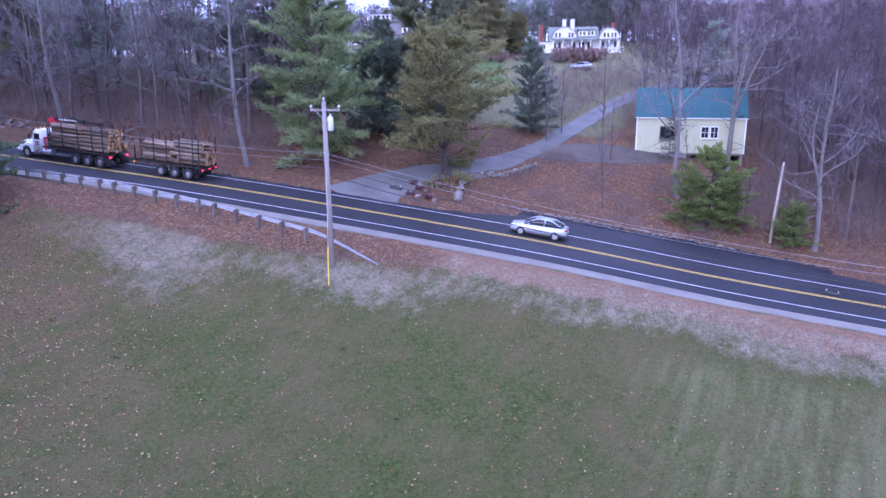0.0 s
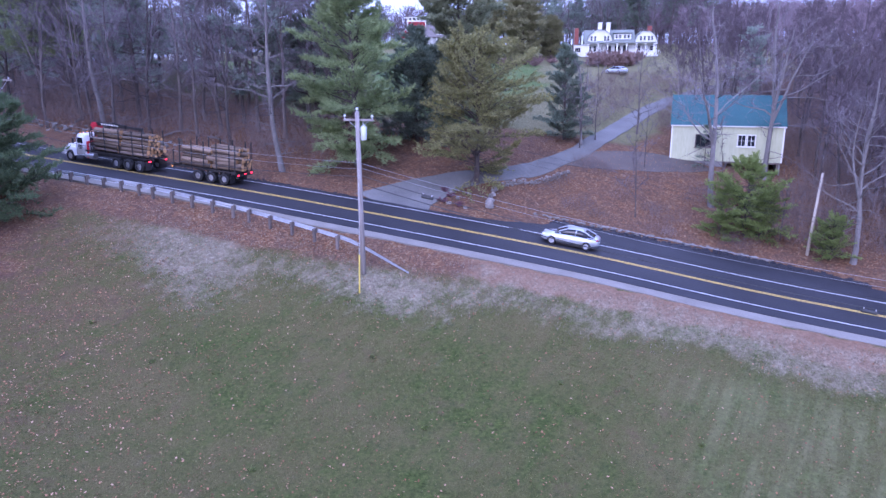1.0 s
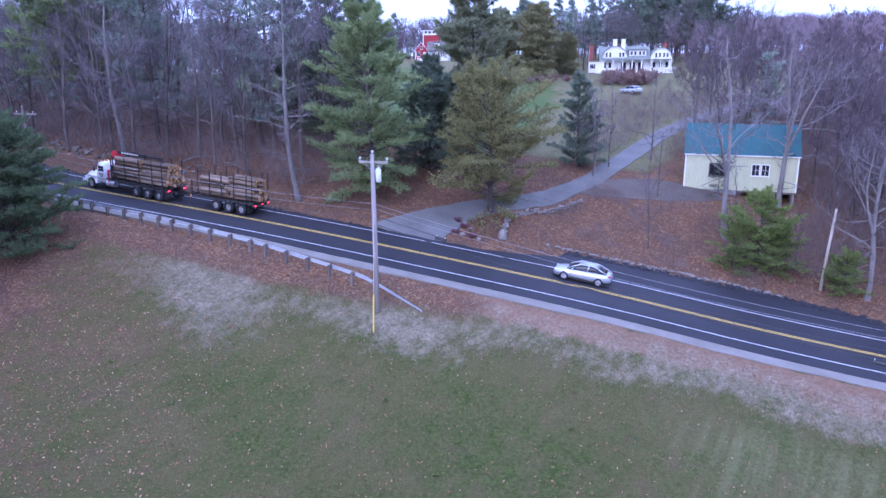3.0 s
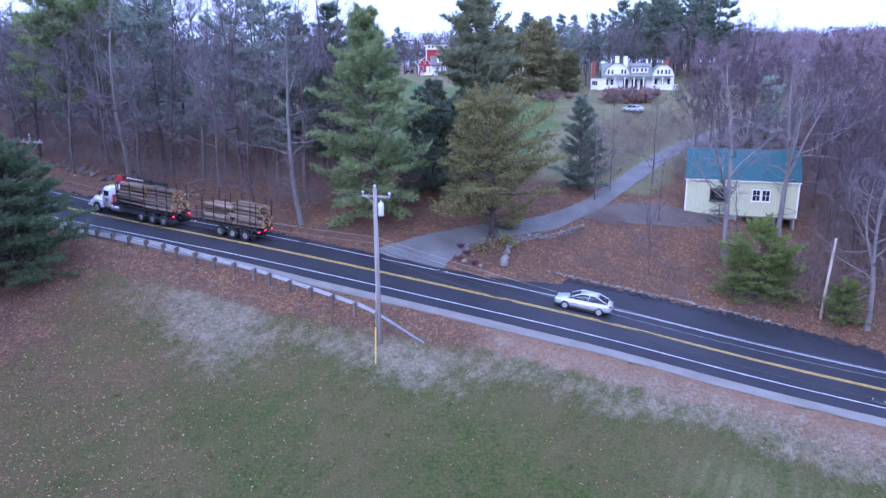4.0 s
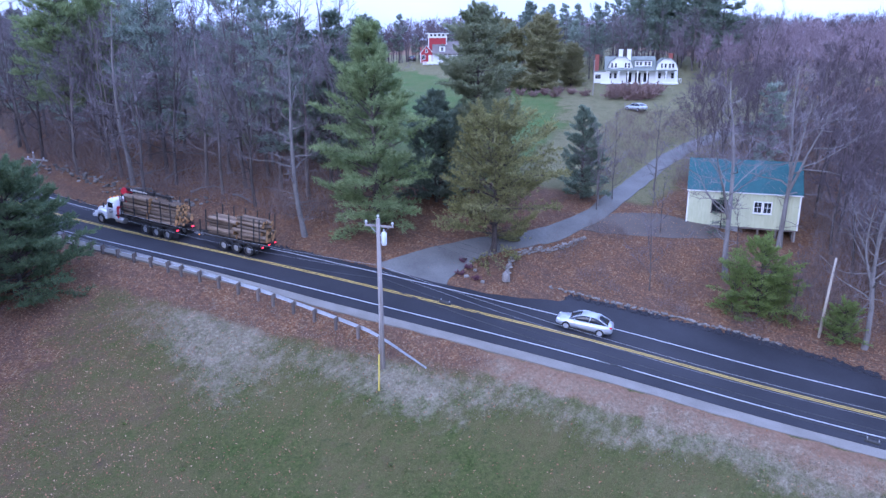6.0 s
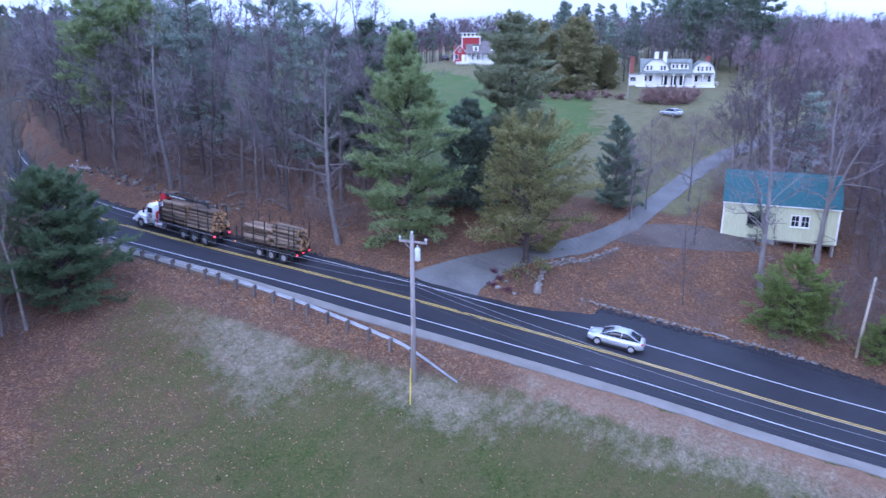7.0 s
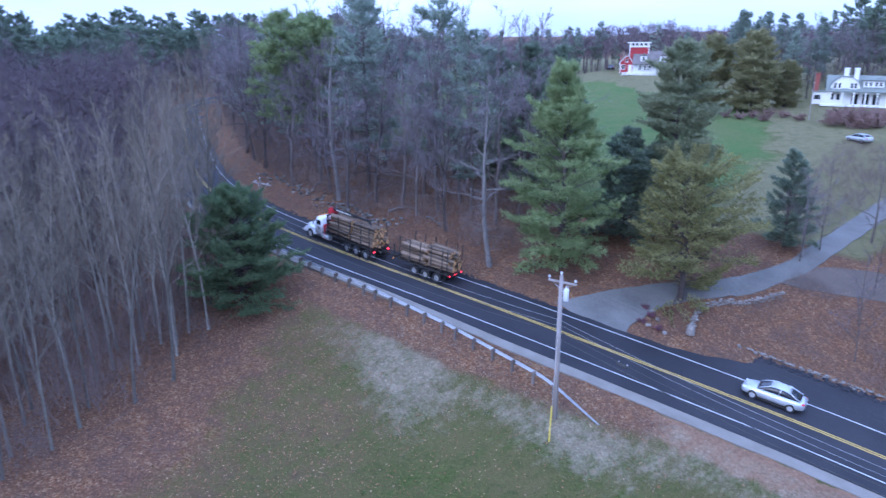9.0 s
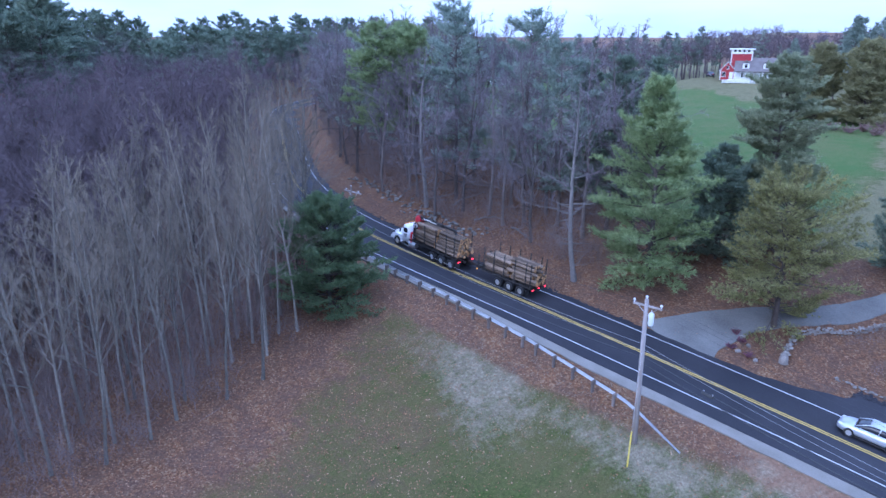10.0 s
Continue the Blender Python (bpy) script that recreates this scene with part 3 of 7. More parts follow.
def bare_tree_meshes(seed, height, girth, low=0.3, limbs=12, spread=0.55, reach=0.42, fork=False, boughs=6, sprays=6, thin=1.0, tips=4, lean=0.03, bark=None, twig=None, wild=0.5, rear=0.0, crook=0.13, dead=0, climb=(0.55, 1.0)):
    """Trunk with limbs, and a crown of fine twigs, of a leafless broadleaf tree."""
    rng = np.random.default_rng(seed)
    wood, fine = Soup(), Soup()
    trunk = limb_path(rng, (0, 0, -0.3), heading(rng, (0, 0, 1), lean), height + 0.3, 11, 0.05, 0.02 + crook * 0.14)
    radii = girth * np.linspace(1, 0.12, 12) ** 0.85
    radii[0] *= 1.3
    wood.add(*tube(trunk, radii, 7))
    stems = [(trunk, girth, low)]
    if fork:
        for k in range(rng.integers(1, 3)):
            p, w = point_on(trunk, rng.uniform(0.3, 0.45))
            st = limb_path(rng, p, heading(rng, w + rng.normal(0, 0.3, 3) * (1, 1, 0.1), 0.05), height * rng.uniform(0.45, 0.6), 7, 0.06, 0.06)
            wood.add(*tube(st, girth * 0.6 * np.linspace(1, 0.15, 8), 6))
            stems.append((st, girth * 0.6, 0.25))
    for stem, g, first in stems:
        for k in range(limbs if g == girth else limbs // 2):
            t = first + (0.97 - first) * (k + rng.uniform(0, 0.9)) / limbs * (1 if g == girth else 2)
            t = min(t, 0.97)
            p, w = point_on(stem, t)
            az = k * 2.4 + rng.uniform(-0.5, 0.5)
            way = w * rng.uniform(*climb) + np.array([math.cos(az), math.sin(az), 0]) * (spread + 0.5 * (1 - t))
            way /= np.linalg.norm(way)
            ln = height * reach * (1.15 - 0.85 * (t - first) / (1 - first)) * rng.uniform(0.6, 1.1)
            lp = limb_path(rng, p, way, ln, 5, 0.06, crook)
            r0 = g * (1.05 - t) * rng.uniform(0.35, 0.5) + 0.012
            wood.add(*tube(lp, r0 * np.linspace(1, 0.16, 6), 4 if reach > 0.45 else 3))
            for j in range(boughs):
                u = 0.22 + 0.78 * (j + rng.uniform(0, 1)) / boughs
                q, qw = point_on(lp, min(u, 0.99))
                bw = heading(rng, qw + np.array([0, 0, 0.25 + rear]), wild)
                bl = ln * rng.uniform(0.28, 0.5) * (1.2 - 0.5 * u)
                bp = limb_path(rng, q, bw, bl, 3, 0.06, 0.16)
                fine.add(*tube(bp[[0, 1, 3]], np.array([0.022, 0.016, 0.0]) * thin, 3))
                for h in range(sprays):
                    a, aw = point_on(bp, rng.uniform(0.15, 1.0))
                    tw = heading(rng, aw + np.array([0, 0, 0.2 + rear]), wild)
                    e = a + tw * bl * rng.uniform(0.35, 0.7)
                    fine.add(*tube(np.array([a, e]), np.array([0.013, 0.0]) * thin, 3))
                    for g2 in range(tips):
                        c = a + (e - a) * rng.uniform(0.2, 0.95)
                        t2 = heading(rng, tw, wild)
                        e2 = c + t2 * bl * rng.uniform(0.25, 0.5)
                        sd = np.cross(t2, rng.normal(0, 1, 3))
                        sd *= 0.011 * thin / (np.linalg.norm(sd) + 1e-9)
                        fine.add(np.array([c - sd, c + sd, e2]), [(0, 1, 2)])
    for k in range(dead):
        p, w = point_on(trunk, rng.uniform(0.1, low + 0.15))
        az = rng.uniform(0, 6.28)
        dp = limb_path(rng, p, (math.cos(az), math.sin(az), rng.uniform(-0.25, 0.3)), height * rng.uniform(0.08, 0.2), 3, -0.02, 0.25)
        wood.add(*tube(dp, girth * 0.16 * np.array([1, 0.7, 0.45, 0.0]) + (0.008, 0.006, 0.004, 0), 3))
        for _ in range(4):
            q, qw = point_on(dp, rng.uniform(0.3, 1.0))
            fine.add(*tube(np.array([q, q + heading(rng, qw, 0.6) * rng.uniform(0.5, 1.4)]), np.array([0.013, 0.0]) * thin, 3))
    return wood.mesh("trunk", bark or BARK), fine.mesh("crown", twig or TWIG)


def tuft(rng, at, way, size, blades, width):
    """A spray of flat needles round a twig end."""
    v, f = [], []
    for _ in range(blades):
        w = heading(rng, way, 0.55)
        side = np.cross(w, rng.normal(0, 1, 3))
        side /= np.linalg.norm(side) + 1e-9
        ln = size * rng.uniform(0.6, 1.15)
        b = at + w * ln * 0.15 * rng.uniform(-1, 1)
        n = len(v)
        v += [b - side * width * 1.15, b + side * width * 1.15, b + w * ln]
        f.append((n, n + 1, n + 2))
    return np.array(v), f


STAGES = (0, 0.15, 0.35, 0.6, 0.8, 0.92, 1)


def conifer_meshes(seed, height, girth, low=0.12, reach=0.26, form=(0.75, 0.95, 1, 0.72, 0.4, 0.24, 0.1), whorls=24, arms=5, twigs=9, tufts=3, blades=9, size=0.5, width=0.03, tilt=(0.0, 0.6), curl=0.05, side_reach=0.5, uneven=0.35, bald=0.1, dead=0, loose=0.6, sway=0.2, needles=None, bark=None, lean=0.015, first=0.28):
    """Trunk with its boughs, and needles in sprays along their side twigs, of a pine, spruce or cedar; form is the crown's outline from below to the top."""
    rng = np.random.default_rng(seed)
    wood = Soup()
    at, ways, sizes = [], [], []
    trunk = limb_path(rng, (0, 0, -0.3), heading(rng, (0, 0, 1), lean), height + 0.3, 10, 0.05, 0.015)
    wood.add(*tube(trunk, girth * np.linspace(1, 0.05, 11), 7))
    up_way = np.array([0, 0, 1.0])
    for k in range(whorls):
        t = low + (0.985 - low) * (k + rng.uniform(-0.35, 0.35)) / (whorls - 1)
        t = min(max(t, low), 0.985)
        up = (t - low) / (1 - low)
        turn = rng.uniform(0, 6.28)
        for a in range(arms):
            if rng.uniform() < bald:
                continue
            p, _ = point_on(trunk, min(0.99, t + rng.uniform(-0.014, 0.014)))
            az = turn + a * 6.283 / arms + rng.uniform(-0.4, 0.4)
            ln = height * reach * np.interp(up, STAGES, form) * rng.uniform(1 - uneven, 1 + uneven * 0.55)
            way = np.array([math.cos(az), math.sin(az), tilt[0] + (tilt[1] - tilt[0]) * up + rng.normal(0, sway)])
            lp = limb_path(rng, p, way / np.linalg.norm(way), ln, 4, curl, 0.08)
            wood.add(*tube(lp[[0, 2, 4]], np.array([1, 0.5, 0.0]) * (0.018 + 0.011 * ln), 3))
            n = max(3, int(twigs * min(1.2, 0.35 + ln / (height * reach))))
            for j in range(n):
                u = first + (1 - first) * (j + rng.uniform(0, 1)) / n
                q, qw = point_on(lp, min(u, 0.999))
                side = np.cross(qw, up_way) * (1 if j % 2 else -1)
                bw = qw * 0.8 + side * rng.uniform(0.45, 1.0) + up_way * rng.uniform(-0.05, 0.3)
                bw /= np.linalg.norm(bw)
                bl = ln * side_reach * (1.2 - u) * rng.uniform(0.5, 1.15) + size * 0.5
                e = q + bw * bl
                wood.add(*tube(np.array([q, e]), (0.014, 0.0), 3))
                for v in (np.arange(tufts) + rng.uniform(0.4, 1.0)) / tufts:
                    at.append(q + (e - q) * v + rng.normal(0, 0.16 * size, 3))
                    ways.append(bw + up_way * 0.35)
                    sizes.append(size * rng.uniform(0.7, 1.2))
            at.append(lp[-1])
            ways.append(qw + up_way * 0.3)
            sizes.append(size)
    for _ in range(5):
        at.append(trunk[-1] - np.array([0, 0, rng.uniform(0, 0.8)]))
        ways.append(up_way)
        sizes.append(size)
    for k in range(dead):
        p, _ = point_on(trunk, rng.uniform(0.12, low + 0.25))
        az = rng.uniform(0, 6.28)
        dp = limb_path(rng, p, (math.cos(az), math.sin(az), rng.uniform(-0.3, 0.15)), height * rng.uniform(0.06, 0.17), 3, 0.0, 0.2)
        wood.add(*tube(dp, (0.045, 0.03, 0.02, 0.0), 3))
        for _ in range(3):
            q, qw = point_on(dp, rng.uniform(0.3, 1.0))
            wood.add(*tube(np.array([q, q + heading(rng, qw, 0.6) * rng.uniform(0.4, 1.1)]), (0.016, 0.0), 3))
    at, ways, sizes = (np.repeat(np.array(v), blades, axis=0) for v in (at, ways, sizes))
    m = len(at)
    w = ways + rng.normal(0, loose, (m, 3))
    w /= np.linalg.norm(w, axis=1)[:, None]
    sd = np.cross(w, rng.normal(0, 1, (m, 3)))
    sd *= width / (np.linalg.norm(sd, axis=1)[:, None] + 1e-9)
    ln = (sizes * rng.uniform(0.6, 1.15, m))[:, None]
    foot = at - w * ln * 0.1
    green = bpy.data.meshes.new("crown")
    green.from_pydata(np.stack([foot - sd, foot + sd, foot + w * ln], 1).reshape(-1, 3).tolist(), [], np.arange(3 * m).reshape(m, 3).tolist())
    green.materials.append(needles or DARK_NEEDLES)
    return wood.mesh("trunk", bark or PINE_BARK), green


def grown(name, meshes, label, category, x, y, turn=0.0, size=1.0, group="", sink=0.05, slim=1.0, tip_east=0.0):
    """A tree with its parts, standing on the ground."""
    ob = thing(name, label, category, pose(x, y, on_ground(x, y, sink)) @ pose(0, 0, 0, 0, tip_east, 0) @ pose(0, 0, 0, 0, 0, turn) @ Matrix.Diagonal((size * slim, size * slim, size, 1)), group)
    for part_name, me in zip(("trunk", "crown"), meshes):
        piece(part_name, me, None, ob)
    return ob


rng = np.random.default_rng(7)
BROAD = [bare_tree_meshes(11 + k, 19.0, 0.23, twig=FAR_TWIG, low=0.3, limbs=13, spread=0.75, climb=(0.4, 0.9), wild=0.6, crook=0.2, reach=0.34, fork=k % 2 == 0, boughs=6, sprays=7, thin=1.45, tips=7) for k in range(6)]
AIRY = [bare_tree_meshes(111 + k, 18.0, 0.2, low=0.17, limbs=16, spread=0.75, reach=0.36, fork=k % 2 == 0, boughs=5, sprays=5, thin=1.25, tips=4, crook=0.24, dead=9, lean=0.05) for k in range(6)]
SPREADING = [bare_tree_meshes(21 + k, 17.5, 0.27, low=0.28, limbs=13, spread=1.0, climb=(0.2, 0.75), reach=0.42, fork=True, boughs=6, sprays=4, thin=1.0, tips=3, bark=PALE_BARK, twig=TWIG, crook=0.28, wild=0.65, dead=8) for k in range(3)]
TALL = [bare_tree_meshes(31 + k, 20.0, 0.132, low=0.34, limbs=20, spread=0.36, reach=0.25, wild=0.38, rear=0.05, boughs=5, sprays=5, thin=0.72, tips=4, lean=0.03, bark=STAND_BARK, twig=PALE_TWIG, crook=0.12) for k in range(6)]
STRAIGHT = [bare_tree_meshes(41 + k, 19.0, 0.28, low=0.3, limbs=17, spread=1.0, climb=(0.15, 0.7), reach=0.28, boughs=6, sprays=4, thin=1.0, tips=3, bark=PALE_BARK, twig=TWIG, crook=0.22, wild=0.6, dead=12) for k in range(2)]
SAPLING = [bare_tree_meshes(51 + k, 7.5, 0.05, low=0.15, limbs=9, spread=0.5, reach=0.34, boughs=3, sprays=4, thin=1.0, tips=3) for k in range(3)]
PINE = [conifer_meshes(71 + k, 21.0, 0.24, low=0.22, reach=0.2, form=(0.5, 0.8, 1, 0.85, 0.6, 0.42, 0.15), whorls=20, arms=4, twigs=8, tufts=3, blades=8, size=0.8, width=0.055, tilt=(-0.05, 0.5), uneven=0.6, bald=0.3, dead=16, lean=0.03, needles=PINE_GREEN) for k in range(6)]
GREEN_PINE = [conifer_meshes(171 + k, 21.0, 0.28, low=0.36, reach=0.24, form=(0.6, 0.85, 1, 0.95, 0.75, 0.55, 0.2), whorls=18, arms=5, twigs=9, tufts=3, blades=10, size=0.85, width=0.06, tilt=(0.0, 0.6), uneven=0.5, bald=0.15, dead=10, lean=0.03, needles=NEEDLES) for k in range(3)]
FAR_PINE = [conifer_meshes(91 + k, 21.0, 0.22, low=0.2 + 0.1 * (k % 3), reach=0.17, form=(0.6, 0.95, 1, 0.72, 0.42, 0.26, 0.06), whorls=16, arms=4, twigs=6, tufts=3, blades=6, size=0.95, width=0.14, tilt=(-0.1, 0.5), uneven=0.65, bald=0.25, dead=8, lean=0.03, sway=0.25, needles=PINE_GREEN) for k in range(6)]
WEST_PINE = [conifer_meshes(191 + k, 21.0, 0.25, low=0.25, reach=0.22, form=(0.6, 0.85, 1, 0.92, 0.72, 0.5, 0.15), whorls=16, arms=5, twigs=6, tufts=3, blades=7, size=1.0, width=0.13, tilt=(-0.05, 0.6), uneven=0.55, bald=0.2, lean=0.03, sway=0.25, needles=DARK_NEEDLES) for k in range(4)]

# the large ones that stand by themselves
hero = conifer_meshes(5, 19.6, 0.33, low=0.07, reach=0.27, form=(0.72, 0.92, 1.0, 0.86, 0.42, 0.28, 0.12), whorls=31, arms=6, twigs=15, tufts=4, blades=11, size=0.62, width=0.036, tilt=(-0.05, 0.75), curl=0.045, uneven=0.42, bald=0.24, sway=0.25, needles=NEEDLES)
grown("white_pine", hero, "tall green white pine at the edge of the leafy bank", "pine tree", -13.8, 68.6, 30)
grown("cedar", conifer_meshes(6, 12.0, 0.3, low=0.14, reach=0.43, form=(0.7, 0.95, 1.0, 1.0, 0.92, 0.76, 0.42), whorls=18, arms=7, twigs=17, tufts=5, blades=10, size=0.38, width=0.032, tilt=(0.0, 0.9), curl=0.03, uneven=0.45, bald=0.26, first=0.25, side_reach=0.75, loose=0.9, sway=0.5, dead=14, needles=HEMLOCK), "broad olive-green cedar beside the driveway", "cedar tree", -2.0, 66.4, 10)
grown("spruce", conifer_meshes(8, 19.2, 0.34, low=0.06, reach=0.225, form=(0.85, 1.0, 1.0, 0.94, 0.78, 0.52, 0.16), whorls=38, arms=6, twigs=16, tufts=5, blades=9, size=0.42, width=0.036, tilt=(-0.2, 0.7), curl=0.06, uneven=0.4, bald=0.14, side_reach=0.7, loose=0.85, sway=0.4, needles=DARK_OLIVE), "tall dark evergreen above the driveway", "evergreen tree", -4.4, 78.5, 50)
grown("spruce", conifer_meshes(18, 11.5, 0.22, low=0.05, reach=0.38, whorls=24, arms=6, twigs=11, tufts=4, blades=9, size=0.55, width=0.045, uneven=0.5, sway=0.3), "dark evergreen among the woods behind the bank", "evergreen tree", -8.6, 75.5, 50)
grown("spruce", conifer_meshes(9, 9.8, 0.2, low=0.04, reach=0.28, form=(0.9, 1.0, 0.9, 0.75, 0.45, 0.25, 0.1), whorls=24, arms=5, twigs=10, tufts=4, blades=8, size=0.42, width=0.036, tilt=(0.0, 0.9), uneven=0.6, bald=0.2, sway=0.3), "slim dark evergreen beside the driveway", "evergreen tree", 7.2, 79.2, 80)
grown("pine", conifer_meshes(10, 10.4, 0.22, low=0.03, reach=0.5, form=(0.85, 1.0, 0.95, 0.8, 0.52, 0.32, 0.12), whorls=22, arms=7, twigs=16, tufts=4, blades=11, size=0.5, width=0.036, tilt=(-0.1, 0.7), uneven=0.45, bald=0.1, needles=YOUNG_PINE), "bushy dark young pine at the edge of the field", "pine tree", -40.3, 51.9, 0)
cedar_meshes = conifer_meshes(12, 12.5, 0.25, low=0.02, reach=0.36, form=(0.75, 0.95, 1.0, 0.9, 0.68, 0.45, 0.15), whorls=28, arms=7, twigs=14, tufts=4, blades=8, size=0.5, width=0.065, tilt=(0.2, 1.2), side_reach=0.7, loose=0.85, uneven=0.3, sway=0.4, bald=0.05, needles=CEDAR)
for x, y, sz in ((4.3, 140.5, 1.0), (-3.2, 142.5, 0.95), (9.8, 144.5, 0.6)):
    grown("cedar", cedar_meshes, "rounded olive-brown cedar on the hilltop", "cedar tree", x, y, x * 30, sz)
for k, (x, y, h) in enumerate(((-20.5, 80.5, 1.05), (-25.5, 84.0, 0.95), (-18.5, 88.0, 0.95))):
    grown("spruce", conifer_meshes(28 + k, 19.0, 0.3, low=0.16, reach=0.2, form=(0.7, 1.0, 0.95, 0.75, 0.5, 0.35, 0.12), whorls=26, arms=5, twigs=10, tufts=4, blades=8, size=0.7, width=0.055, tilt=(-0.2, 0.5), uneven=0.55, bald=0.2, dead=8), "tall dark evergreen in the roadside woods", "evergreen tree", x, y, k * 70, h * 0.9)
for x, y, t, sz in ((21.4, 62.0, 0, 1.0), (19.3, 62.0, 30, 0.6), (23.0, 62.2, 70, 0.6), (27.2, 58.6, 60, 0.55)):
    grown("hemlock_bush", conifer_meshes(13 + int(x), 6.0, 0.1, low=0.02, reach=0.5, form=(0.85, 1.0, 1.0, 0.88, 0.72, 0.55, 0.25), sway=0.55, bald=0.34, whorls=20, arms=7, twigs=12, tufts=4, blades=9, size=0.32, width=0.03, tilt=(0.0, 0.9), uneven=0.8, needles=BUSH), "bushy green young hemlock on the roadside bank", "shrub", x, y, t, sz)

# ---- woods ----
taken = [(-13.8, 69), (-2, 67.2), (-4.4, 78.5), (-8.6, 75.5), (7, 79.6), (-40.6, 51.6), (-41, 57), (4.3, 140.5), (-3.2, 142.5), (-20.5, 80.5), (-25.5, 84), (-18.5, 88)]


def free(x, y, gap):
    a = np.array(taken)
    return ((a[:, 0] - x) ** 2 + (a[:, 1] - y) ** 2).min() > gap * gap


def bare(kind, x, y, size, label, group, name="bare_tree", tip_east=0.0):
    taken.append((x, y))
    k = len(taken)
    grown(name, kind[k % len(kind)], label, "tree", x, y, (k * 77) % 360, size, group, tip_east=tip_east)


def pine_at(kind, x, y, size, label, group):
    taken.append((x, y))
    k = len(taken)
    grown("pine", kind[k % len(kind)], label, "pine tree", x, y, (k * 77) % 360, size, group)


bank, by_road = "leafless grey broadleaf tree on a leaf-covered bank", "woods beside the road"
bare(STRAIGHT, -20.8, 67.0, 1.0, "tall pale-barked leafless tree on the roadside bank", by_road)
bare(STRAIGHT, -44.2, 77.4, 1.05, "tall pale-barked leafless tree on the roadside bank", by_road)
for x, y, z in ((-47.0, 80, 0.95), (-38.9, 77.3, 1), (-35.2, 77, 1.05), (-32.4, 75, 0.9), (-30.3, 76.4, 1.1), (-27.8, 72.5, 0.9), (-49.4, 82, 1), (-51.5, 85, 1)):
    bare(AIRY, x, y, z, bank, by_road)
for x, y, z in ((19.9, 66.8, 1.05), (26.3, 72.2, 1.0), (28.9, 58.0, 0.85)):
    bare(SPREADING, x, y, z, "leafless pale-barked tree before the outbuilding", by_road)
bare(SAPLING, 12.4, 63.9, 1.25, "slender leafless tree on the leafy bank", by_road)
bare(SAPLING, 8.6, 76.5, 1.2, "slender leafless tree beside the driveway", by_road)
bare(SAPLING, 10.6, 79.5, 1.35, "slender leafless tree beside the driveway", by_road)
bare(SAPLING, 24.3, 61.5, 0.9, "slender leafless tree on the leafy bank", by_road)
bare(SPREADING, 8.9, 77.4, 0.5, "leafless pale tree before a slim evergreen", by_road)
bare(AIRY, 15.8, 83.6, 0.55, "leafless tree beside the driveway", by_road)
bare(SAPLING, 14.8, 73.0, 0.9, "slender leafless tree before the outbuilding", by_road)
bare(SAPLING, 22.0, 71.4, 0.8, "slender leafless tree before the outbuilding", by_road)
# mixed woods on the hill's side
for k in range(2600):
    x, y = rng.uniform(-150, -16), rng.uniform(66, 170)
    s, d = (v[0] for v in along(x, y))
    if not (8.5 < d < 19 + 4 * math.sin(x * 0.13) + 24 * smooth(-52, -80, x)) or (x > -26 and d < 14):
        continue
    if free(x, y, 3.5):
        if rng.uniform() < 0.6 and d > 10:
            pine_at(GREEN_PINE if x < -50 and rng.uniform() < 0.4 else PINE, x, y, rng.uniform(0.92, 1.12) if x > -48 else rng.uniform(0.84, 1.0) if x > -62 else rng.uniform(0.62, 0.8), "tall pine with a bare lower trunk", by_road)
        else:
            bare(AIRY, x, y, rng.uniform(0.85, 1.15), "leafless grey broadleaf tree in leaf litter", by_road)
# bare crowns among the pines on the hill
crowns = np.random.default_rng(77)
for k in range(110):
    x, y = crowns.uniform(-62, -20), crowns.uniform(75, 150)
    s, d = (v[0] for v in along(x, y))
    if 15 < d < 27 and free(x, y, 2.9):
        bare(AIRY, x, y, crowns.uniform(1.0, 1.2), "tall leafless grey tree among the pines", by_road)
# the pale stand at the field's edge
for x, y in ((-40.0, 37.6), (-41.2, 31.1), (-41.7, 27.6), (-41.3, 43.9), (-41.5, 33.8), (-45.1, 38.9), (-45.1, 40.6), (-45, 27.2), (-45.4, 32.4), (-48, 36), (-44, 45), (-47, 43), (-49.5, 40), (-43.0, 36), (-47.5, 30), (-51, 33), (-46.5, 47), (-50, 45), (-52, 38), (-44.5, 49.5), (-48, 52), (-51.5, 54.5), (-54, 49), (-56, 56), (-53, 44), (-43.2, 29.5), (-39.2, 41), (-43.5, 41.8), (-46.8, 34.2), (-49.5, 27), (-53, 29.5), (-42.6, 47), (-55.5, 35.5), (-50.5, 36.5), (-48.3, 38.3), (-44, 25), (-54.5, 41), (-57.5, 46), (-47.2, 25), (-46, 54.6), (-50, 57.2), (-53, 58.6), (-47.3, 49.2), (-58, 60), (-44.6, 54.0), (-43.4, 51.2), (-45.8, 56.8), (-49.2, 54.6), (-42.4, 45.2), (-45.9, 45.0), (-51.8, 60.6), (-55.4, 62.6), (-48.0, 58.8), (-50.6, 50.4), (-41.0, 47.8)):
    bare(TALL, x, y, rng.uniform(0.85, 1.1), "slender pale-barked leafless tree at the field's edge", "pale trees at the field's edge", tip_east=rng.uniform(-2.5, 2.5))
# the dark woods behind them
for k in range(700):
    x, y = rng.uniform(-84, -50), rng.uniform(8, 80)
    s, d = (v[0] for v in along(x, y))
    if d > -8 or not free(x, y, 4.4) or (d > -18 and x > -62):
        continue
    bare(BROAD, x, y, rng.uniform(0.9, 1.12), "leafless grey broadleaf tree in dense woods", "woods beyond the field")
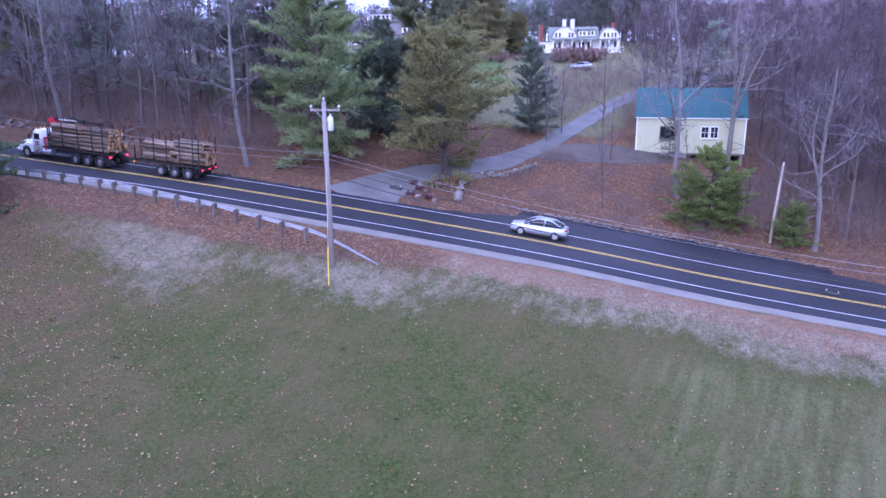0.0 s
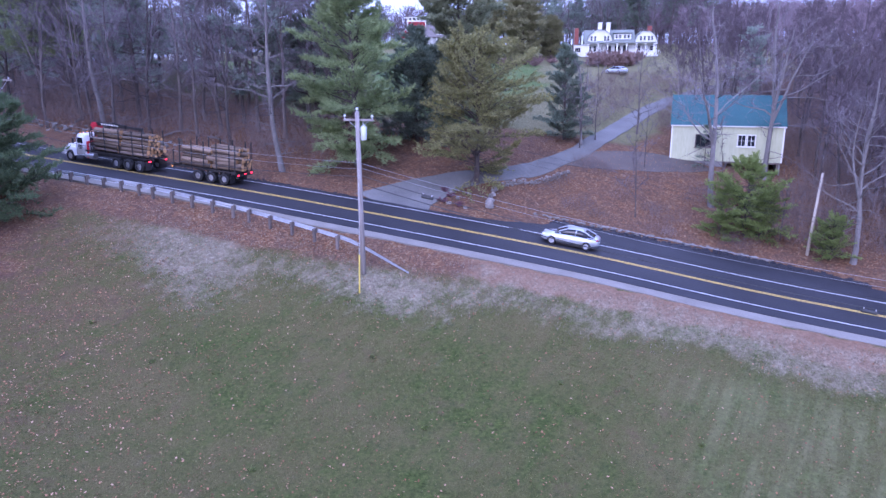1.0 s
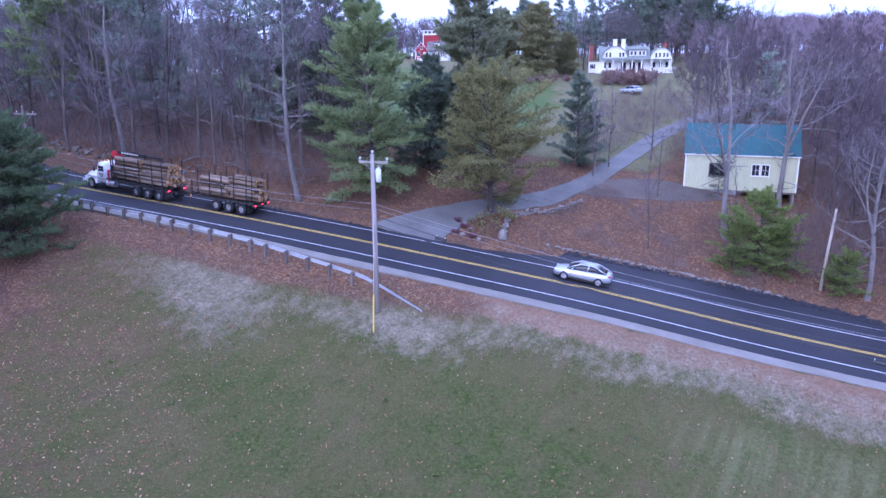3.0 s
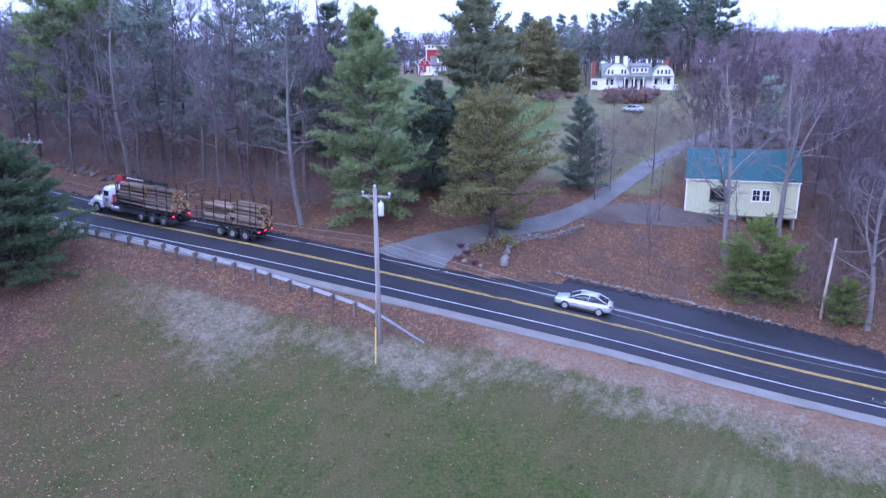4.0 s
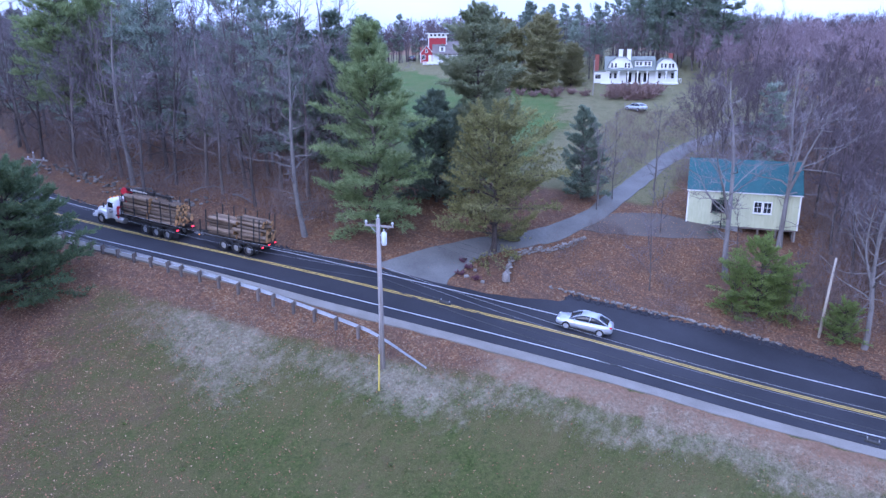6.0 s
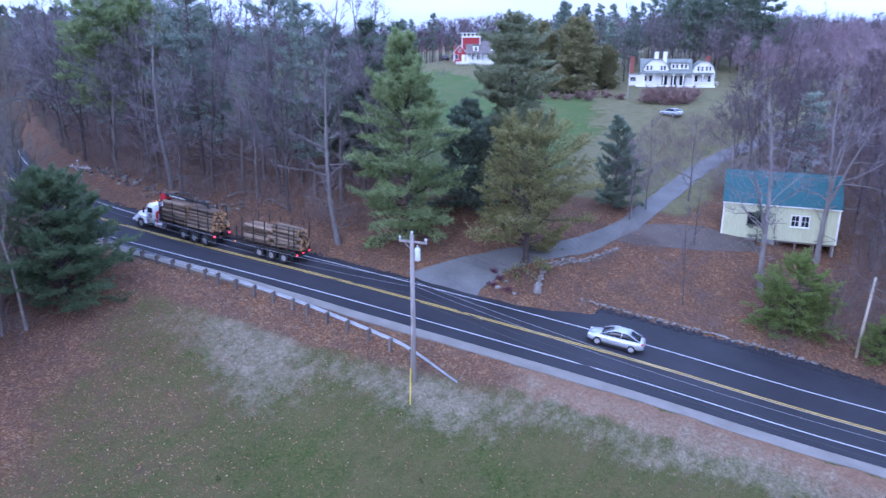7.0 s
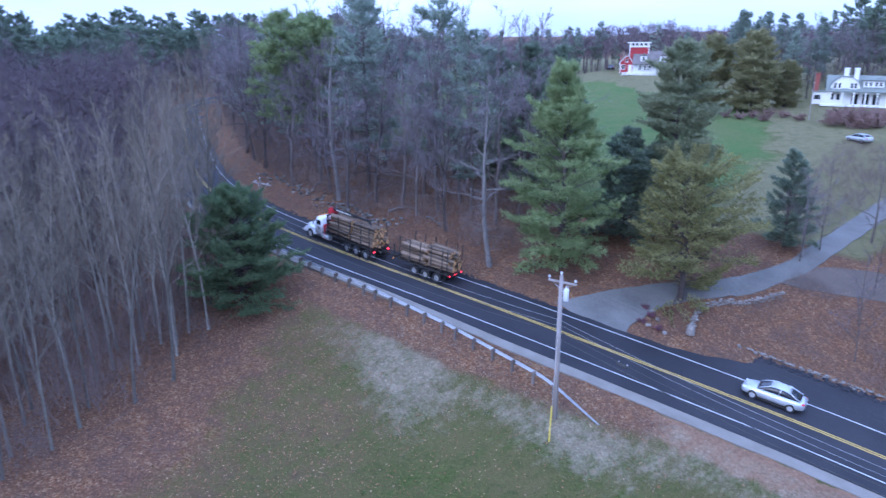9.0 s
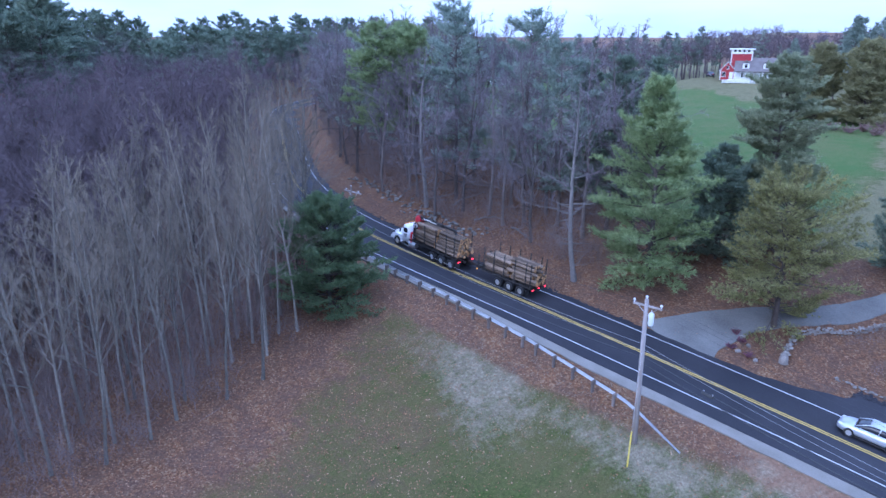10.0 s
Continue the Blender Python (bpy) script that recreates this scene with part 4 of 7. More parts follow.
# the woods round the outbuilding
for k in range(700):
    x, y = rng.uniform(14, 58), rng.uniform(55, 104)
    s, d = (v[0] for v in along(x, y))
    right = np.interp(y, drive_line()[4:, 1], drive_line()[4:, 0])
    if d < 12 or x < right + 3.5 or (x < 31 and y < 84) or not free(x, y, 3.3):
        continue
    bare(BROAD, x, y, rng.uniform(0.58, 0.8), "leafless grey broadleaf tree on the hillside", "woods by the outbuilding")
pine_at(PINE, 29.5, 88.5, 0.55, "small dark pine behind the outbuilding", by_road)
grown("pine_sapling", conifer_meshes(45, 4.2, 0.06, low=0.2, reach=0.34, whorls=9, arms=4, twigs=5, tufts=3, blades=8, size=0.3, width=0.02, uneven=0.7, bald=0.3, needles=DARK_NEEDLES), "sparse young pine before the cream outbuilding", "pine tree", 20.9, 73.9, 20)
for x, y in ((-70, 163), (-75, 168), (-66, 158), (-80, 171), (-73, 160)):
    pine_at(PINE, x, y, 0.6, "small pine before a hidden white house", by_road)
# tall pines behind the bare woods and on the ridge
for k in range(1500):
    x, y = rng.uniform(-200, 110), rng.uniform(0, 260)
    s, d = (v[0] for v in along(x, y))
    west = x < -122 and d < -10
    ridge = 200 < y < 236 and -130 < x < 85
    knoll = 157 < y < 200 and -2 < x < 46
    if not (west or ridge or knoll) or not free(x, y, 6.0 if west else 3.6 if knoll else 5.6):
        continue
    pine_at(WEST_PINE if west or (knoll and x > 24) else FAR_PINE, x, y, (rng.uniform(1.02, 1.42) if y < 95 else rng.uniform(0.68, 0.96)) if west else (rng.uniform(0.68, 0.86) if x > 24 else rng.uniform(0.5, 0.68)) if knoll else rng.uniform(0.44, 0.7) if x < -34 else rng.uniform(0.3, 0.52), "tall dark pine on the skyline", "pines on the skyline")


for k in range(60):
    x, y = rng.uniform(6, 50), rng.uniform(152, 176)
    if free(x, y, 2.6):
        bare(AIRY, x, y, rng.uniform(0.55, 0.75), "tall leafless tree behind the hilltop house", "trees behind the hilltop house")


def woods(name, label, spots, twigs, width, seed, tall=(13, 18), material=None):
    """Bare woods past counting: trunks, limbs and a haze of twigs in one mesh."""
    g = np.random.default_rng(seed)
    sp = Soup()
    for x, y in spots:
        z, h = on_ground(x, y, 0.2), g.uniform(*tall)
        foot, lean = np.array([x, y, z]), g.normal(0, 0.03, 2)
        sp.add(*tube(np.array([foot, foot + [lean[0] * h, lean[1] * h, h * 0.92]]), (g.uniform(0.12, 0.2), 0.0), 4))
        for _ in range(9):
            a = foot + np.array([lean[0] * h * 0.5, lean[1] * h * 0.5, h * g.uniform(0.3, 0.75)])
            sp.add(*tube(np.array([a, a + heading(g, (g.normal(0, 0.8), g.normal(0, 0.8), 0.8), 0.1) * h * g.uniform(0.15, 0.32)]), (0.05, 0.0), 3))
        up = g.uniform(0.3, 0.9, twigs) ** 0.85
        round_, out = g.uniform(0, 6.283, twigs), g.uniform(0, 1, twigs) ** 0.6 * h * 0.24 * (1.25 - up)
        a = foot + np.stack([np.cos(round_) * out + lean[0] * h * up, np.sin(round_) * out + lean[1] * h * up, h * up], 1)
        way = np.stack([np.cos(round_) * 0.6, np.sin(round_) * 0.6, np.full(twigs, 0.9)], 1) + g.normal(0, 0.4, (twigs, 3))
        way /= np.linalg.norm(way, axis=1)[:, None]
        e = a + way * (g.uniform(0.6, 1.9, twigs))[:, None]
        sd = np.cross(way, g.normal(0, 1, (twigs, 3)))
        sd *= width / (np.linalg.norm(sd, axis=1)[:, None] + 1e-9)
        sp.add(np.stack([a - sd, a + sd, e], 1).reshape(-1, 3), [(3 * i, 3 * i + 1, 3 * i + 2) for i in range(twigs)])
    tagged(new(name, sp.mesh(name, material or FAR_TWIG)), label, "woods", kind="stuff")


def scattered(count, box, gap, allowed, seed):
    g = np.random.default_rng(seed)
    out = []
    for _ in range(count):
        x, y = g.uniform(box[0], box[1]), g.uniform(box[2], box[3])
        s, d = (v[0] for v in along(x, y))
        if allowed(x, y, d) and free(x, y, gap * 0.8) and all((x - a) ** 2 + (y - b) ** 2 > gap * gap for a, b in out):
            out.append((x, y))
    return out


woods("deep_woods", "dense leafless purple-grey woods beyond the field", scattered(2600, (-150, -53, -20, 135), 3.6, lambda x, y, d: d < -9 and not (d > -17 and x > -64), 4), 360, 0.024, 5, (14.5, 20))
woods("hillside_woods", "dense leafless purple-brown woods on the hillside", scattered(2600, (30, 170, 62, 215), 3.7, lambda x, y, d: d > 14 and x > np.interp(y, [60, 84, 104, 116, 145, 160, 215], [38, 34, 40, 44, 36, 30, 45]), 6), 330, 0.046, 7, (6.5, 10.5), HILL_TWIG)
woods("ridge_woods", "distant leafless woods along the ridge", scattered(3400, (-190, 120, 199, 255), 3.4, lambda x, y, d: d > 20, 8), 150, 0.07, 9, (9.5, 13.5))
woods("road_end_woods", "dense leafless woods where the road bends away", scattered(1500, (-180, -96, 112, 214), 3.6, lambda x, y, d: abs(d) > 6.5 and abs(d) < 45, 10), 230, 0.04, 11, (10, 15))
# undergrowth
for k in range(500):
    x, y = rng.uniform(-100, -18), rng.uniform(30, 110)
    s, d = (v[0] for v in along(x, y))
    if (8 < d < 26 or (d < -14 and x < -47)) and free(x, y, 2.6) and len(taken) < 560:
        bare(SAPLING, x, y, rng.uniform(0.5, 1.0), "thin leafless sapling in the undergrowth", "saplings in the woods", "sapling")


def brush(name, label, count, box, allowed, high, seed, wide=0.013):
    """A haze of thin twigs and saplings over the woodland floor."""
    g = np.random.default_rng(seed)
    x, y = g.uniform(box[0], box[1], count), g.uniform(box[2], box[3], count)
    s, d = along(x, y)
    keep = allowed(x, y, d)
    x, y = x[keep], y[keep]
    x, y = np.repeat(x, 12), np.repeat(y, 12)
    n = len(x)
    foot = np.stack([x + g.normal(0, 0.35, n), y + g.normal(0, 0.35, n), ground_height(x, y) + g.uniform(0, 0.5, n) * high], 1)
    way = np.stack([g.normal(0, 0.4, n), g.normal(0, 0.4, n), np.full(n, 0.9)], 1)
    tip = foot + way * (g.uniform(0.35, 1.0, n) * high * 0.7)[:, None]
    side = np.cross(way, g.normal(0, 1, (n, 3)))
    side *= wide / (np.linalg.norm(side, axis=1)[:, None] + 1e-9)
    me = bpy.data.meshes.new(name)
    me.from_pydata(np.stack([foot - side, foot + side, tip], 1).reshape(-1, 3).tolist(), [], np.arange(3 * n).reshape(n, 3).tolist())
    me.materials.append(BRUSH)
    tagged(new(name, me), label, "undergrowth", kind="stuff")


brush("undergrowth", "thin bare undergrowth in the roadside woods", 13000, (-120, -16, 64, 130), lambda x, y, d: (d > 8.5) & (d < 36), 3.4, 21)
brush("undergrowth", "thin bare undergrowth in the woods beyond the field", 14000, (-120, -38, 0, 110), lambda x, y, d: (d < -7) & (x < -41.5 + 2 * np.sin(y * 0.7)), 3.0, 22)
brush("undergrowth", "thin bare undergrowth on the hillside", 12000, (12, 80, 58, 120), lambda x, y, d: (d > 10.5) & (x > np.interp(y, [58, 70, 76, 85, 95, 103, 120], [22, 29, 31, 18, 23, 30, 50])), 3.6, 23, 0.011)
brush("undergrowth", "tall thin bare thicket beneath the trees beyond the field", 4600, (-110, -40, 10, 100), lambda x, y, d: (d < -8.5) & (x < -42.0 + 2 * np.sin(y * 0.6)), 7.0, 24, 0.02)
brush("undergrowth", "thin grey brush on the leafy bank", 2600, (4, 30, 59, 74), lambda x, y, d: (d > 9.5) & (np.sin(x * 0.9 + 1.3 * np.sin(y * 0.6)) * np.sin(y * 0.8 + 0.4) > 0.25) & ~((x > 15) & (y > 71)), 1.3, 26, 0.008)
brush("undergrowth", "thin bare weeds beside the hill driveway", 1800, (2, 30, 82, 116), lambda x, y, d: (x < np.interp(y, drive_line()[4:, 1], drive_line()[4:, 0]) - 2.0) & (x > np.interp(y, [82, 100, 116], [7, 10, 16])), 1.7, 25)

# ---- more materials ----
WHITE_PAINT = surface("white_vehicle_paint", two((0.72, 0.73, 0.74), (0.80, 0.80, 0.80)), size=0.8, rough=0.35, coat=0.4)
SILVER_PAINT = surface("silver_vehicle_paint", two((0.425, 0.451, 0.476), (0.476, 0.501, 0.527)), size=1.2, rough=0.28, metal=0.45, coat=0.6)
DARK_PAINT = surface("dark_vehicle_paint", two((0.02, 0.022, 0.03), (0.03, 0.032, 0.04)), size=1.2, rough=0.3, coat=0.5)
RED_PAINT = surface("red_machine_paint", two((0.50, 0.025, 0.04), (0.62, 0.045, 0.06)), size=0.5, rough=0.45)
BLACK_STEEL = surface("black_steel", two((0.018, 0.017, 0.016), (0.045, 0.04, 0.036)), size=0.4, rough=0.55)
RUBBER = surface("tyre_rubber", two((0.02, 0.02, 0.02), (0.04, 0.038, 0.036)), size=0.3, rough=0.9)
STEEL = surface("bright_steel", two((0.50, 0.50, 0.51), (0.68, 0.68, 0.68)), size=0.2, rough=0.35, metal=0.85)
ALLOY = surface("alloy_wheel", two((0.385, 0.392, 0.406), (0.476, 0.476, 0.49)), size=0.2, rough=0.4, metal=0.3)
GALVANISED = surface("galvanised_steel", two((0.42, 0.44, 0.46), (0.60, 0.62, 0.64)), size=0.5, fine=6, rough=0.5, metal=0.55)
POST_WOOD = surface("dark_post_wood", two((0.10, 0.08, 0.066), (0.20, 0.165, 0.14)), size=0.3, rough=0.95, stretch_by=(1, 1, 0.2), spread=0.3, bump=0.01)
POLE_WOOD = surface("weathered_pole_wood", two((0.23, 0.20, 0.18), (0.40, 0.36, 0.33)), size=0.5, fine=8, rough=0.95, stretch_by=(1, 1, 0.06), bump=0.006)
PALE_POLE = surface("bleached_pole_wood", two((0.34, 0.29, 0.22), (0.48, 0.42, 0.33)), size=0.5, fine=8, rough=0.95, stretch_by=(1, 1, 0.06))
GLASS = surface("dark_window_glass", two((0.012, 0.014, 0.018), (0.03, 0.034, 0.04)), size=2, rough=0.08)
LOG_BARK = surface("log_bark", [(0.28, (0.05, 0.034, 0.023)), (0.5, (0.15, 0.108, 0.074)), (0.72, (0.31, 0.235, 0.16))], size=0.5, fine=6, rough=0.95, spread=0.5, stretch_by=(0.4, 1, 1), bump=0.03)
LOG_END = surface("sawn_log_end", two((0.36, 0.19, 0.075), (0.56, 0.33, 0.15)), size=0.15, fine=4, rough=0.9, spread=0.35)
RED_LAMP = glowing("red_tail_lamp", (1.0, 0.03, 0.05), 2.6)
AMBER_LAMP = glowing("amber_lamp", (1.0, 0.38, 0.04), 0.7)
DULL_RED = surface("red_lens", two((0.45, 0.02, 0.03), (0.55, 0.03, 0.04)), rough=0.2)
CLEAR_LENS = surface("clear_lens", two((0.6, 0.62, 0.65), (0.75, 0.77, 0.8)), rough=0.1)
YELLOW_PLASTIC = surface("yellow_guard_plastic", two((0.55, 0.40, 0.05), (0.70, 0.54, 0.10)), size=0.5, rough=0.5)
CABLE_BLACK = surface("black_cable", two((0.03, 0.03, 0.03), (0.06, 0.06, 0.06)), rough=0.6)
CABLE_BRIGHT = surface("bare_aluminium_cable", two((0.27, 0.277, 0.285), (0.375, 0.375, 0.383)), rough=0.5, metal=0.4)
PORCELAIN = surface("pale_insulator", two((0.55, 0.56, 0.58), (0.68, 0.69, 0.70)), size=0.2, rough=0.3)
TANK_GREY = surface("pale_grey_tank", two((0.55, 0.58, 0.60), (0.66, 0.69, 0.70)), size=0.4, rough=0.5)
STONE = surface("grey_fieldstone", [(0.3, (0.128, 0.115, 0.101)), (0.7, (0.34, 0.307, 0.265))], size=0.5, fine=6, rough=0.95, spread=0.3, bump=0.02)
SIDING = surface("cream_board_siding", two((0.484, 0.505, 0.31), (0.597, 0.608, 0.4)), size=1.5, fine=8, rough=0.8, stretch_by=(1, 1, 0.2), spread=0.04)
HOUSE_WHITE = surface("white_house_paint", two((0.737, 0.737, 0.684), (0.815, 0.815, 0.756)), size=1.5, fine=8, rough=0.7)
TEAL_ROOF = surface("teal_metal_roof", two((0.012, 0.0702, 0.072), (0.021, 0.101, 0.1)), size=2.0, fine=6, rough=0.5, spread=0.06)
RED_SIDING = surface("barn_red_siding", two((0.30, 0.035, 0.04), (0.40, 0.055, 0.06)), size=1.0, rough=0.85)
SHINGLE = surface("grey_brown_shingle", two((0.133, 0.115, 0.105), (0.21, 0.185, 0.168)), size=1.0, fine=8, rough=0.9)
GREY_SHINGLE = surface("grey_green_shingle", two((0.168, 0.185, 0.155), (0.228, 0.249, 0.213)), size=1.0, fine=8, rough=0.9)
BRICK_RED = surface("red_brick", two((0.22, 0.07, 0.055), (0.32, 0.11, 0.085)), size=0.4, fine=8, rough=0.9)
CONCRETE = surface("foundation_concrete", two((0.20, 0.19, 0.18), (0.32, 0.31, 0.29)), size=1.0, rough=0.9)
HEATHER = surface("purple_heather", two((0.10, 0.04, 0.06), (0.22, 0.10, 0.12)), size=0.3, fine=5, rough=0.9)
DEAD_SCRUB = surface("reddish_bare_scrub", two((0.19, 0.125, 0.105), (0.31, 0.215, 0.185)), size=1.5, fine=6, rough=0.95)


def disc(radius, depth, sides=16, inner=0.0, dish=0.0):
    """A wheel-like solid round the y axis, middle at the origin."""
    s = Soup()
    prof = [(-depth / 2, inner), (-depth / 2, radius * 0.94), (-depth / 4, radius), (depth / 4, radius), (depth / 2, radius * 0.94), (depth / 2, inner)] if inner else [(-depth / 2, 0.0), (-depth / 2, radius * 0.94), (-depth / 4, radius), (depth / 4, radius), (depth / 2, radius * 0.94), (depth / 2 - dish, 0.0)]
    k = len(prof)
    v = [(r * math.cos(a), y, r * math.sin(a)) for a in np.arange(sides) * 2 * math.pi / sides for y, r in prof]
    f = []
    for i in range(sides):
        j = (i + 1) % sides
        for q in range(k if inner else k - 1):
            w = (q + 1) % k
            f.append((i * k + q, i * k + w, j * k + w, j * k + q))
    s.add(v, f)
    return s


def wheel(parent, x, y, radius, width, rim=0.6, m_rim=None):
    """Tyre, rim and hub."""
    ob = piece("wheel", disc(radius, width, 20, radius * rim).mesh("tyre", RUBBER, True), RUBBER, parent)
    ob.location = (x, y, radius)
    side = 1 if y > 0 else -1
    r = piece("rim", disc(radius * rim * 1.02, width * 0.62, 16, 0.0, 0.0), m_rim or STEEL, ob)
    h = piece("hub", disc(radius * 0.24, width * 0.5, 10), STEEL if m_rim is None else m_rim, ob)
    h.location = (0, side * width * 0.22, 0)
    return ob


def prism(profile, y0, y1, inset=0.0):
    """A side profile in x and z pushed out from y0 to y1."""
    n = len(profile)
    cx, cz = sum(p[0] for p in profile) / n, sum(p[1] for p in profile) / n
    s = Soup()
    v = [(x, y0, z) for x, z in profile] + [(x, y1, z) for x, z in profile]
    f = [tuple(range(n)), tuple(reversed(range(n, 2 * n)))] + [(i + n, (i + 1) % n + n, (i + 1) % n, i) for i in range(n)]
    s.add(v, f)
    return s


def boxes(*items):
    """One soup of boxes: middle and size of each."""
    s = Soup()
    for c, z in items:
        s.box(z, Matrix.Translation(c))
    return s


def road_pose(s, d):
    """A pose on the road facing along it, d to the hill's side of the centre."""
    i = int(s)
    a, b = LINE[i] + (LINE[i + 1] - LINE[i]) * (s - i), LINE[min(i + 4, len(LINE) - 1)]
    fwd = (Vector(b) - Vector(a)).normalized()
    left = Vector((0, 0, 1)).cross(fwd).normalized()
    up = fwd.cross(left)
    m = Matrix((fwd, left, up)).transposed().to_4x4()
    off = Vector((*ACROSS[i], 0)) * d
    return Matrix.Translation(Vector(a) + off + Vector((0, 0, 0.055))) @ m


# ---- logs and the log truck ----
def log_mesh(seed, length, radius):
    g = np.random.default_rng(seed)
    n = 10
    xs = np.linspace(-length / 2, length / 2, 6)
    s = Soup()
    wob = 1 + g.normal(0, 0.05, n)
    v = [(x, radius * wob[k] * (1 + g.normal(0, 0.025)) * math.cos(k * 2 * math.pi / n) + 0.03 * math.sin(x), radius * wob[k] * math.sin(k * 2 * math.pi / n)) for x in xs for k in range(n)]
    s.add(v, [(i * n + k, i * n + (k + 1) % n, (i + 1) * n + (k + 1) % n, (i + 1) * n + k) for i in range(5) for k in range(n)])
    ends = []
    for x0, i in ((-length / 2 - 0.004, 0), (length / 2 + 0.004, 5)):
        e = Soup()
        rim = [(x0, y * 0.97, z * 0.97) for x, y, z in v[i * n:(i + 1) * n]]
        e.add([(x0, 0, 0)] + rim, [(0, 1 + k, 1 + (k + 1) % n) if i else (0, 1 + (k + 1) % n, 1 + k) for k in range(n)])
        ends.append(e.mesh("cut_end", LOG_END))
    return s.mesh("log", LOG_BARK, True), ends


def log_pile(base, x0, x1, floor_z, top_z, half, seed, where):
    """Round logs stacked between stakes; each is a thing of its own."""
    g = np.random.default_rng(seed)
    kinds = [log_mesh(seed * 20 + k, 1.0, 1.0) for k in range(4)]
    z, row = floor_z, 0
    while z < top_z:
        r_row = g.uniform(0.15, 0.215)
        y = -half + r_row + (0.1 if row % 2 else 0.0)
        while y < half - r_row * 0.6:
            r = r_row * g.uniform(0.62, 1.18)
            ln = (x1 - x0) * g.uniform(0.93, 1.02)
            bark, ends = kinds[g.integers(0, 4)]
            m = base @ pose((x0 + x1) / 2 + g.normal(0, 0.16), y, z + r + g.uniform(-0.02, 0.03), g.uniform(0, 360), g.normal(0, 0.7), g.normal(0, 1.1)) @ Matrix.Diagonal((ln, r, r, 1))
            ob = tagged(new("log", bark), "rough-barked sawn log piled on the " + where, "log", "logs on the " + where)
            ob.matrix_world = m
            for end in ends:
                piece("cut_end", end, LOG_END, ob, "pale sawn end")
            y += r * 2.02
        z += r_row * 1.78
        row += 1
        half -= 0.06


def frame_and_stakes(parent, x0, x1, bed, top, stakes, half=1.2):
    piece("bed", boxes(*[(((x0 + x1) / 2, y, bed - 0.14), (x1 - x0, 0.14, 0.26)) for y in (-0.42, 0.42)], *[((x, 0, bed - 0.05), (0.14, 2 * half, 0.12)) for x in np.arange(x0 + 0.2, x1, 0.95)], *[(((x0 + x1) / 2, y, bed), (x1 - x0, 0.09, 0.12)) for y in (-half, half)]), BLACK_STEEL, parent)
    for x in stakes:
        for y in (-half - 0.02, half + 0.02):
            piece("stake", boxes(((x, y, (bed + top) / 2), (0.085, 0.075, top - bed + 0.2))), BLACK_STEEL, parent)


TRUCK_AT = road_pose(168.0, 1.65)
truck = thing("log_truck", "white-cabbed log truck with a red loader, loaded with logs", "truck", TRUCK_AT)
frame_and_stakes(truck, -10.3, -2.3, 1.28, 3.55, (-3.4, -5.0, -6.9, -8.6, -9.9))
cab = piece("cab", bevelled(prism([(-0.75, 0.75), (-2.05, 0.75), (-2.08, 2.55), (-1.85, 2.78), (-1.15, 2.76), (-0.95, 2.5), (-0.72, 1.78)], -1.05, 1.05), WHITE_PAINT, "cab", 0.07), WHITE_PAINT, truck, "rounded white cab")
piece("hood", bevelled(prism([(1.02, 0.95), (-0.8, 0.95), (-0.8, 1.80), (0.3, 1.68), (0.92, 1.50), (1.05, 1.25)], -0.72, 0.72), WHITE_PAINT, "hood", 0.10), WHITE_PAINT, truck)
for y in (-1, 1):
    arch = [(0.60 * math.cos(a), 0.56 + 0.60 * math.sin(a)) for a in np.linspace(0.05, math.pi - 0.05, 9)] + [(-0.82, 0.62), (-0.82, 1.36), (0.35, 1.40), (0.86, 1.20), (0.98, 0.70)]
    piece("fender", prism(arch, y * 0.70, y * 1.14) if y < 0 else prism(arch, 0.70, 1.14), WHITE_PAINT, truck)
    piece("side_window", boxes(((-1.42, y * 1.055, 2.12), (0.72, 0.02, 0.52))), GLASS, cab)
    piece("mirror", boxes(((-0.72, y * 1.28, 2.05), (0.06, 0.16, 0.5)), ((-0.76, y * 1.16, 2.2), (0.03, 0.24, 0.03))), BLACK_STEEL, cab)
    piece("headlight", boxes(((1.03, y * 0.86, 1.02), (0.06, 0.26, 0.18))), CLEAR_LENS, truck)
    piece("tail_lamp", boxes(((-10.42, y * 0.95, 1.05), (0.06, 0.22, 0.11))), RED_LAMP, truck, "lit red tail lamp")
    sp = Soup()
    sp.add(*tube([(-2.2, y * 0.95, 0.78), (-3.3, y * 0.95, 0.78)], (0.3, 0.3), 14, True))
    piece("fuel_tank", sp, STEEL, truck, "round bright steel fuel tank")
    piece("mud_flap", boxes(((-10.2, y * 0.95, 0.62), (0.03, 0.62, 0.75))), RUBBER, truck)
    piece("door_lettering", boxes(*[((-1.42, y * 1.056, 1.62 - 0.13 * k), (0.62 - 0.1 * k, 0.012, 0.07)) for k in range(3)]), DARK_PAINT, cab)
piece("windscreen", boxes(((0, 0, 0), (0.03, 1.75, 0.62))), GLASS, cab).matrix_local = pose(-0.80, 0, 2.18, 0, -16, 0)
piece("rear_window", boxes(((-2.09, 0, 2.2), (0.02, 0.9, 0.4))), GLASS, cab)
piece("bumper", bevelled(boxes(((1.18, 0, 0.72), (0.16, 2.3, 0.32))), STEEL, "bumper", 0.03), STEEL, truck)
piece("grille", boxes(((1.05, 0, 1.22), (0.05, 1.0, 0.5))), BLACK_STEEL, truck)
for k in range(5):
    piece("roof_lamp", boxes(((-1.2, -0.8 + 0.4 * k, 2.82), (0.08, 0.10, 0.045))), AMBER_LAMP, cab)
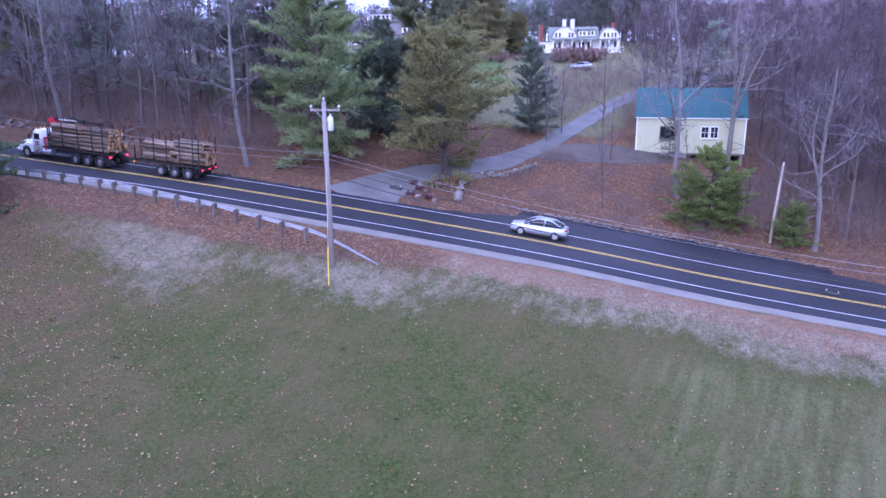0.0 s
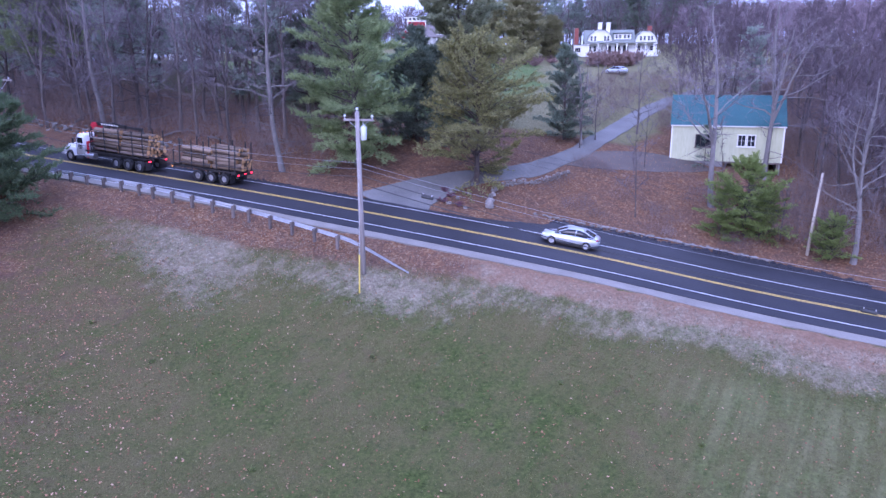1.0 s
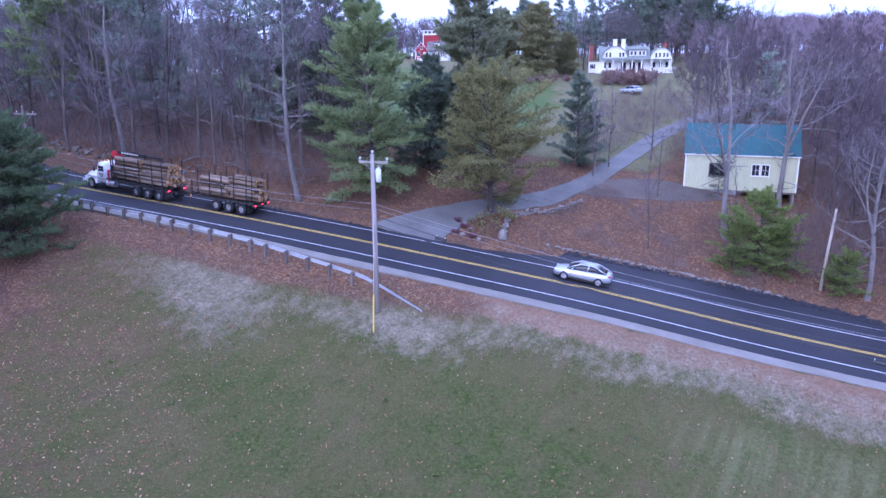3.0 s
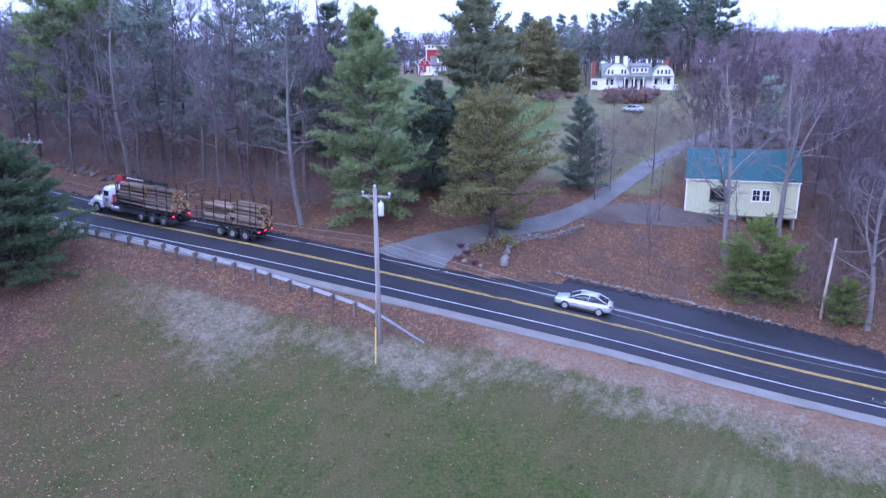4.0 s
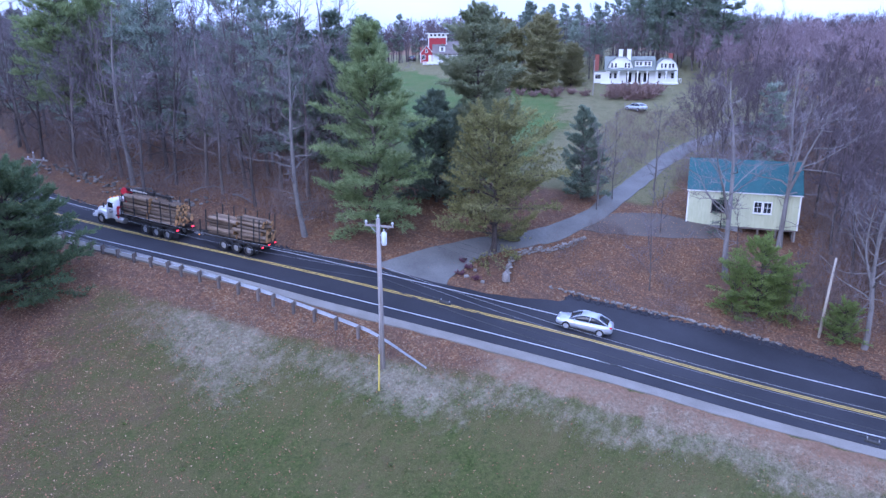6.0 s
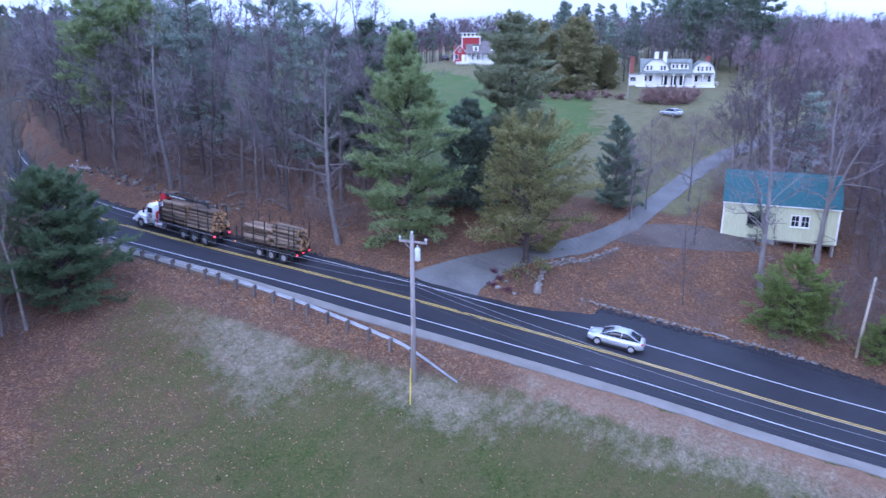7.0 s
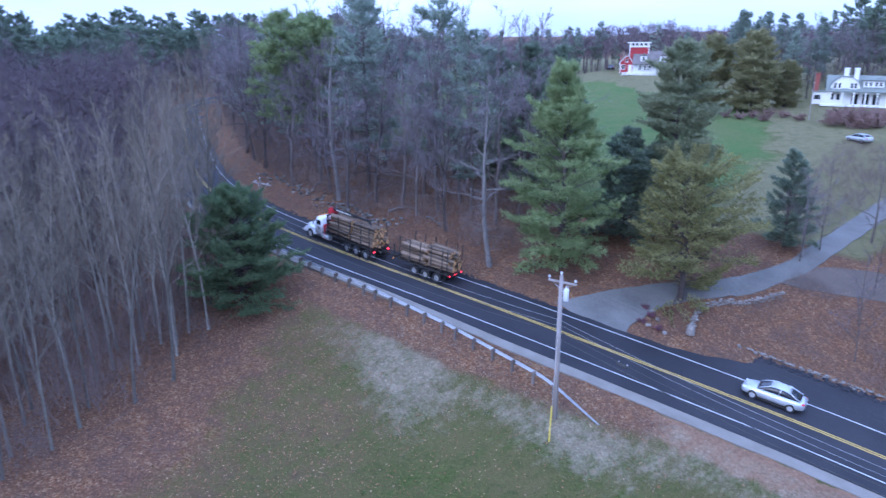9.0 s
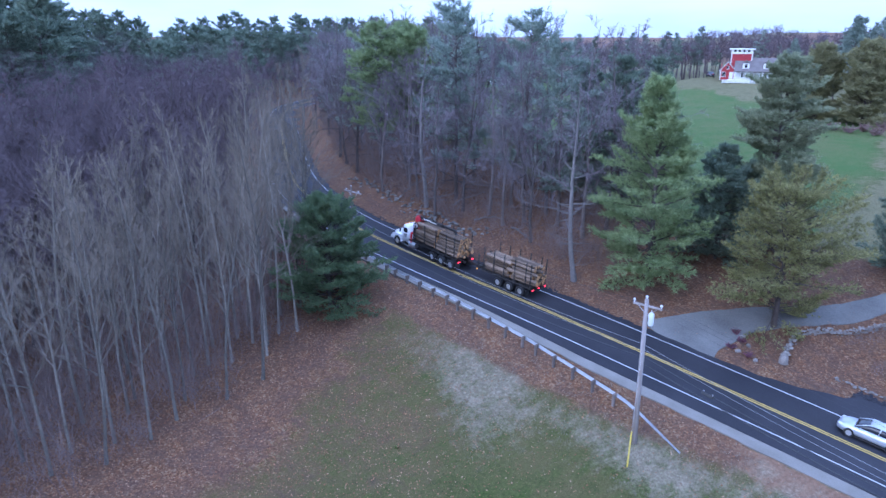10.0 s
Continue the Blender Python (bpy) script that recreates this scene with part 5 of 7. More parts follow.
piece("chassis", boxes(((-4.5, 0.42, 0.9), (11.4, 0.1, 0.26)), ((-4.5, -0.42, 0.9), (11.4, 0.1, 0.26))), BLACK_STEEL, truck)
for x in (0.0, -6.35, -7.85, -9.35):
    for y in (-1.03, 1.03):
        wheel(truck, x, y, 0.53, 0.32 if x == 0 else 0.56)
loader = piece("loader", boxes(((-2.65, 0, 2.1), (0.34, 0.34, 2.6)), ((-2.65, 0, 3.45), (0.7, 0.8, 0.55)), ((-2.65, 0.1, 3.75), (0.45, 0.5, 0.3))), RED_PAINT, truck, "red hydraulic log loader")
piece("outrigger", boxes(((-2.55, 1.12, 1.35), (0.14, 0.14, 1.6)), ((-2.55, -1.12, 1.35), (0.14, 0.14, 1.6)), ((-2.55, 0, 2.05), (0.2, 2.3, 0.2))), RED_PAINT, loader)
piece("boom", boxes(((-4.6, 0.05, 3.78), (4.0, 0.26, 0.30)), ((-7.4, -0.1, 3.72), (2.4, 0.18, 0.22))), BLACK_STEEL, loader, "black folded boom")
piece("lettering", boxes(*[((-3.6 - 0.34 * k, 0.185, 3.80), (0.24, 0.012, 0.13)) for k in range(7)]), HOUSE_WHITE, loader)
arm = Soup()
arm.beam((-6.4, 0, 3.75), (-5.2, 0.3, 4.05), 0.14, 0.14)
piece("jib", arm, BLACK_STEEL, loader)
arm = Soup()
arm.beam((-8.4, -0.1, 3.7), (-8.7, -0.1, 3.3), 0.2, 0.2)
piece("grapple", arm, BLACK_STEEL, loader)
piece("headboard", boxes(*[((-2.98, y, 2.3), (0.08, 0.09, 2.1)) for y in (-1.1, -0.55, 0, 0.55, 1.1)], ((-2.98, 0, 3.3), (0.08, 2.3, 0.1)), ((-2.98, 0, 2.3), (0.08, 2.3, 0.1))), BLACK_STEEL, truck)
log_pile(TRUCK_AT, -6.55, -3.1, 1.36, 3.25, 1.14, 21, "truck")
log_pile(TRUCK_AT, -10.25, -6.75, 1.36, 3.15, 1.14, 22, "truck")

TRAILER_AT = road_pose(168.0 - 13.4, 1.72)
trailer = thing("log_trailer", "black steel log trailer loaded with cut logs", "trailer", TRAILER_AT)
frame_and_stakes(trailer, -6.0, 0.3, 1.18, 3.55, (0.0, -1.3, -2.6, -3.95, -5.3, -5.9))
piece("drawbar", boxes(((1.9, 0, 0.9), (3.6, 0.2, 0.2)), ((1.2, 0.35, 0.95), (1.9, 0.1, 0.16)), ((1.2, -0.35, 0.95), (1.9, 0.1, 0.16)), ((0.95, 0.9, 1.75), (0.09, 0.09, 1.5)), ((0.95, -0.9, 1.75), (0.09, 0.09, 1.5)), ((0.95, 0, 1.1), (0.1, 1.9, 0.12))), BLACK_STEEL, trailer)
for x in (-1.9, -3.3, -4.7):
    for y in (-0.98, 0.98):
        wheel(trailer, x, y, 0.50, 0.5)
for y in (-1, 1):
    piece("tail_lamp", boxes(((-6.1, y * 0.98, 0.98), (0.06, 0.22, 0.11))), RED_LAMP, trailer, "lit red tail lamp")
    piece("mud_flap", boxes(((-5.45, y * 0.92, 0.58), (0.03, 0.56, 0.7))), RUBBER, trailer)
    piece("marker_lamp", boxes(((1.0, y * 1.0, 0.98), (0.08, 0.06, 0.08))), AMBER_LAMP, trailer)
piece("tail_bar", boxes(((-6.08, 0, 0.95), (0.05, 2.4, 0.26))), BLACK_STEEL, trailer)
piece("marker_lamp", boxes(((-6.13, 0, 1.0), (0.04, 0.3, 0.05))), RED_LAMP, trailer)
log_pile(TRAILER_AT, -6.1, -3.05, 1.26, 3.0, 1.14, 23, "trailer")
log_pile(TRAILER_AT, -2.95, 0.15, 1.26, 2.75, 1.14, 24, "trailer")


# ---- cars ----
def loft(sections):
    """A closed skin over rings of equal length."""
    s = Soup()
    n = len(sections[0])
    s.add([p for r in sections for p in r], [(i * n + k, i * n + (k + 1) % n, (i + 1) * n + (k + 1) % n, (i + 1) * n + k) for i in range(len(sections) - 1) for k in range(n)] + [tuple(reversed(range(n))), tuple(range((len(sections) - 1) * n, len(sections) * n))])
    return s


def ring(x, half, low, high, power=3.2, n=20):
    """A rounded upright ring across a car at x."""
    out = []
    for k in range(n):
        a = 2 * math.pi * k / n
        c, si = math.cos(a), math.sin(a)
        out.append((x, half * math.copysign(abs(c) ** (2 / power), c), (low + high) / 2 + (high - low) / 2 * math.copysign(abs(si) ** (2 / power), si)))
    return out


def egg(at, radii):
    """A smooth rounded lens of glass or plastic."""
    sp = Soup()
    n, k = 12, 7
    v = [(at[0] + radii[0] * math.cos(b) * math.cos(a), at[1] + radii[1] * math.cos(b) * math.sin(a), at[2] + radii[2] * math.sin(b)) for b in np.linspace(-1.5, 1.5, k) for a in np.arange(n) * 2 * math.pi / n]
    sp.add(v, [(i * n + j, i * n + (j + 1) % n, (i + 1) * n + (j + 1) % n, (i + 1) * n + j) for i in range(k - 1) for j in range(n)])
    return sp


def lean_in(rings, tuck):
    """Draws the upper half of each ring inwards."""
    out = []
    for r in rings:
        low, high = min(p[2] for p in r), max(p[2] for p in r)
        out.append([(x, y * (1 - tuck * max(0.0, (z - low) / max(high - low, 0.01) - 0.35)), z) for x, y, z in r])
    return out


def sedan(m, paint, label, lamps=True):
    """A four-door saloon: x forward, wheels on z 0."""
    car = thing("car", label, "car", m)
    shell = ((2.27, 0.46, 0.36, 0.56), (2.23, 0.62, 0.27, 0.66), (2.12, 0.74, 0.22, 0.74), (1.9, 0.82, 0.19, 0.82), (1.55, 0.87, 0.19, 0.90), (1.1, 0.885, 0.19, 0.965), (0.6, 0.89, 0.19, 0.985), (0.0, 0.89, 0.19, 0.995), (-0.6, 0.89, 0.19, 1.01), (-1.2, 0.885, 0.20, 1.03), (-1.65, 0.86, 0.22, 1.05), (-1.95, 0.82, 0.26, 1.05), (-2.13, 0.76, 0.32, 1.01), (-2.22, 0.66, 0.38, 0.92), (-2.25, 0.54, 0.44, 0.82))
    body = piece("body", loft(lean_in([ring(*v, 3.6, 28) for v in shell], 0.10)), paint, car, sleek=True)
    green = ((1.20, 0.70, 0.86, 0.955), (0.95, 0.71, 0.86, 1.09), (0.6, 0.72, 0.86, 1.26), (0.25, 0.72, 0.86, 1.37), (-0.1, 0.72, 0.86, 1.415), (-0.5, 0.72, 0.86, 1.42), (-0.9, 0.71, 0.86, 1.39), (-1.25, 0.70, 0.88, 1.30), (-1.55, 0.68, 0.90, 1.18), (-1.85, 0.66, 0.92, 1.06))
    cabin = lean_in([ring(*v, 4.5, 28) for v in green], 0.26)
    piece("window_glass", loft(cabin), GLASS, car, "dark glass all round", sleek=True)
    skin = ((0.36, 0.50, 1.30, 1.355), (0.2, 0.55, 1.33, 1.405), (-0.1, 0.58, 1.36, 1.435), (-0.5, 0.58, 1.37, 1.44), (-0.9, 0.57, 1.34, 1.41), (-1.08, 0.53, 1.30, 1.365))
    piece("roof", loft([ring(*v, 3.2, 20) for v in skin]), paint, car, sleek=True)
    for y in (-1, 1):
        for name, way in (("front_pillar", ((1.15, 0.68, 0.965), (0.7, 0.62, 1.20), (0.3, 0.55, 1.365), (-0.1, 0.56, 1.41))), ("door_pillar", ((-0.36, 0.735, 0.99), (-0.40, 0.66, 1.22), (-0.42, 0.57, 1.41))), ("rear_pillar", ((-1.86, 0.67, 1.04), (-1.45, 0.66, 1.17), (-1.1, 0.58, 1.33), (-0.8, 0.57, 1.39)))):
            sp = Soup()
            sp.add(*tube([(x, y * w, z) for x, w, z in way], [0.045] * len(way), 6, True))
            piece(name, sp, paint, car, sleek=True)
        piece("mirror", egg((0.78, y * 0.94, 1.0), (0.08, 0.11, 0.075)), paint, car, sleek=True)
        piece("headlight", egg((2.03, y * 0.60, 0.665), (0.21, 0.15, 0.075)), CLEAR_LENS, car, sleek=True)
        piece("tail_lamp", egg((-2.06, y * 0.64, 0.87), (0.15, 0.135, 0.085)), DULL_RED, car, sleek=True)
        piece("sill", boxes(((0, y * 0.87, 0.23), (2.0, 0.05, 0.10))), BLACK_STEEL, car)
        for k, x in enumerate((0.10, -0.78)):
            piece("door_handle", boxes(((x - 0.18, y * 0.888, 0.84), (0.16, 0.03, 0.03))), STEEL, body)
        for x in (1.36, -1.32):
            well = piece("wheel_well", disc(0.365, 0.09, 20), RUBBER, car)
            well.location = (x, y * 0.80, 0.34)
            wheel(car, x, y * 0.835, 0.33, 0.21, 0.66, ALLOY)
    piece("number_plate", boxes(((-2.255, 0, 0.70), (0.02, 0.3, 0.13))), HOUSE_WHITE, car)
    piece("grille", boxes(((2.265, 0, 0.46), (0.03, 0.62, 0.10))), BLACK_STEEL, car)
    return car


sedan(road_pose(119.0, 1.75), SILVER_PAINT, "silver four-door saloon on the dark asphalt road")


def stood(x, y, turn):
    """A level pose on the ground."""
    return pose(x, y, on_ground(x, y), 0, 0, turn)


sedan(stood(18.6, 118.5, 127) @ Matrix.Diagonal((0.86, 0.86, 0.86, 1)), SILVER_PAINT, "pale saloon parked in dry grass on the hill")
sedan(stood(-29.0, 195.0, 100), DARK_PAINT, "dark saloon parked beside the red house")


# ---- outbuilding ----
def windowed(parent, x, y, z, wide, high, m_frame, panes=(2, 2), deep=0.12, proud=0.05):
    """A window in a wall that faces -y: frame, glass, sill, glazing bars."""
    w = piece("window", boxes(((x - wide / 2, y, z), (0.09, deep, high + 0.09)), ((x + wide / 2, y, z), (0.09, deep, high + 0.09)), ((x, y, z - high / 2), (wide, deep, 0.09)), ((x, y, z + high / 2), (wide, deep, 0.09))), m_frame, parent)
    piece("pane", boxes(((x, y + 0.02, z), (wide - 0.06, 0.03, high - 0.06))), GLASS, w, "dark glass")
    bars = [((x - wide / 2 + wide * k / panes[0], y - 0.01, z), (0.035, 0.05, high)) for k in range(1, panes[0])] + [((x, y - 0.01, z - high / 2 + high * k / panes[1]), (wide, 0.05, 0.035)) for k in range(1, panes[1])]
    if bars:
        piece("glazing_bar", boxes(*bars), m_frame, w)
    piece("sill", boxes(((x, y - 0.06, z - high / 2 - 0.06), (wide + 0.2, 0.16, 0.05))), m_frame, w)
    return w


def gable_roof(name, x0, x1, y0, y1, eave, ridge, over, thick, material, parent, ribs=0):
    """Two roof slopes with the ridge along x."""
    ym = (y0 + y1) / 2
    run = ym - y0
    drop = over * (ridge - eave) / run
    s = Soup()
    for a, b in ((y0 - over, ym), (y1 + over, ym)):
        v = [(x0 - over, a, eave - drop), (x1 + over, a, eave - drop), (x1 + over, b, ridge), (x0 - over, b, ridge)]
        v += [(x, y, z + thick) for x, y, z in v]
        s.add(v, [(0, 1, 2, 3), (7, 6, 5, 4), (0, 4, 5, 1), (1, 5, 6, 2), (2, 6, 7, 3), (3, 7, 4, 0)])
    roof = piece(name, s, material, parent)
    if ribs:
        for k in range(ribs + 1):
            x = x0 - over + (x1 - x0 + 2 * over) * k / ribs
            for a in (y0 - over, y1 + over):
                sp = Soup()
                sp.beam((x, a, eave - drop + thick + 0.02), (x, ym, ridge + thick + 0.02), 0.05, 0.05)
                piece("roof_seam", sp, material, roof)
    return roof


def gable_walls(x0, x1, y0, y1, low, eave, ridge, material, parent, name="wall"):
    t = 0.16
    ym = (y0 + y1) / 2
    piece(name, boxes((((x0 + x1) / 2, y0 + t / 2, (low + eave) / 2), (x1 - x0, t, eave - low))), material, parent)
    piece(name, boxes((((x0 + x1) / 2, y1 - t / 2, (low + eave) / 2), (x1 - x0, t, eave - low))), material, parent)
    for x in (x0, x1 - t):
        s = Soup()
        prof = [(y0 + t, low), (y1 - t, low), (y1 - t, eave), (ym, ridge - 0.02), (y0 + t, eave)]
        s.add([(x, a, b) for a, b in prof] + [(x + t, a, b) for a, b in prof], [(4, 3, 2, 1, 0), (5, 6, 7, 8, 9)] + [(i, (i + 1) % 5, (i + 1) % 5 + 5, i + 5) for i in range(5)])
        piece(name, s, material, parent)


shed_at = pose(17.95, 75.9, 2.15, 0, 0, math.degrees(math.atan2(-2.45, 10.3)))
shed = thing("outbuilding", "cream board-sided outbuilding with a teal metal roof on a leafy slope", "outbuilding", shed_at)
LONG, DEEP, EAVE, RIDGE = 10.6, 5.8, 3.72, 6.42
gable_walls(0, LONG, 0, DEEP, 0.0, EAVE, RIDGE, SIDING, shed)
gable_roof("roof", 0, LONG, 0, DEEP, EAVE, RIDGE, 0.18, 0.09, TEAL_ROOF, shed, ribs=12)
for k in range(35):
    piece("batten", boxes(((0.15 + k * 0.303, -0.012, EAVE / 2 + 0.02), (0.045, 0.025, EAVE - 0.05))), SIDING, shed)
for k in range(19):
    y = 0.2 + k * 0.3
    piece("batten", boxes(((-0.012, y, (EAVE + 0.0) / 2), (0.025, 0.045, EAVE))), SIDING, shed)
piece("corner_board", boxes(((-0.01, -0.02, EAVE / 2), (0.14, 0.06, EAVE))), HOUSE_WHITE, shed)
piece("corner_board", boxes(((LONG + 0.01, -0.02, EAVE / 2), (0.14, 0.06, EAVE))), HOUSE_WHITE, shed)
piece("fascia", boxes(((LONG / 2, -0.17, EAVE - 0.14), (LONG + 0.36, 0.04, 0.11))), HOUSE_WHITE, shed)
windowed(shed, 6.75, -0.03, 2.15, 0.75, 1.15, HOUSE_WHITE)
windowed(shed, 7.65, -0.03, 2.15, 0.75, 1.15, HOUSE_WHITE)
windowed(shed, 3.1, -0.03, 2.05, 1.5, 1.3, POST_WOOD, (3, 1))
piece("foundation", boxes(((2.6, DEEP / 2, -0.75), (5.0, DEEP - 0.1, 1.5)), ((7.5, DEEP - 0.3, -1.0), (6.0, 0.3, 2.0)), ((LONG - 0.2, DEEP / 2, -1.0), (0.3, DEEP - 0.2, 2.0))), CONCRETE, shed)
for x in (5.4, 7.0, 8.7, 10.3):
    piece("support_post", boxes(((x, 0.15, -1.0), (0.18, 0.18, 2.0))), POST_WOOD, shed)
piece("floor_beam", boxes(((7.8, 0.12, -0.08), (5.4, 0.2, 0.18))), POST_WOOD, shed)

# ---- houses on the hill ----
def far_house_white():
    h = thing("white_house", "white hilltop house with twin chimneys and a columned porch", "house", pose(15.6, 147.0, 12.6, 0, 0, -4))
    gable_walls(1.2, 10.4, 0, 7.0, 0, 2.6, 5.0, HOUSE_WHITE, h)
    gable_roof("roof", 1.2, 10.4, 0, 7.0, 2.7, 5.0, 0.3, 0.12, GREY_SHINGLE, h)

    def gambrel(x0, x1, front, low, top):
        """A gambrel-roofed cross wing whose end wall faces the porch."""
        w, xm = x1 - x0, (x0 + x1) / 2
        prof = [(x0, low), (x1, low), (x1 - 0.12 * w, low + 0.62 * (top - low)), (xm + 0.16 * w, top), (xm - 0.16 * w, top), (x0 + 0.12 * w, low + 0.62 * (top - low))]
        s = Soup()
        n = len(prof)
        s.add([(x, front, z) for x, z in prof] + [(x, front + 4.2, z) for x, z in prof], [tuple(range(n)), tuple(reversed(range(n, 2 * n)))] + [(k + n, (k + 1) % n + n, (k + 1) % n, k) for k in range(n)])
        piece("gambrel_end", s, HOUSE_WHITE, h)
        for k in range(1, n):
            (xa, za), (xb, zb) = prof[k], prof[(k + 1) % n]
            s = Soup()
            up = Vector((zb - za, 0, -(xb - xa))).normalized() * -0.1
            if up.z < 0:
                up = -up
            v = [(xa, front - 0.25, za), (xb, front - 0.25, zb), (xb, front + 4.2, zb), (xa, front + 4.2, za)]
            v += [(x + up.x, y, z + up.z) for x, y, z in v]
            s.add(v, [(3, 2, 1, 0), (4, 5, 6, 7), (0, 1, 5, 4), (1, 2, 6, 5), (2, 3, 7, 6), (3, 0, 4, 7)])
            piece("gambrel_roof", s, GREY_SHINGLE, h)

    gambrel(1.3, 6.5, 0.25, 2.6, 5.0)
    piece("wing_wall", boxes(((12.6, 2.4, 1.35), (4.4, 4.6, 2.7))), HOUSE_WHITE, h)
    gambrel(10.5, 14.8, 0.05, 2.6, 4.7)
    piece("dormer", boxes(((8.3, 1.9, 3.75), (3.2, 2.6, 1.05))), HOUSE_WHITE, h)
    s = Soup()
    s.beam((6.5, 1.9, 4.45), (10.1, 1.9, 4.45), 3.2, 0.14)
    piece("dormer_roof", s, GREY_SHINGLE, h)
    for x in (7.1, 7.8, 8.7, 9.4):
        windowed(h, x, 0.57, 3.78, 0.5, 0.7, HOUSE_WHITE, (1, 2))
    for x in (2.3, 3.0, 4.9, 5.5):
        windowed(h, x, 0.20, 3.45, 0.45, 0.95, HOUSE_WHITE, (1, 2))
    for x in (11.7, 12.4, 13.2, 13.8):
        windowed(h, x, 0.0, 3.4, 0.45, 0.85, HOUSE_WHITE, (1, 2))
    for x in (2.0, 3.0, 11.4, 12.6, 13.8):
        windowed(h, x, -0.03, 1.5, 0.6, 1.1, HOUSE_WHITE, (1, 2))
    for x in (5.6, 7.3, 8.9):
        windowed(h, x, -0.03, 1.2, 0.9, 1.6, GLASS, (1, 1))
    for x, m, top in ((3.9, HOUSE_WHITE, 6.4), (5.5, HOUSE_WHITE, 6.4), (-0.6, BRICK_RED, 5.4), (13.4, BRICK_RED, 5.6)):
        piece("chimney", boxes(((x, 1.6, top / 2), (0.75, 0.8, top)), ((x, 1.6, top), (0.88, 0.92, 0.16))), m, h)
    piece("porch_roof", boxes(((7.9, -0.9, 2.55), (12.9, 2.2, 0.18))), GREY_SHINGLE, h)
    piece("porch_floor", boxes(((7.5, -1.0, 0.15), (14.5, 2.6, 0.3))), HOUSE_WHITE, h)
    for x in (1.7, 3.5, 5.3, 7.1, 8.9, 10.7, 12.4, 14.1):
        piece("column", boxes(((x, -1.85, 1.35), (0.22, 0.22, 2.3)), ((x, -1.85, 2.42), (0.32, 0.32, 0.1))), HOUSE_WHITE, h)
    for k in range(14):
        piece("rail_post", boxes(((10.9 + k * 0.33, -2.2, 0.65), (0.06, 0.06, 0.8))), HOUSE_WHITE, h)
    piece("handrail", boxes(((13.0, -2.2, 1.07), (4.4, 0.1, 0.08))), HOUSE_WHITE, h)
    piece("side_wing", boxes(((0.1, 2.0, 1.1), (2.4, 3.0, 2.2))), HOUSE_WHITE, h)
    windowed(h, -0.3, 0.47, 1.3, 1.1, 0.9, HOUSE_WHITE, (3, 1))
    piece("wing_roof", boxes(((0.1, 2.0, 2.28), (2.7, 3.4, 0.14))), GREY_SHINGLE, h)


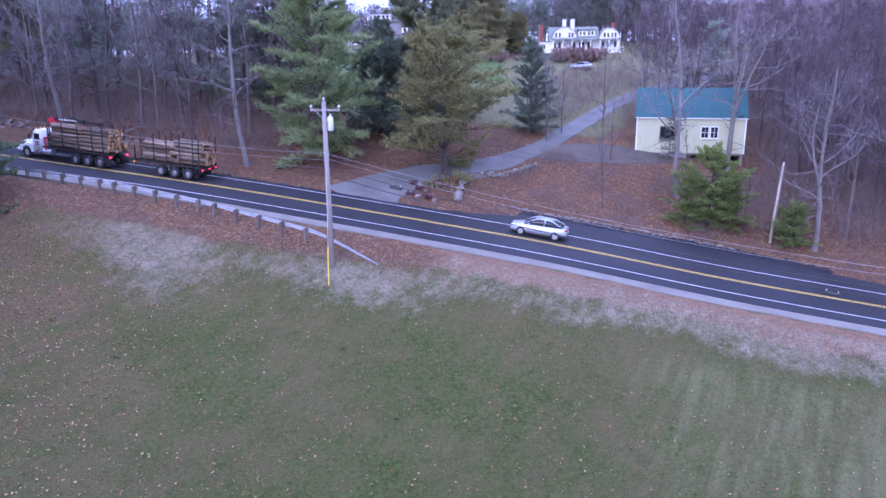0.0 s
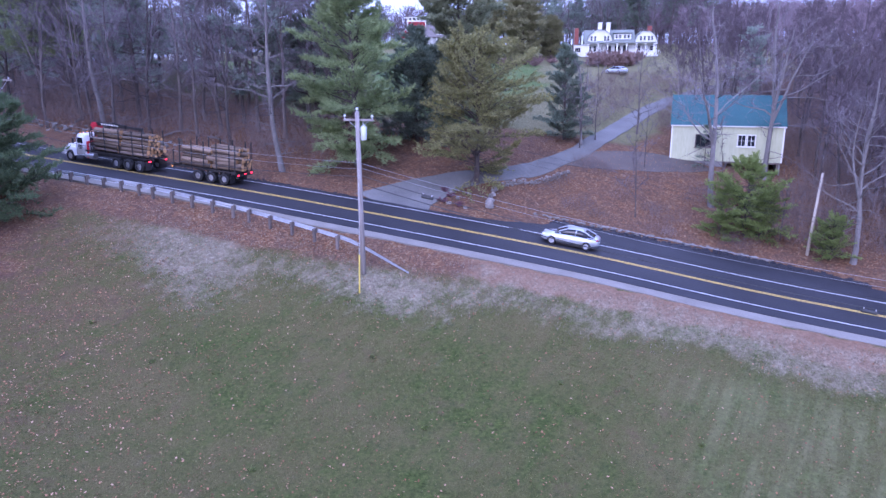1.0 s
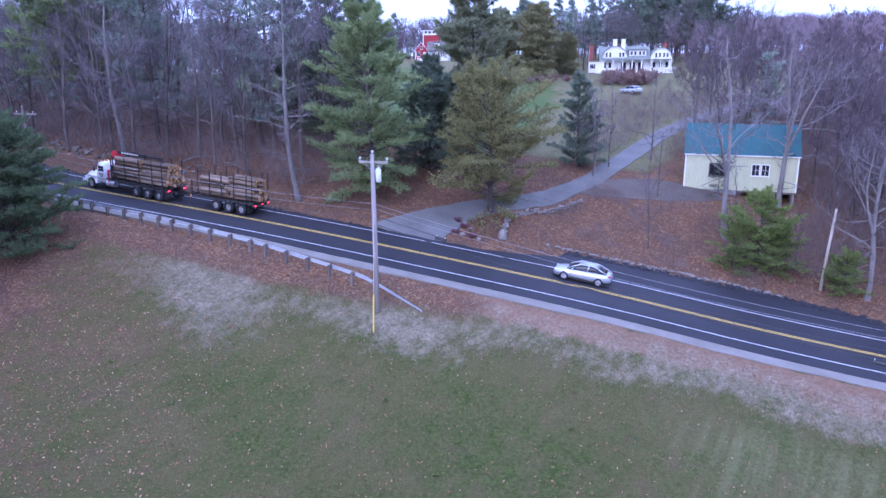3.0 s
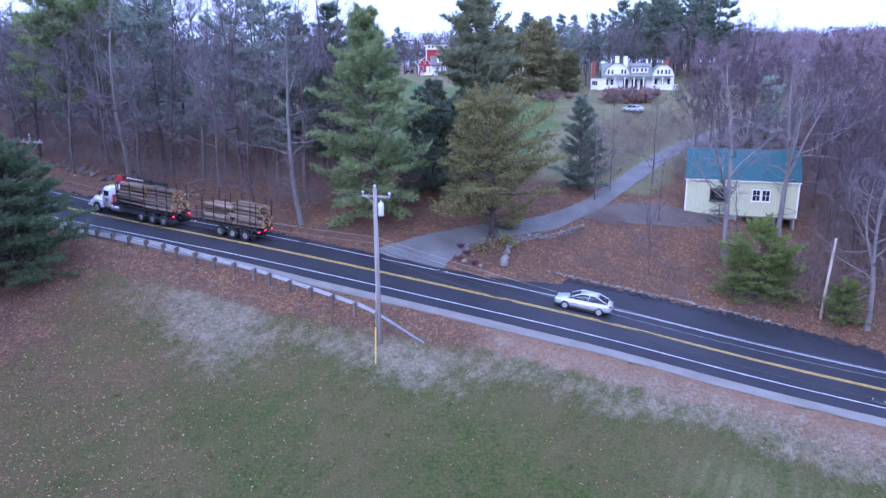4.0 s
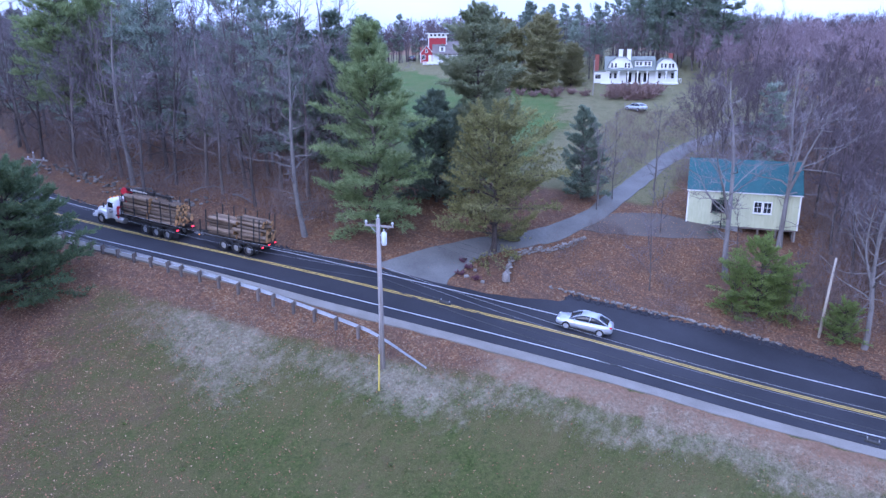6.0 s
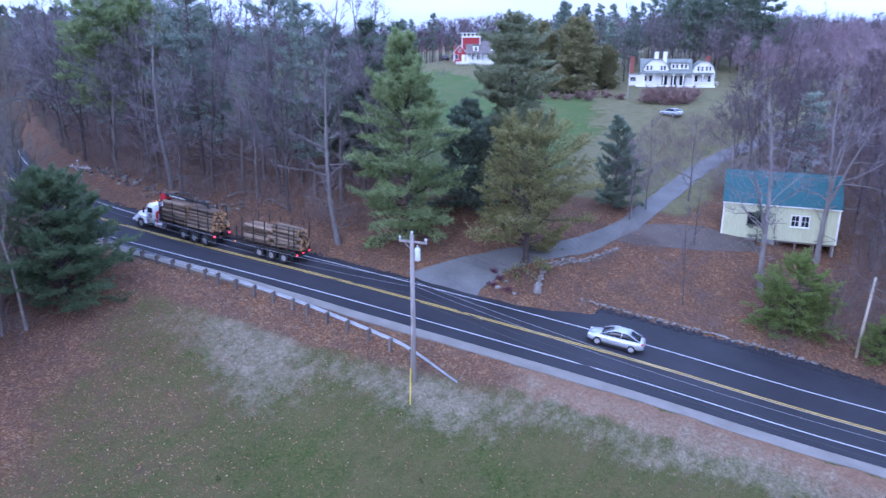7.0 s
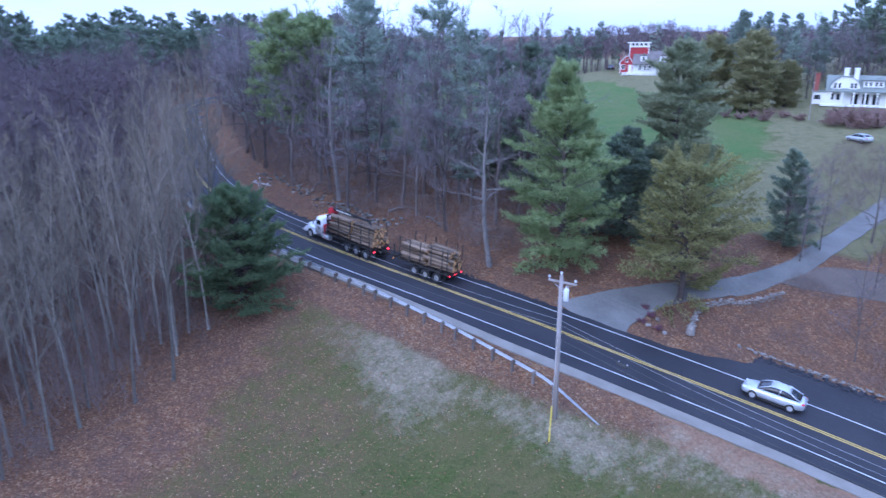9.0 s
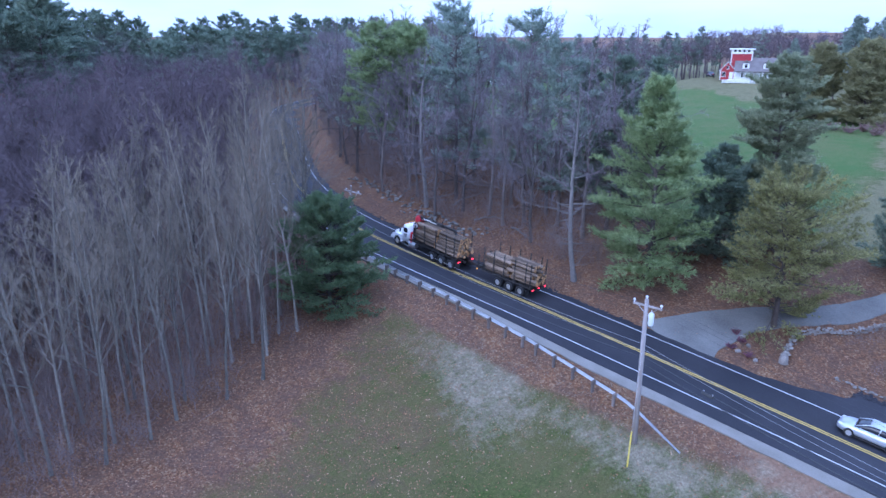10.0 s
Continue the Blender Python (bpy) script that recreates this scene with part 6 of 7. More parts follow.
def far_house_red():
    h = thing("red_house", "barn-red and white house with a square lookout tower", "house", pose(-25.3, 187.0, 15.5, 0, 0, 6) @ Matrix.Diagonal((0.88, 0.88, 0.86, 1)))
    gable_walls(3.4, 14.6, 0, 7.6, 0, 2.6, 6.0, HOUSE_WHITE, h)
    gable_roof("roof", 3.4, 14.6, 0, 7.6, 2.6, 6.0, 0.35, 0.12, SHINGLE, h)
    for x in (6.0, 11.2):
        d = piece("dormer", boxes(((x, 1.6, 3.9), (1.7, 2.0, 1.7))), HOUSE_WHITE, h)
        s = Soup()
        s.add([(x - 1.0, 0.5, 4.7), (x + 1.0, 0.5, 4.7), (x, 0.5, 5.6), (x - 1.0, 3.0, 4.7), (x + 1.0, 3.0, 4.7), (x, 3.0, 5.6)], [(0, 1, 2), (5, 4, 3), (0, 2, 5, 3), (1, 4, 5, 2), (0, 3, 4, 1)])
        piece("dormer_roof", s, SHINGLE, d)
        windowed(h, x, 0.57, 3.95, 0.75, 1.1, HOUSE_WHITE, (2, 2))
    piece("tower", boxes(((4.6, 5.2, 5.2), (5.4, 4.6, 4.4))), RED_SIDING, h, "barn-red square tower")
    piece("tower_trim", boxes(((4.6, 5.2, 7.4), (5.7, 4.9, 0.5)), ((2.0, 2.95, 5.5), (0.25, 0.2, 3.6)), ((7.2, 2.95, 5.5), (0.25, 0.2, 3.6))), HOUSE_WHITE, h)
    piece("tower_roof", boxes(((4.6, 5.2, 8.4), (6.6, 5.8, 0.22))), HOUSE_WHITE, h)
    piece("lookout", boxes(((4.6, 5.2, 7.95), (5.4, 4.6, 0.9))), HOUSE_WHITE, h)
    for x in (2.8, 3.9, 5.1, 6.3):
        windowed(h, x, 2.86, 7.95, 0.7, 0.75, HOUSE_WHITE, (1, 1))
    for y in (3.8, 5.2, 6.6):
        piece("side_pane", boxes(((7.33, y, 7.95), (0.04, 0.7, 0.7))), GLASS, h)
    gable_walls(-0.4, 3.2, 2.0, 7.0, 0, 2.9, 4.6, RED_SIDING, h, "wing_wall")
    s = Soup()
    for a, b in ((-0.75, 1.4), (3.55, 1.4)):
        v = [(a, 1.2, 2.6), (a, 7.2, 2.6), (b, 7.2, 5.0), (b, 1.2, 5.0)]
        v += [(x, y, z + 0.14) for x, y, z in v]
        s.add(v, [(0, 1, 2, 3), (7, 6, 5, 4), (0, 4, 5, 1), (1, 5, 6, 2), (2, 6, 7, 3), (3, 7, 4, 0)])
    piece("wing_roof", s, SHINGLE, h)
    s = Soup()
    s.add([(-0.4, 1.4, 0), (3.2, 1.4, 0), (3.2, 1.4, 2.7), (1.4, 1.4, 4.75), (-0.4, 1.4, 2.7), (-0.4, 2.0, 0), (3.2, 2.0, 0), (3.2, 2.0, 2.7), (1.4, 2.0, 4.75), (-0.4, 2.0, 2.7)], [(0, 1, 2, 3, 4), (9, 8, 7, 6, 5), (0, 5, 6, 1), (1, 6, 7, 2), (2, 7, 8, 3), (3, 8, 9, 4), (4, 9, 5, 0)])
    piece("wing_front", s, RED_SIDING, h)
    for a, b in (((-0.75, 1.3, 2.5), (1.4, 1.3, 4.95)), ((3.55, 1.3, 2.5), (1.4, 1.3, 4.95))):
        sp = Soup()
        sp.beam(a, b, 0.2, 0.12)
        piece("bargeboard", sp, HOUSE_WHITE, h)
    for x in (-0.35, 3.15):
        piece("corner_board", boxes(((x, 1.36, 1.35), (0.22, 0.1, 2.7))), HOUSE_WHITE, h)
    windowed(h, 0.5, 1.36, 1.6, 1.0, 1.3, HOUSE_WHITE, (2, 2))
    windowed(h, 1.4, 1.36, 3.45, 0.6, 0.8, HOUSE_WHITE, (1, 1))
    piece("door", boxes(((2.4, 1.36, 1.2), (0.95, 0.08, 2.1))), HOUSE_WHITE, h)
    for x in (5.0, 6.4, 7.6, 11.0, 12.6):
        windowed(h, x, -0.03, 1.5, 0.8, 1.3, HOUSE_WHITE, (2, 2))
    piece("porch_roof", boxes(((7.6, -1.1, 2.62), (9.0, 2.5, 0.2))), SHINGLE, h)
    piece("porch_floor", boxes(((7.0, -1.6, 0.1), (11.0, 3.6, 0.4))), HOUSE_WHITE, h)
    for k in range(7):
        piece("column", boxes(((3.5 + k * 1.35, -2.2, 1.4), (0.2, 0.2, 2.4))), HOUSE_WHITE, h)
    fence = thing("fence", "low white board fence before the red house", "fence", pose(-24.4, 182.6, 15.1, 0, 0, 6) @ Matrix.Diagonal((0.9, 0.9, 0.8, 1)))
    for k in range(9):
        piece("post", boxes(((k * 1.3, 0, 0.5), (0.12, 0.12, 1.1))), HOUSE_WHITE, fence)
    for z in (0.3, 0.62, 0.92):
        piece("board", boxes(((5.2, -0.06, z), (10.5, 0.04, 0.22))), HOUSE_WHITE, fence)


def far_house_plain():
    h = thing("white_house", "white clapboard house half hidden behind woods", "house", pose(-86.0, 186, 11.9, 0, 0, 30))
    gable_walls(0, 9, 0, 6, 0, 2.5, 4.8, HOUSE_WHITE, h)
    gable_roof("roof", 0, 9, 0, 6, 2.5, 4.8, 0.3, 0.12, GREY_SHINGLE, h)
    for x in (1.3, 3.3, 5.7, 7.7):
        windowed(h, x, -0.03, 1.6, 0.8, 1.3, HOUSE_WHITE, (1, 2))


far_house_white()
far_house_red()
far_house_plain()
flag = thing("flagpole", "slim weathered pole standing in dry grass", "pole", pose(13.0, 132.0, on_ground(13.0, 132.0)))
sp = Soup()
sp.add(*tube([(0, 0, -0.2), (0, 0, 3), (0, 0, 6)], (0.08, 0.07, 0.05), 8, True))
piece("shaft", sp, POLE_WOOD, flag)
sp = Soup()
sp.box((0.16, 0.16, 0.16), pose(0, 0, 6.05))
piece("finial", bevelled(sp, HOUSE_WHITE, "finial", 0.05), HOUSE_WHITE, flag)

# ---- poles and wires ----
def utility_pole(x, y, top, arm_turn, label, tank=False, arm=True, slim=1.0, wood=None):
    low = on_ground(x, y)
    p = thing("utility_pole", label, "utility pole", pose(x, y, low))
    h = top - low
    s = Soup()
    s.add(*tube([(0, 0, -0.4), (0, 0, h * 0.5), (0, 0, h)], (0.19 * slim, 0.165 * slim, 0.13 * slim), 14, True))
    piece("shaft", s, wood or POLE_WOOD, p, sleek=True)
    if arm:
        m = pose(0, 0, 0, 0, 0, arm_turn)
        s = Soup()
        s.box((2.1 if slim > 0.8 else 2.7, 0.11, 0.13), m @ pose(0, 0.17, h - 0.55))
        piece("crossarm", s, POLE_WOOD, p)
        s = Soup()
        for e in (-0.75, 0.75):
            a, b = m @ Vector((e, 0.2, h - 0.58)), m @ Vector((0, 0.18, h - 1.25))
            s.beam(a, b, 0.035, 0.02)
        piece("brace", s, GALVANISED, p)
        for e, z in ((-0.98, h - 0.48), (0.98, h - 0.48), (0.0, h)):
            s = Soup()
            s.add(*tube(np.array([(0, 0, 0), (0, 0, 0.08), (0, 0, 0.12), (0, 0, 0.2), (0, 0, 0.26)]) * slim, np.array((0.03, 0.03, 0.085, 0.085, 0.05)) * slim, 10, True))
            piece("insulator", s, PORCELAIN, p).location = m @ Vector((e, 0.17 if e else 0, z))
    if tank:
        s = Soup()
        s.add(*tube([(0, 0, 0), (0, 0, 0.06), (0, 0, 0.84), (0, 0, 0.92)], (0.16, 0.19, 0.19, 0.10), 16, True))
        piece("transformer", s, TANK_GREY, p, "pale grey transformer can", True).location = (0.37, 0.05, h - 1.85)
        s = Soup()
        s.add(*tube([(0.37, 0.05, h - 0.95), (0.37, 0.05, h - 0.74)], (0.05, 0.03), 8, True))
        piece("bushing", s, PORCELAIN, p)
        for z in (h - 1.15, h - 1.65):
            s = Soup()
            s.beam((0.1, 0, z), (0.3, 0.03, z), 0.06, 0.06)
            piece("bracket", s, GALVANISED, p)
    return p


P1, P2, P3 = (-9.1, 46.25), (-41.0, 57.0), (31.0, 35.0)
pole = utility_pole(*P1, 9.35, -18 + 4, "weathered wooden utility pole with a transformer by the guard rail", True)
guy_low, guy_top = Vector((0.12, -2.1, on_ground(-8.98, 44.15) - on_ground(*P1))), Vector((0.0, -0.16, 7.2))
s = Soup()
s.beam(guy_low, guy_top, 0.016, 0.016)
piece("guy_wire", s, GALVANISED, pole)
s = Soup()
s.add(*tube([guy_low + Vector((0, -0.03, 0)), guy_low + (guy_top - guy_low) * 0.31 + Vector((0, -0.03, 0))], (0.05, 0.05), 8, True))
piece("guy_guard", s, YELLOW_PLASTIC, pole, "yellow plastic guy-wire guard")
utility_pole(*P2, 11.75, -18, "dark wooden utility pole with a pale crossarm", slim=0.6, wood=POST_WOOD)
utility_pole(*P3, 3.0, -18, "weathered wooden utility pole beyond the field's band")
stub = thing("old_pole", "bleached bare pole leaning on the leafy bank", "pole", pose(25.7, 59.2, on_ground(25.7, 59.2)))
s = Soup()
s.add(*tube([(0, 0, -0.4), (0.45, 0.55, 3.2), (0.95, 1.15, 6.7)], (0.13, 0.115, 0.09), 12, True))
piece("shaft", s, PALE_POLE, stub, sleek=True)


def cable(a, b, sag, radius, material, label, dip=0.0):
    a, b = Vector(a), Vector(b)
    pts = []
    for k in range(33):
        t = k / 32
        p = a.lerp(b, t)
        pts.append((p.x, p.y, p.z - sag * 4 * t * (1 - t)))
    s = Soup()
    s.add(*tube(pts, [radius] * 33, 5))
    return tagged(new("cable", s.mesh("cable", material, True)), label, "cable")


bright, dark = "bright overhead cable between utility poles", "black overhead cable between utility poles"
cable((-9.1, 46.4, 6.0), (31, 35.1, 0.2), 0.9, 0.011, CABLE_BRIGHT, bright)
cable((-9.1, 46.3, 5.7), (31, 35.0, -0.1), 1.0, 0.009, CABLE_BRIGHT, bright)
cable((-9.1, 46.3, 5.2), (31, 35.0, -0.9), 1.0, 0.022, CABLE_BLACK, dark)
splice = cable((-9.1, 46.4, 4.6), (31, 35.1, -1.6), 0.9, 0.03, CABLE_BLACK, "black overhead cable with a splice case")
cable((-9.1, 46.4, 6.0), (-41, 57.1, 8.6), 0.55, 0.011, CABLE_BRIGHT, bright)
cable((-9.1, 46.3, 5.6), (-41, 57.0, 8.1), 0.6, 0.008, CABLE_BRIGHT, bright)
cable((-9.1, 46.3, 5.1), (-41, 57.0, 7.3), 0.7, 0.018, CABLE_BLACK, dark)
for e, z in ((-0.98, 9.05), (0.98, 9.05), (0.0, 9.6)):
    for q, zz in ((P2, 11.4), (P3, 2.7)):
        cable((P1[0] + 0.96 * e, P1[1] - 0.28 * e, z), (q[0] + 0.96 * e, q[1] - 0.28 * e, zz + (0.5 if e == 0 else 0)), 0.9, 0.006, CABLE_BLACK, "thin overhead wire between utility poles")
for t, high, low in ((0.73, 4.6, -1.6), (0.115, 5.2, -0.9)):
    mid = Vector((-9.1, 46.35, high)).lerp(Vector((31, 35.05, low)), t) - Vector((0, 0, 0.95 * 4 * t * (1 - t)))
    case = thing("splice_case", "black splice case hanging on an overhead cable", "splice case", Matrix.Translation(mid) @ pose(0, 0, -0.14, 0, 9, -15.7))
    s = Soup()
    s.add(*tube([(-0.42, 0, 0), (-0.36, 0, 0), (0.36, 0, 0), (0.42, 0, 0)], (0.06, 0.11, 0.11, 0.06), 12, True))
    piece("case", s, CABLE_BLACK, case)
    for e in (-0.3, 0.3):
        piece("clamp", boxes(((e, 0, 0.13), (0.05, 0.05, 0.14))), STEEL, case)

# ---- guard rail ----
def guard_rail():
    way = np.array([(-47.5, 63.6), (-44, 61.7), (-40.5, 60.0), (-35.3, 57.9), (-27.7, 55.1), (-20, 52.5), (-12.85, 49.75), (-9.7, 48.5), (-5.9, 46.35)], float)
    seg = np.concatenate([[0], np.cumsum(np.linalg.norm(np.diff(way, axis=0), axis=1))])
    t = np.arange(0, seg[-1], 0.5)
    px, py = np.interp(t, seg, way[:, 0]), np.interp(t, seg, way[:, 1])
    for _ in range(4):
        px[1:-1], py[1:-1] = (px[:-2] + 2 * px[1:-1] + px[2:]) / 4, (py[:-2] + 2 * py[1:-1] + py[2:]) / 4
    pz = ground_height(px, py)
    for _ in range(8):
        pz[1:-1] = (pz[:-2] + 2 * pz[1:-1] + pz[2:]) / 4
    lift = np.where(t > seg[-1] - 5.5, np.maximum(0.02, 0.56 * (seg[-1] - t) / 5.5), 0.56)
    gx, gy = np.gradient(px), np.gradient(py)
    ln = np.hypot(gx, gy)
    nx, ny = -gy / ln, gx / ln
    prof = [(0.0, 0.31), (-0.02, 0.30), (-0.075, 0.255), (-0.075, 0.215), (-0.005, 0.17), (-0.005, 0.14), (-0.075, 0.095), (-0.075, 0.055), (-0.02, 0.01), (0.0, 0.0)]
    prof = prof + [(a + 0.006, b) for a, b in reversed(prof)]
    k = len(prof)
    v = [(px[i] + nx[i] * -a, py[i] + ny[i] * -a, pz[i] + lift[i] + b * (0.35 + 0.65 * lift[i] / 0.56)) for i in range(len(t)) for a, b in prof]
    f = [(i * k + q, i * k + (q + 1) % k, (i + 1) * k + (q + 1) % k, (i + 1) * k + q) for i in range(len(t) - 1) for q in range(k)]
    s = Soup()
    s.add(v, f)
    rail = thing("guard_rail", "galvanised steel guard rail on dark wooden posts", "guard rail")
    piece("beam", s, GALVANISED, rail)
    post, block = Soup(), Soup()
    post.box((0.18, 0.2, 1.5), pose(0, 0, 0.1))
    block.box((0.16, 0.18, 0.36), pose(0, 0, 0.70))
    post_me, block_me = post.mesh("post", POST_WOOD), block.mesh("block", POST_WOOD)
    for q in np.arange(1.0, seg[-1] - 4.0, 1.905):
        i = int(q / 0.5)
        for name, me, out in (("post", post_me, -0.30), ("block", block_me, -0.12)):
            o = piece(name, me, None, rail)
            o.location = (px[i] + nx[i] * out, py[i] + ny[i] * out, pz[i])
            o.rotation_euler = (0, 0, math.atan2(gy[i], gx[i]))


guard_rail()

# ---- stones ----
def stone_mesh(seed):
    g = np.random.default_rng(seed)
    bm = bmesh.new()
    bmesh.ops.create_icosphere(bm, subdivisions=1, radius=0.5)
    for v in bm.verts:
        v.co *= g.uniform(0.8, 1.2)
        v.co.x, v.co.y, v.co.z = (math.copysign(min(abs(c), 0.42), c) for c in v.co)
    me = bpy.data.meshes.new("stone")
    bm.to_mesh(me)
    bm.free()
    me.materials.append(STONE)
    return me


DARK_STONE = surface("dark_mossy_fieldstone", [(0.3, (0.0945, 0.0858, 0.075)), (0.7, (0.27, 0.244, 0.206))], size=0.5, fine=6, rough=0.95, spread=0.35, bump=0.02)
STONES = [stone_mesh(k) for k in range(8)]
DARK_STONES = [m.copy() for m in STONES]
for m in DARK_STONES:
    m.materials[0] = DARK_STONE


def stone_wall(label, line, rows, size, seed, wild=0.2, lift=0.0, pack=1.05, flat=0.75, kinds=None):
    g = np.random.default_rng(seed)
    w = thing("stone_wall", label, "stone wall")
    line = np.asarray(line, float)
    seg = np.concatenate([[0], np.cumsum(np.linalg.norm(np.diff(line, axis=0), axis=1))])
    for r in range(rows):
        q = g.uniform(0, size)
        while q < seg[-1]:
            x, y = np.interp(q, seg, line[:, 0]) + g.normal(0, wild), np.interp(q, seg, line[:, 1]) + g.normal(0, wild)
            sz = size * g.uniform(0.65, 1.35)
            o = piece("stone", (kinds or STONES)[g.integers(0, 8)], None, w)
            o.location = (x, y, on_ground(x, y) + lift + size * 0.22 + r * size * 0.62)
            o.scale = (sz * 1.25, sz, sz * flat)
            o.rotation_euler = (g.uniform(-0.3, 0.3), g.uniform(-0.3, 0.3), g.uniform(0, 6.28))
            q += sz * pack


stone_wall("dry fieldstone wall curving along the driveway", [(-0.7, 62.4), (-0.5, 64.6), (0.1, 66.6), (2.0, 68.0), (4.8, 69.4), (7.0, 70.9)], 3, 0.24, 1, 0.12, -0.02, 0.6)
stone_wall("tumbled fieldstone wall along the wooded bank", [(-62, 86), (-54, 81.6), (-46.4, 76.9), (-42.5, 75.4), (-37, 72.9), (-33, 72)], 2, 0.45, 2, 0.55, -0.16, kinds=DARK_STONES)
stone_wall("low stone edging along the paved apron", [(3.2, 62.75), (4.8, 62.4), (9.4, 61.2), (14.1, 60.2), (18.7, 59.2), (22.4, 57.9)], 2, 0.3, 3, 0.12, -0.17, 0.62, 0.6, kinds=DARK_STONES)


def fallen_limb(x, y, turn, length, seed):
    """A dead limb with a few broken side branches, lying on the slope."""
    g = np.random.default_rng(seed)
    c, si = math.cos(radians(turn)), math.sin(radians(turn))
    t = np.linspace(0, 1, 7)
    px, py = x + c * length * t + g.normal(0, 0.12, 7), y + si * length * t + g.normal(0, 0.12, 7)
    line = np.stack([px, py, ground_height(px, py) + 0.12 + 0.35 * np.sin(t * 3.1) * g.uniform(0.1, 1)], 1)
    limb = thing("fallen_limb", "bleached dead limb lying in leaf litter", "branch", Matrix.Translation(line[0]))
    sp = Soup()
    sp.add(*tube(line - line[0], np.linspace(0.13, 0.03, 7), 6, True))
    piece("bough", sp, PALE_BARK, limb)
    for k in range(5):
        p, w = point_on(line - line[0], g.uniform(0.25, 0.95))
        sp = Soup()
        sp.add(*tube(limb_path(g, p, heading(g, w + np.array([0, 0, 0.6]), 0.5), length * g.uniform(0.15, 0.35), 3, 0.0, 0.2), (0.05, 0.035, 0.022, 0.01), 4, True))
        piece("side_branch", sp, PALE_BARK, limb)


for k, (x, y, turn, length) in enumerate(((-45.5, 78.6, 35, 5.0), (-43.4, 76.2, -20, 4.2), (-40.8, 78.2, 60, 4.6), (-36.2, 75.4, 10, 3.6), (-31.0, 74.6, -35, 3.8), (-24.6, 72.6, 20, 3.4), (-49.6, 80.8, 80, 4.0))):
    fallen_limb(x, y, turn, length, 300 + k)


def shrub(x, y, high, material, label, seed, name="shrub"):
    g = np.random.default_rng(seed)
    wood, leaves = Soup(), Soup()
    for k in range(26):
        az = g.uniform(0, 6.28)
        p = limb_path(g, (0, 0, -0.05), heading(g, (math.cos(az) * 0.7, math.sin(az) * 0.7, 0.7), 0.15), high * g.uniform(0.7, 1.2), 3, 0.05, 0.15)
        wood.add(*tube(p, (0.015, 0.011, 0.008, 0.004), 3))
        for j in range(9):
            a, w = point_on(p, g.uniform(0.25, 1))
            leaves.add(*tuft(g, a, heading(g, w, 0.5), high * 0.22, 5, high * 0.03))
    o = thing(name, label, "shrub", pose(x, y, on_ground(x, y)))
    piece("stem", wood, BARK, o)
    piece("foliage", leaves, material, o)


for k, (x, y) in enumerate(((-4.8, 64.2), (-4.9, 62.2), (-3.4, 61.6), (-4.2, 63.2))):
    shrub(x, y, 0.55, HEATHER, "small purple-brown shrub in a leafy bed", 40 + k)
    rock = tagged(new("rock", STONES[k]), "pale rock in a leafy bed beside the driveway", "rock")
    rock.matrix_world = pose(x + 0.6, y - 0.3, on_ground(x + 0.6, y - 0.3) + 0.1, 0, 0, k * 40) @ Matrix.Diagonal((0.6, 0.45, 0.4, 1))
boulder = tagged(new("boulder", STONES[5]), "tall pale boulder ending a stone wall", "boulder")
boulder.matrix_world = pose(-0.75, 62.1, on_ground(-0.75, 62.1) + 0.35, 0, 0, 20) @ Matrix.Diagonal((0.9, 0.8, 1.4, 1))
for k, (x, y) in enumerate(((3.7, 36.9), (-11.4, 29.1), (10.3, 32.6), (-3.6, 33.2), (-19.5, 36.2), (6.8, 25.5), (-24.6, 39.1), (-7.2, 38.4))):
    shrub(x, y, 0.24, BUSH, "small dark-green weed tuft in the field", 90 + k, "weed")
for k in range(12):
    a, b = 16.4 + (k % 4) * 1.9 + 0.7 * (k // 4), 127.8 + (k // 4) * 2.5 + 0.7 * math.sin(k * 2.1)
    shrub(a, b, 2.3, DEAD_SCRUB, "reddish bare scrub below the hilltop house", 60 + k, "scrub")
for k, (a, b) in enumerate(((2.5, 131.5), (4.6, 133), (7.0, 134.5), (9.4, 133.8), (11.6, 131.6), (0.2, 132.6), (-2.4, 131.4), (6.2, 130.6))):
    shrub(a, b, 1.4, DEAD_SCRUB, "reddish bare scrub below the hilltop cedars", 75 + k, "scrub")


# ---- fallen leaves and grass ----
def scatter_mesh(name, label, category, material, x, y, make, seed):
    """Many small blades laid on the ground as one mesh."""
    g = np.random.default_rng(seed)
    z = ground_height(x, y)
    v, f = make(g, x, y, z)
    me = bpy.data.meshes.new(name)
    me.from_pydata(v.tolist(), [], f.tolist())
    me.materials.append(material)
    tagged(new(name, me), label, category, kind="stuff")


def flat_leaves(g, x, y, z):
    n = len(x)
    a, r = g.uniform(0, 6.283, n), g.uniform(0.035, 0.075, n)
    u = np.stack([np.cos(a), np.sin(a), g.normal(0, 0.35, n)], 1) * r[:, None]
    w = np.stack([-np.sin(a), np.cos(a), g.normal(0, 0.35, n)], 1) * (r * g.uniform(0.5, 0.9, n))[:, None]
    c = np.stack([x, y, z + 0.05], 1)
    v = np.stack([c - u, c + w, c + u * 1.1, c - w], 1).reshape(-1, 3)
    return v, np.arange(4 * n).reshape(n, 4)


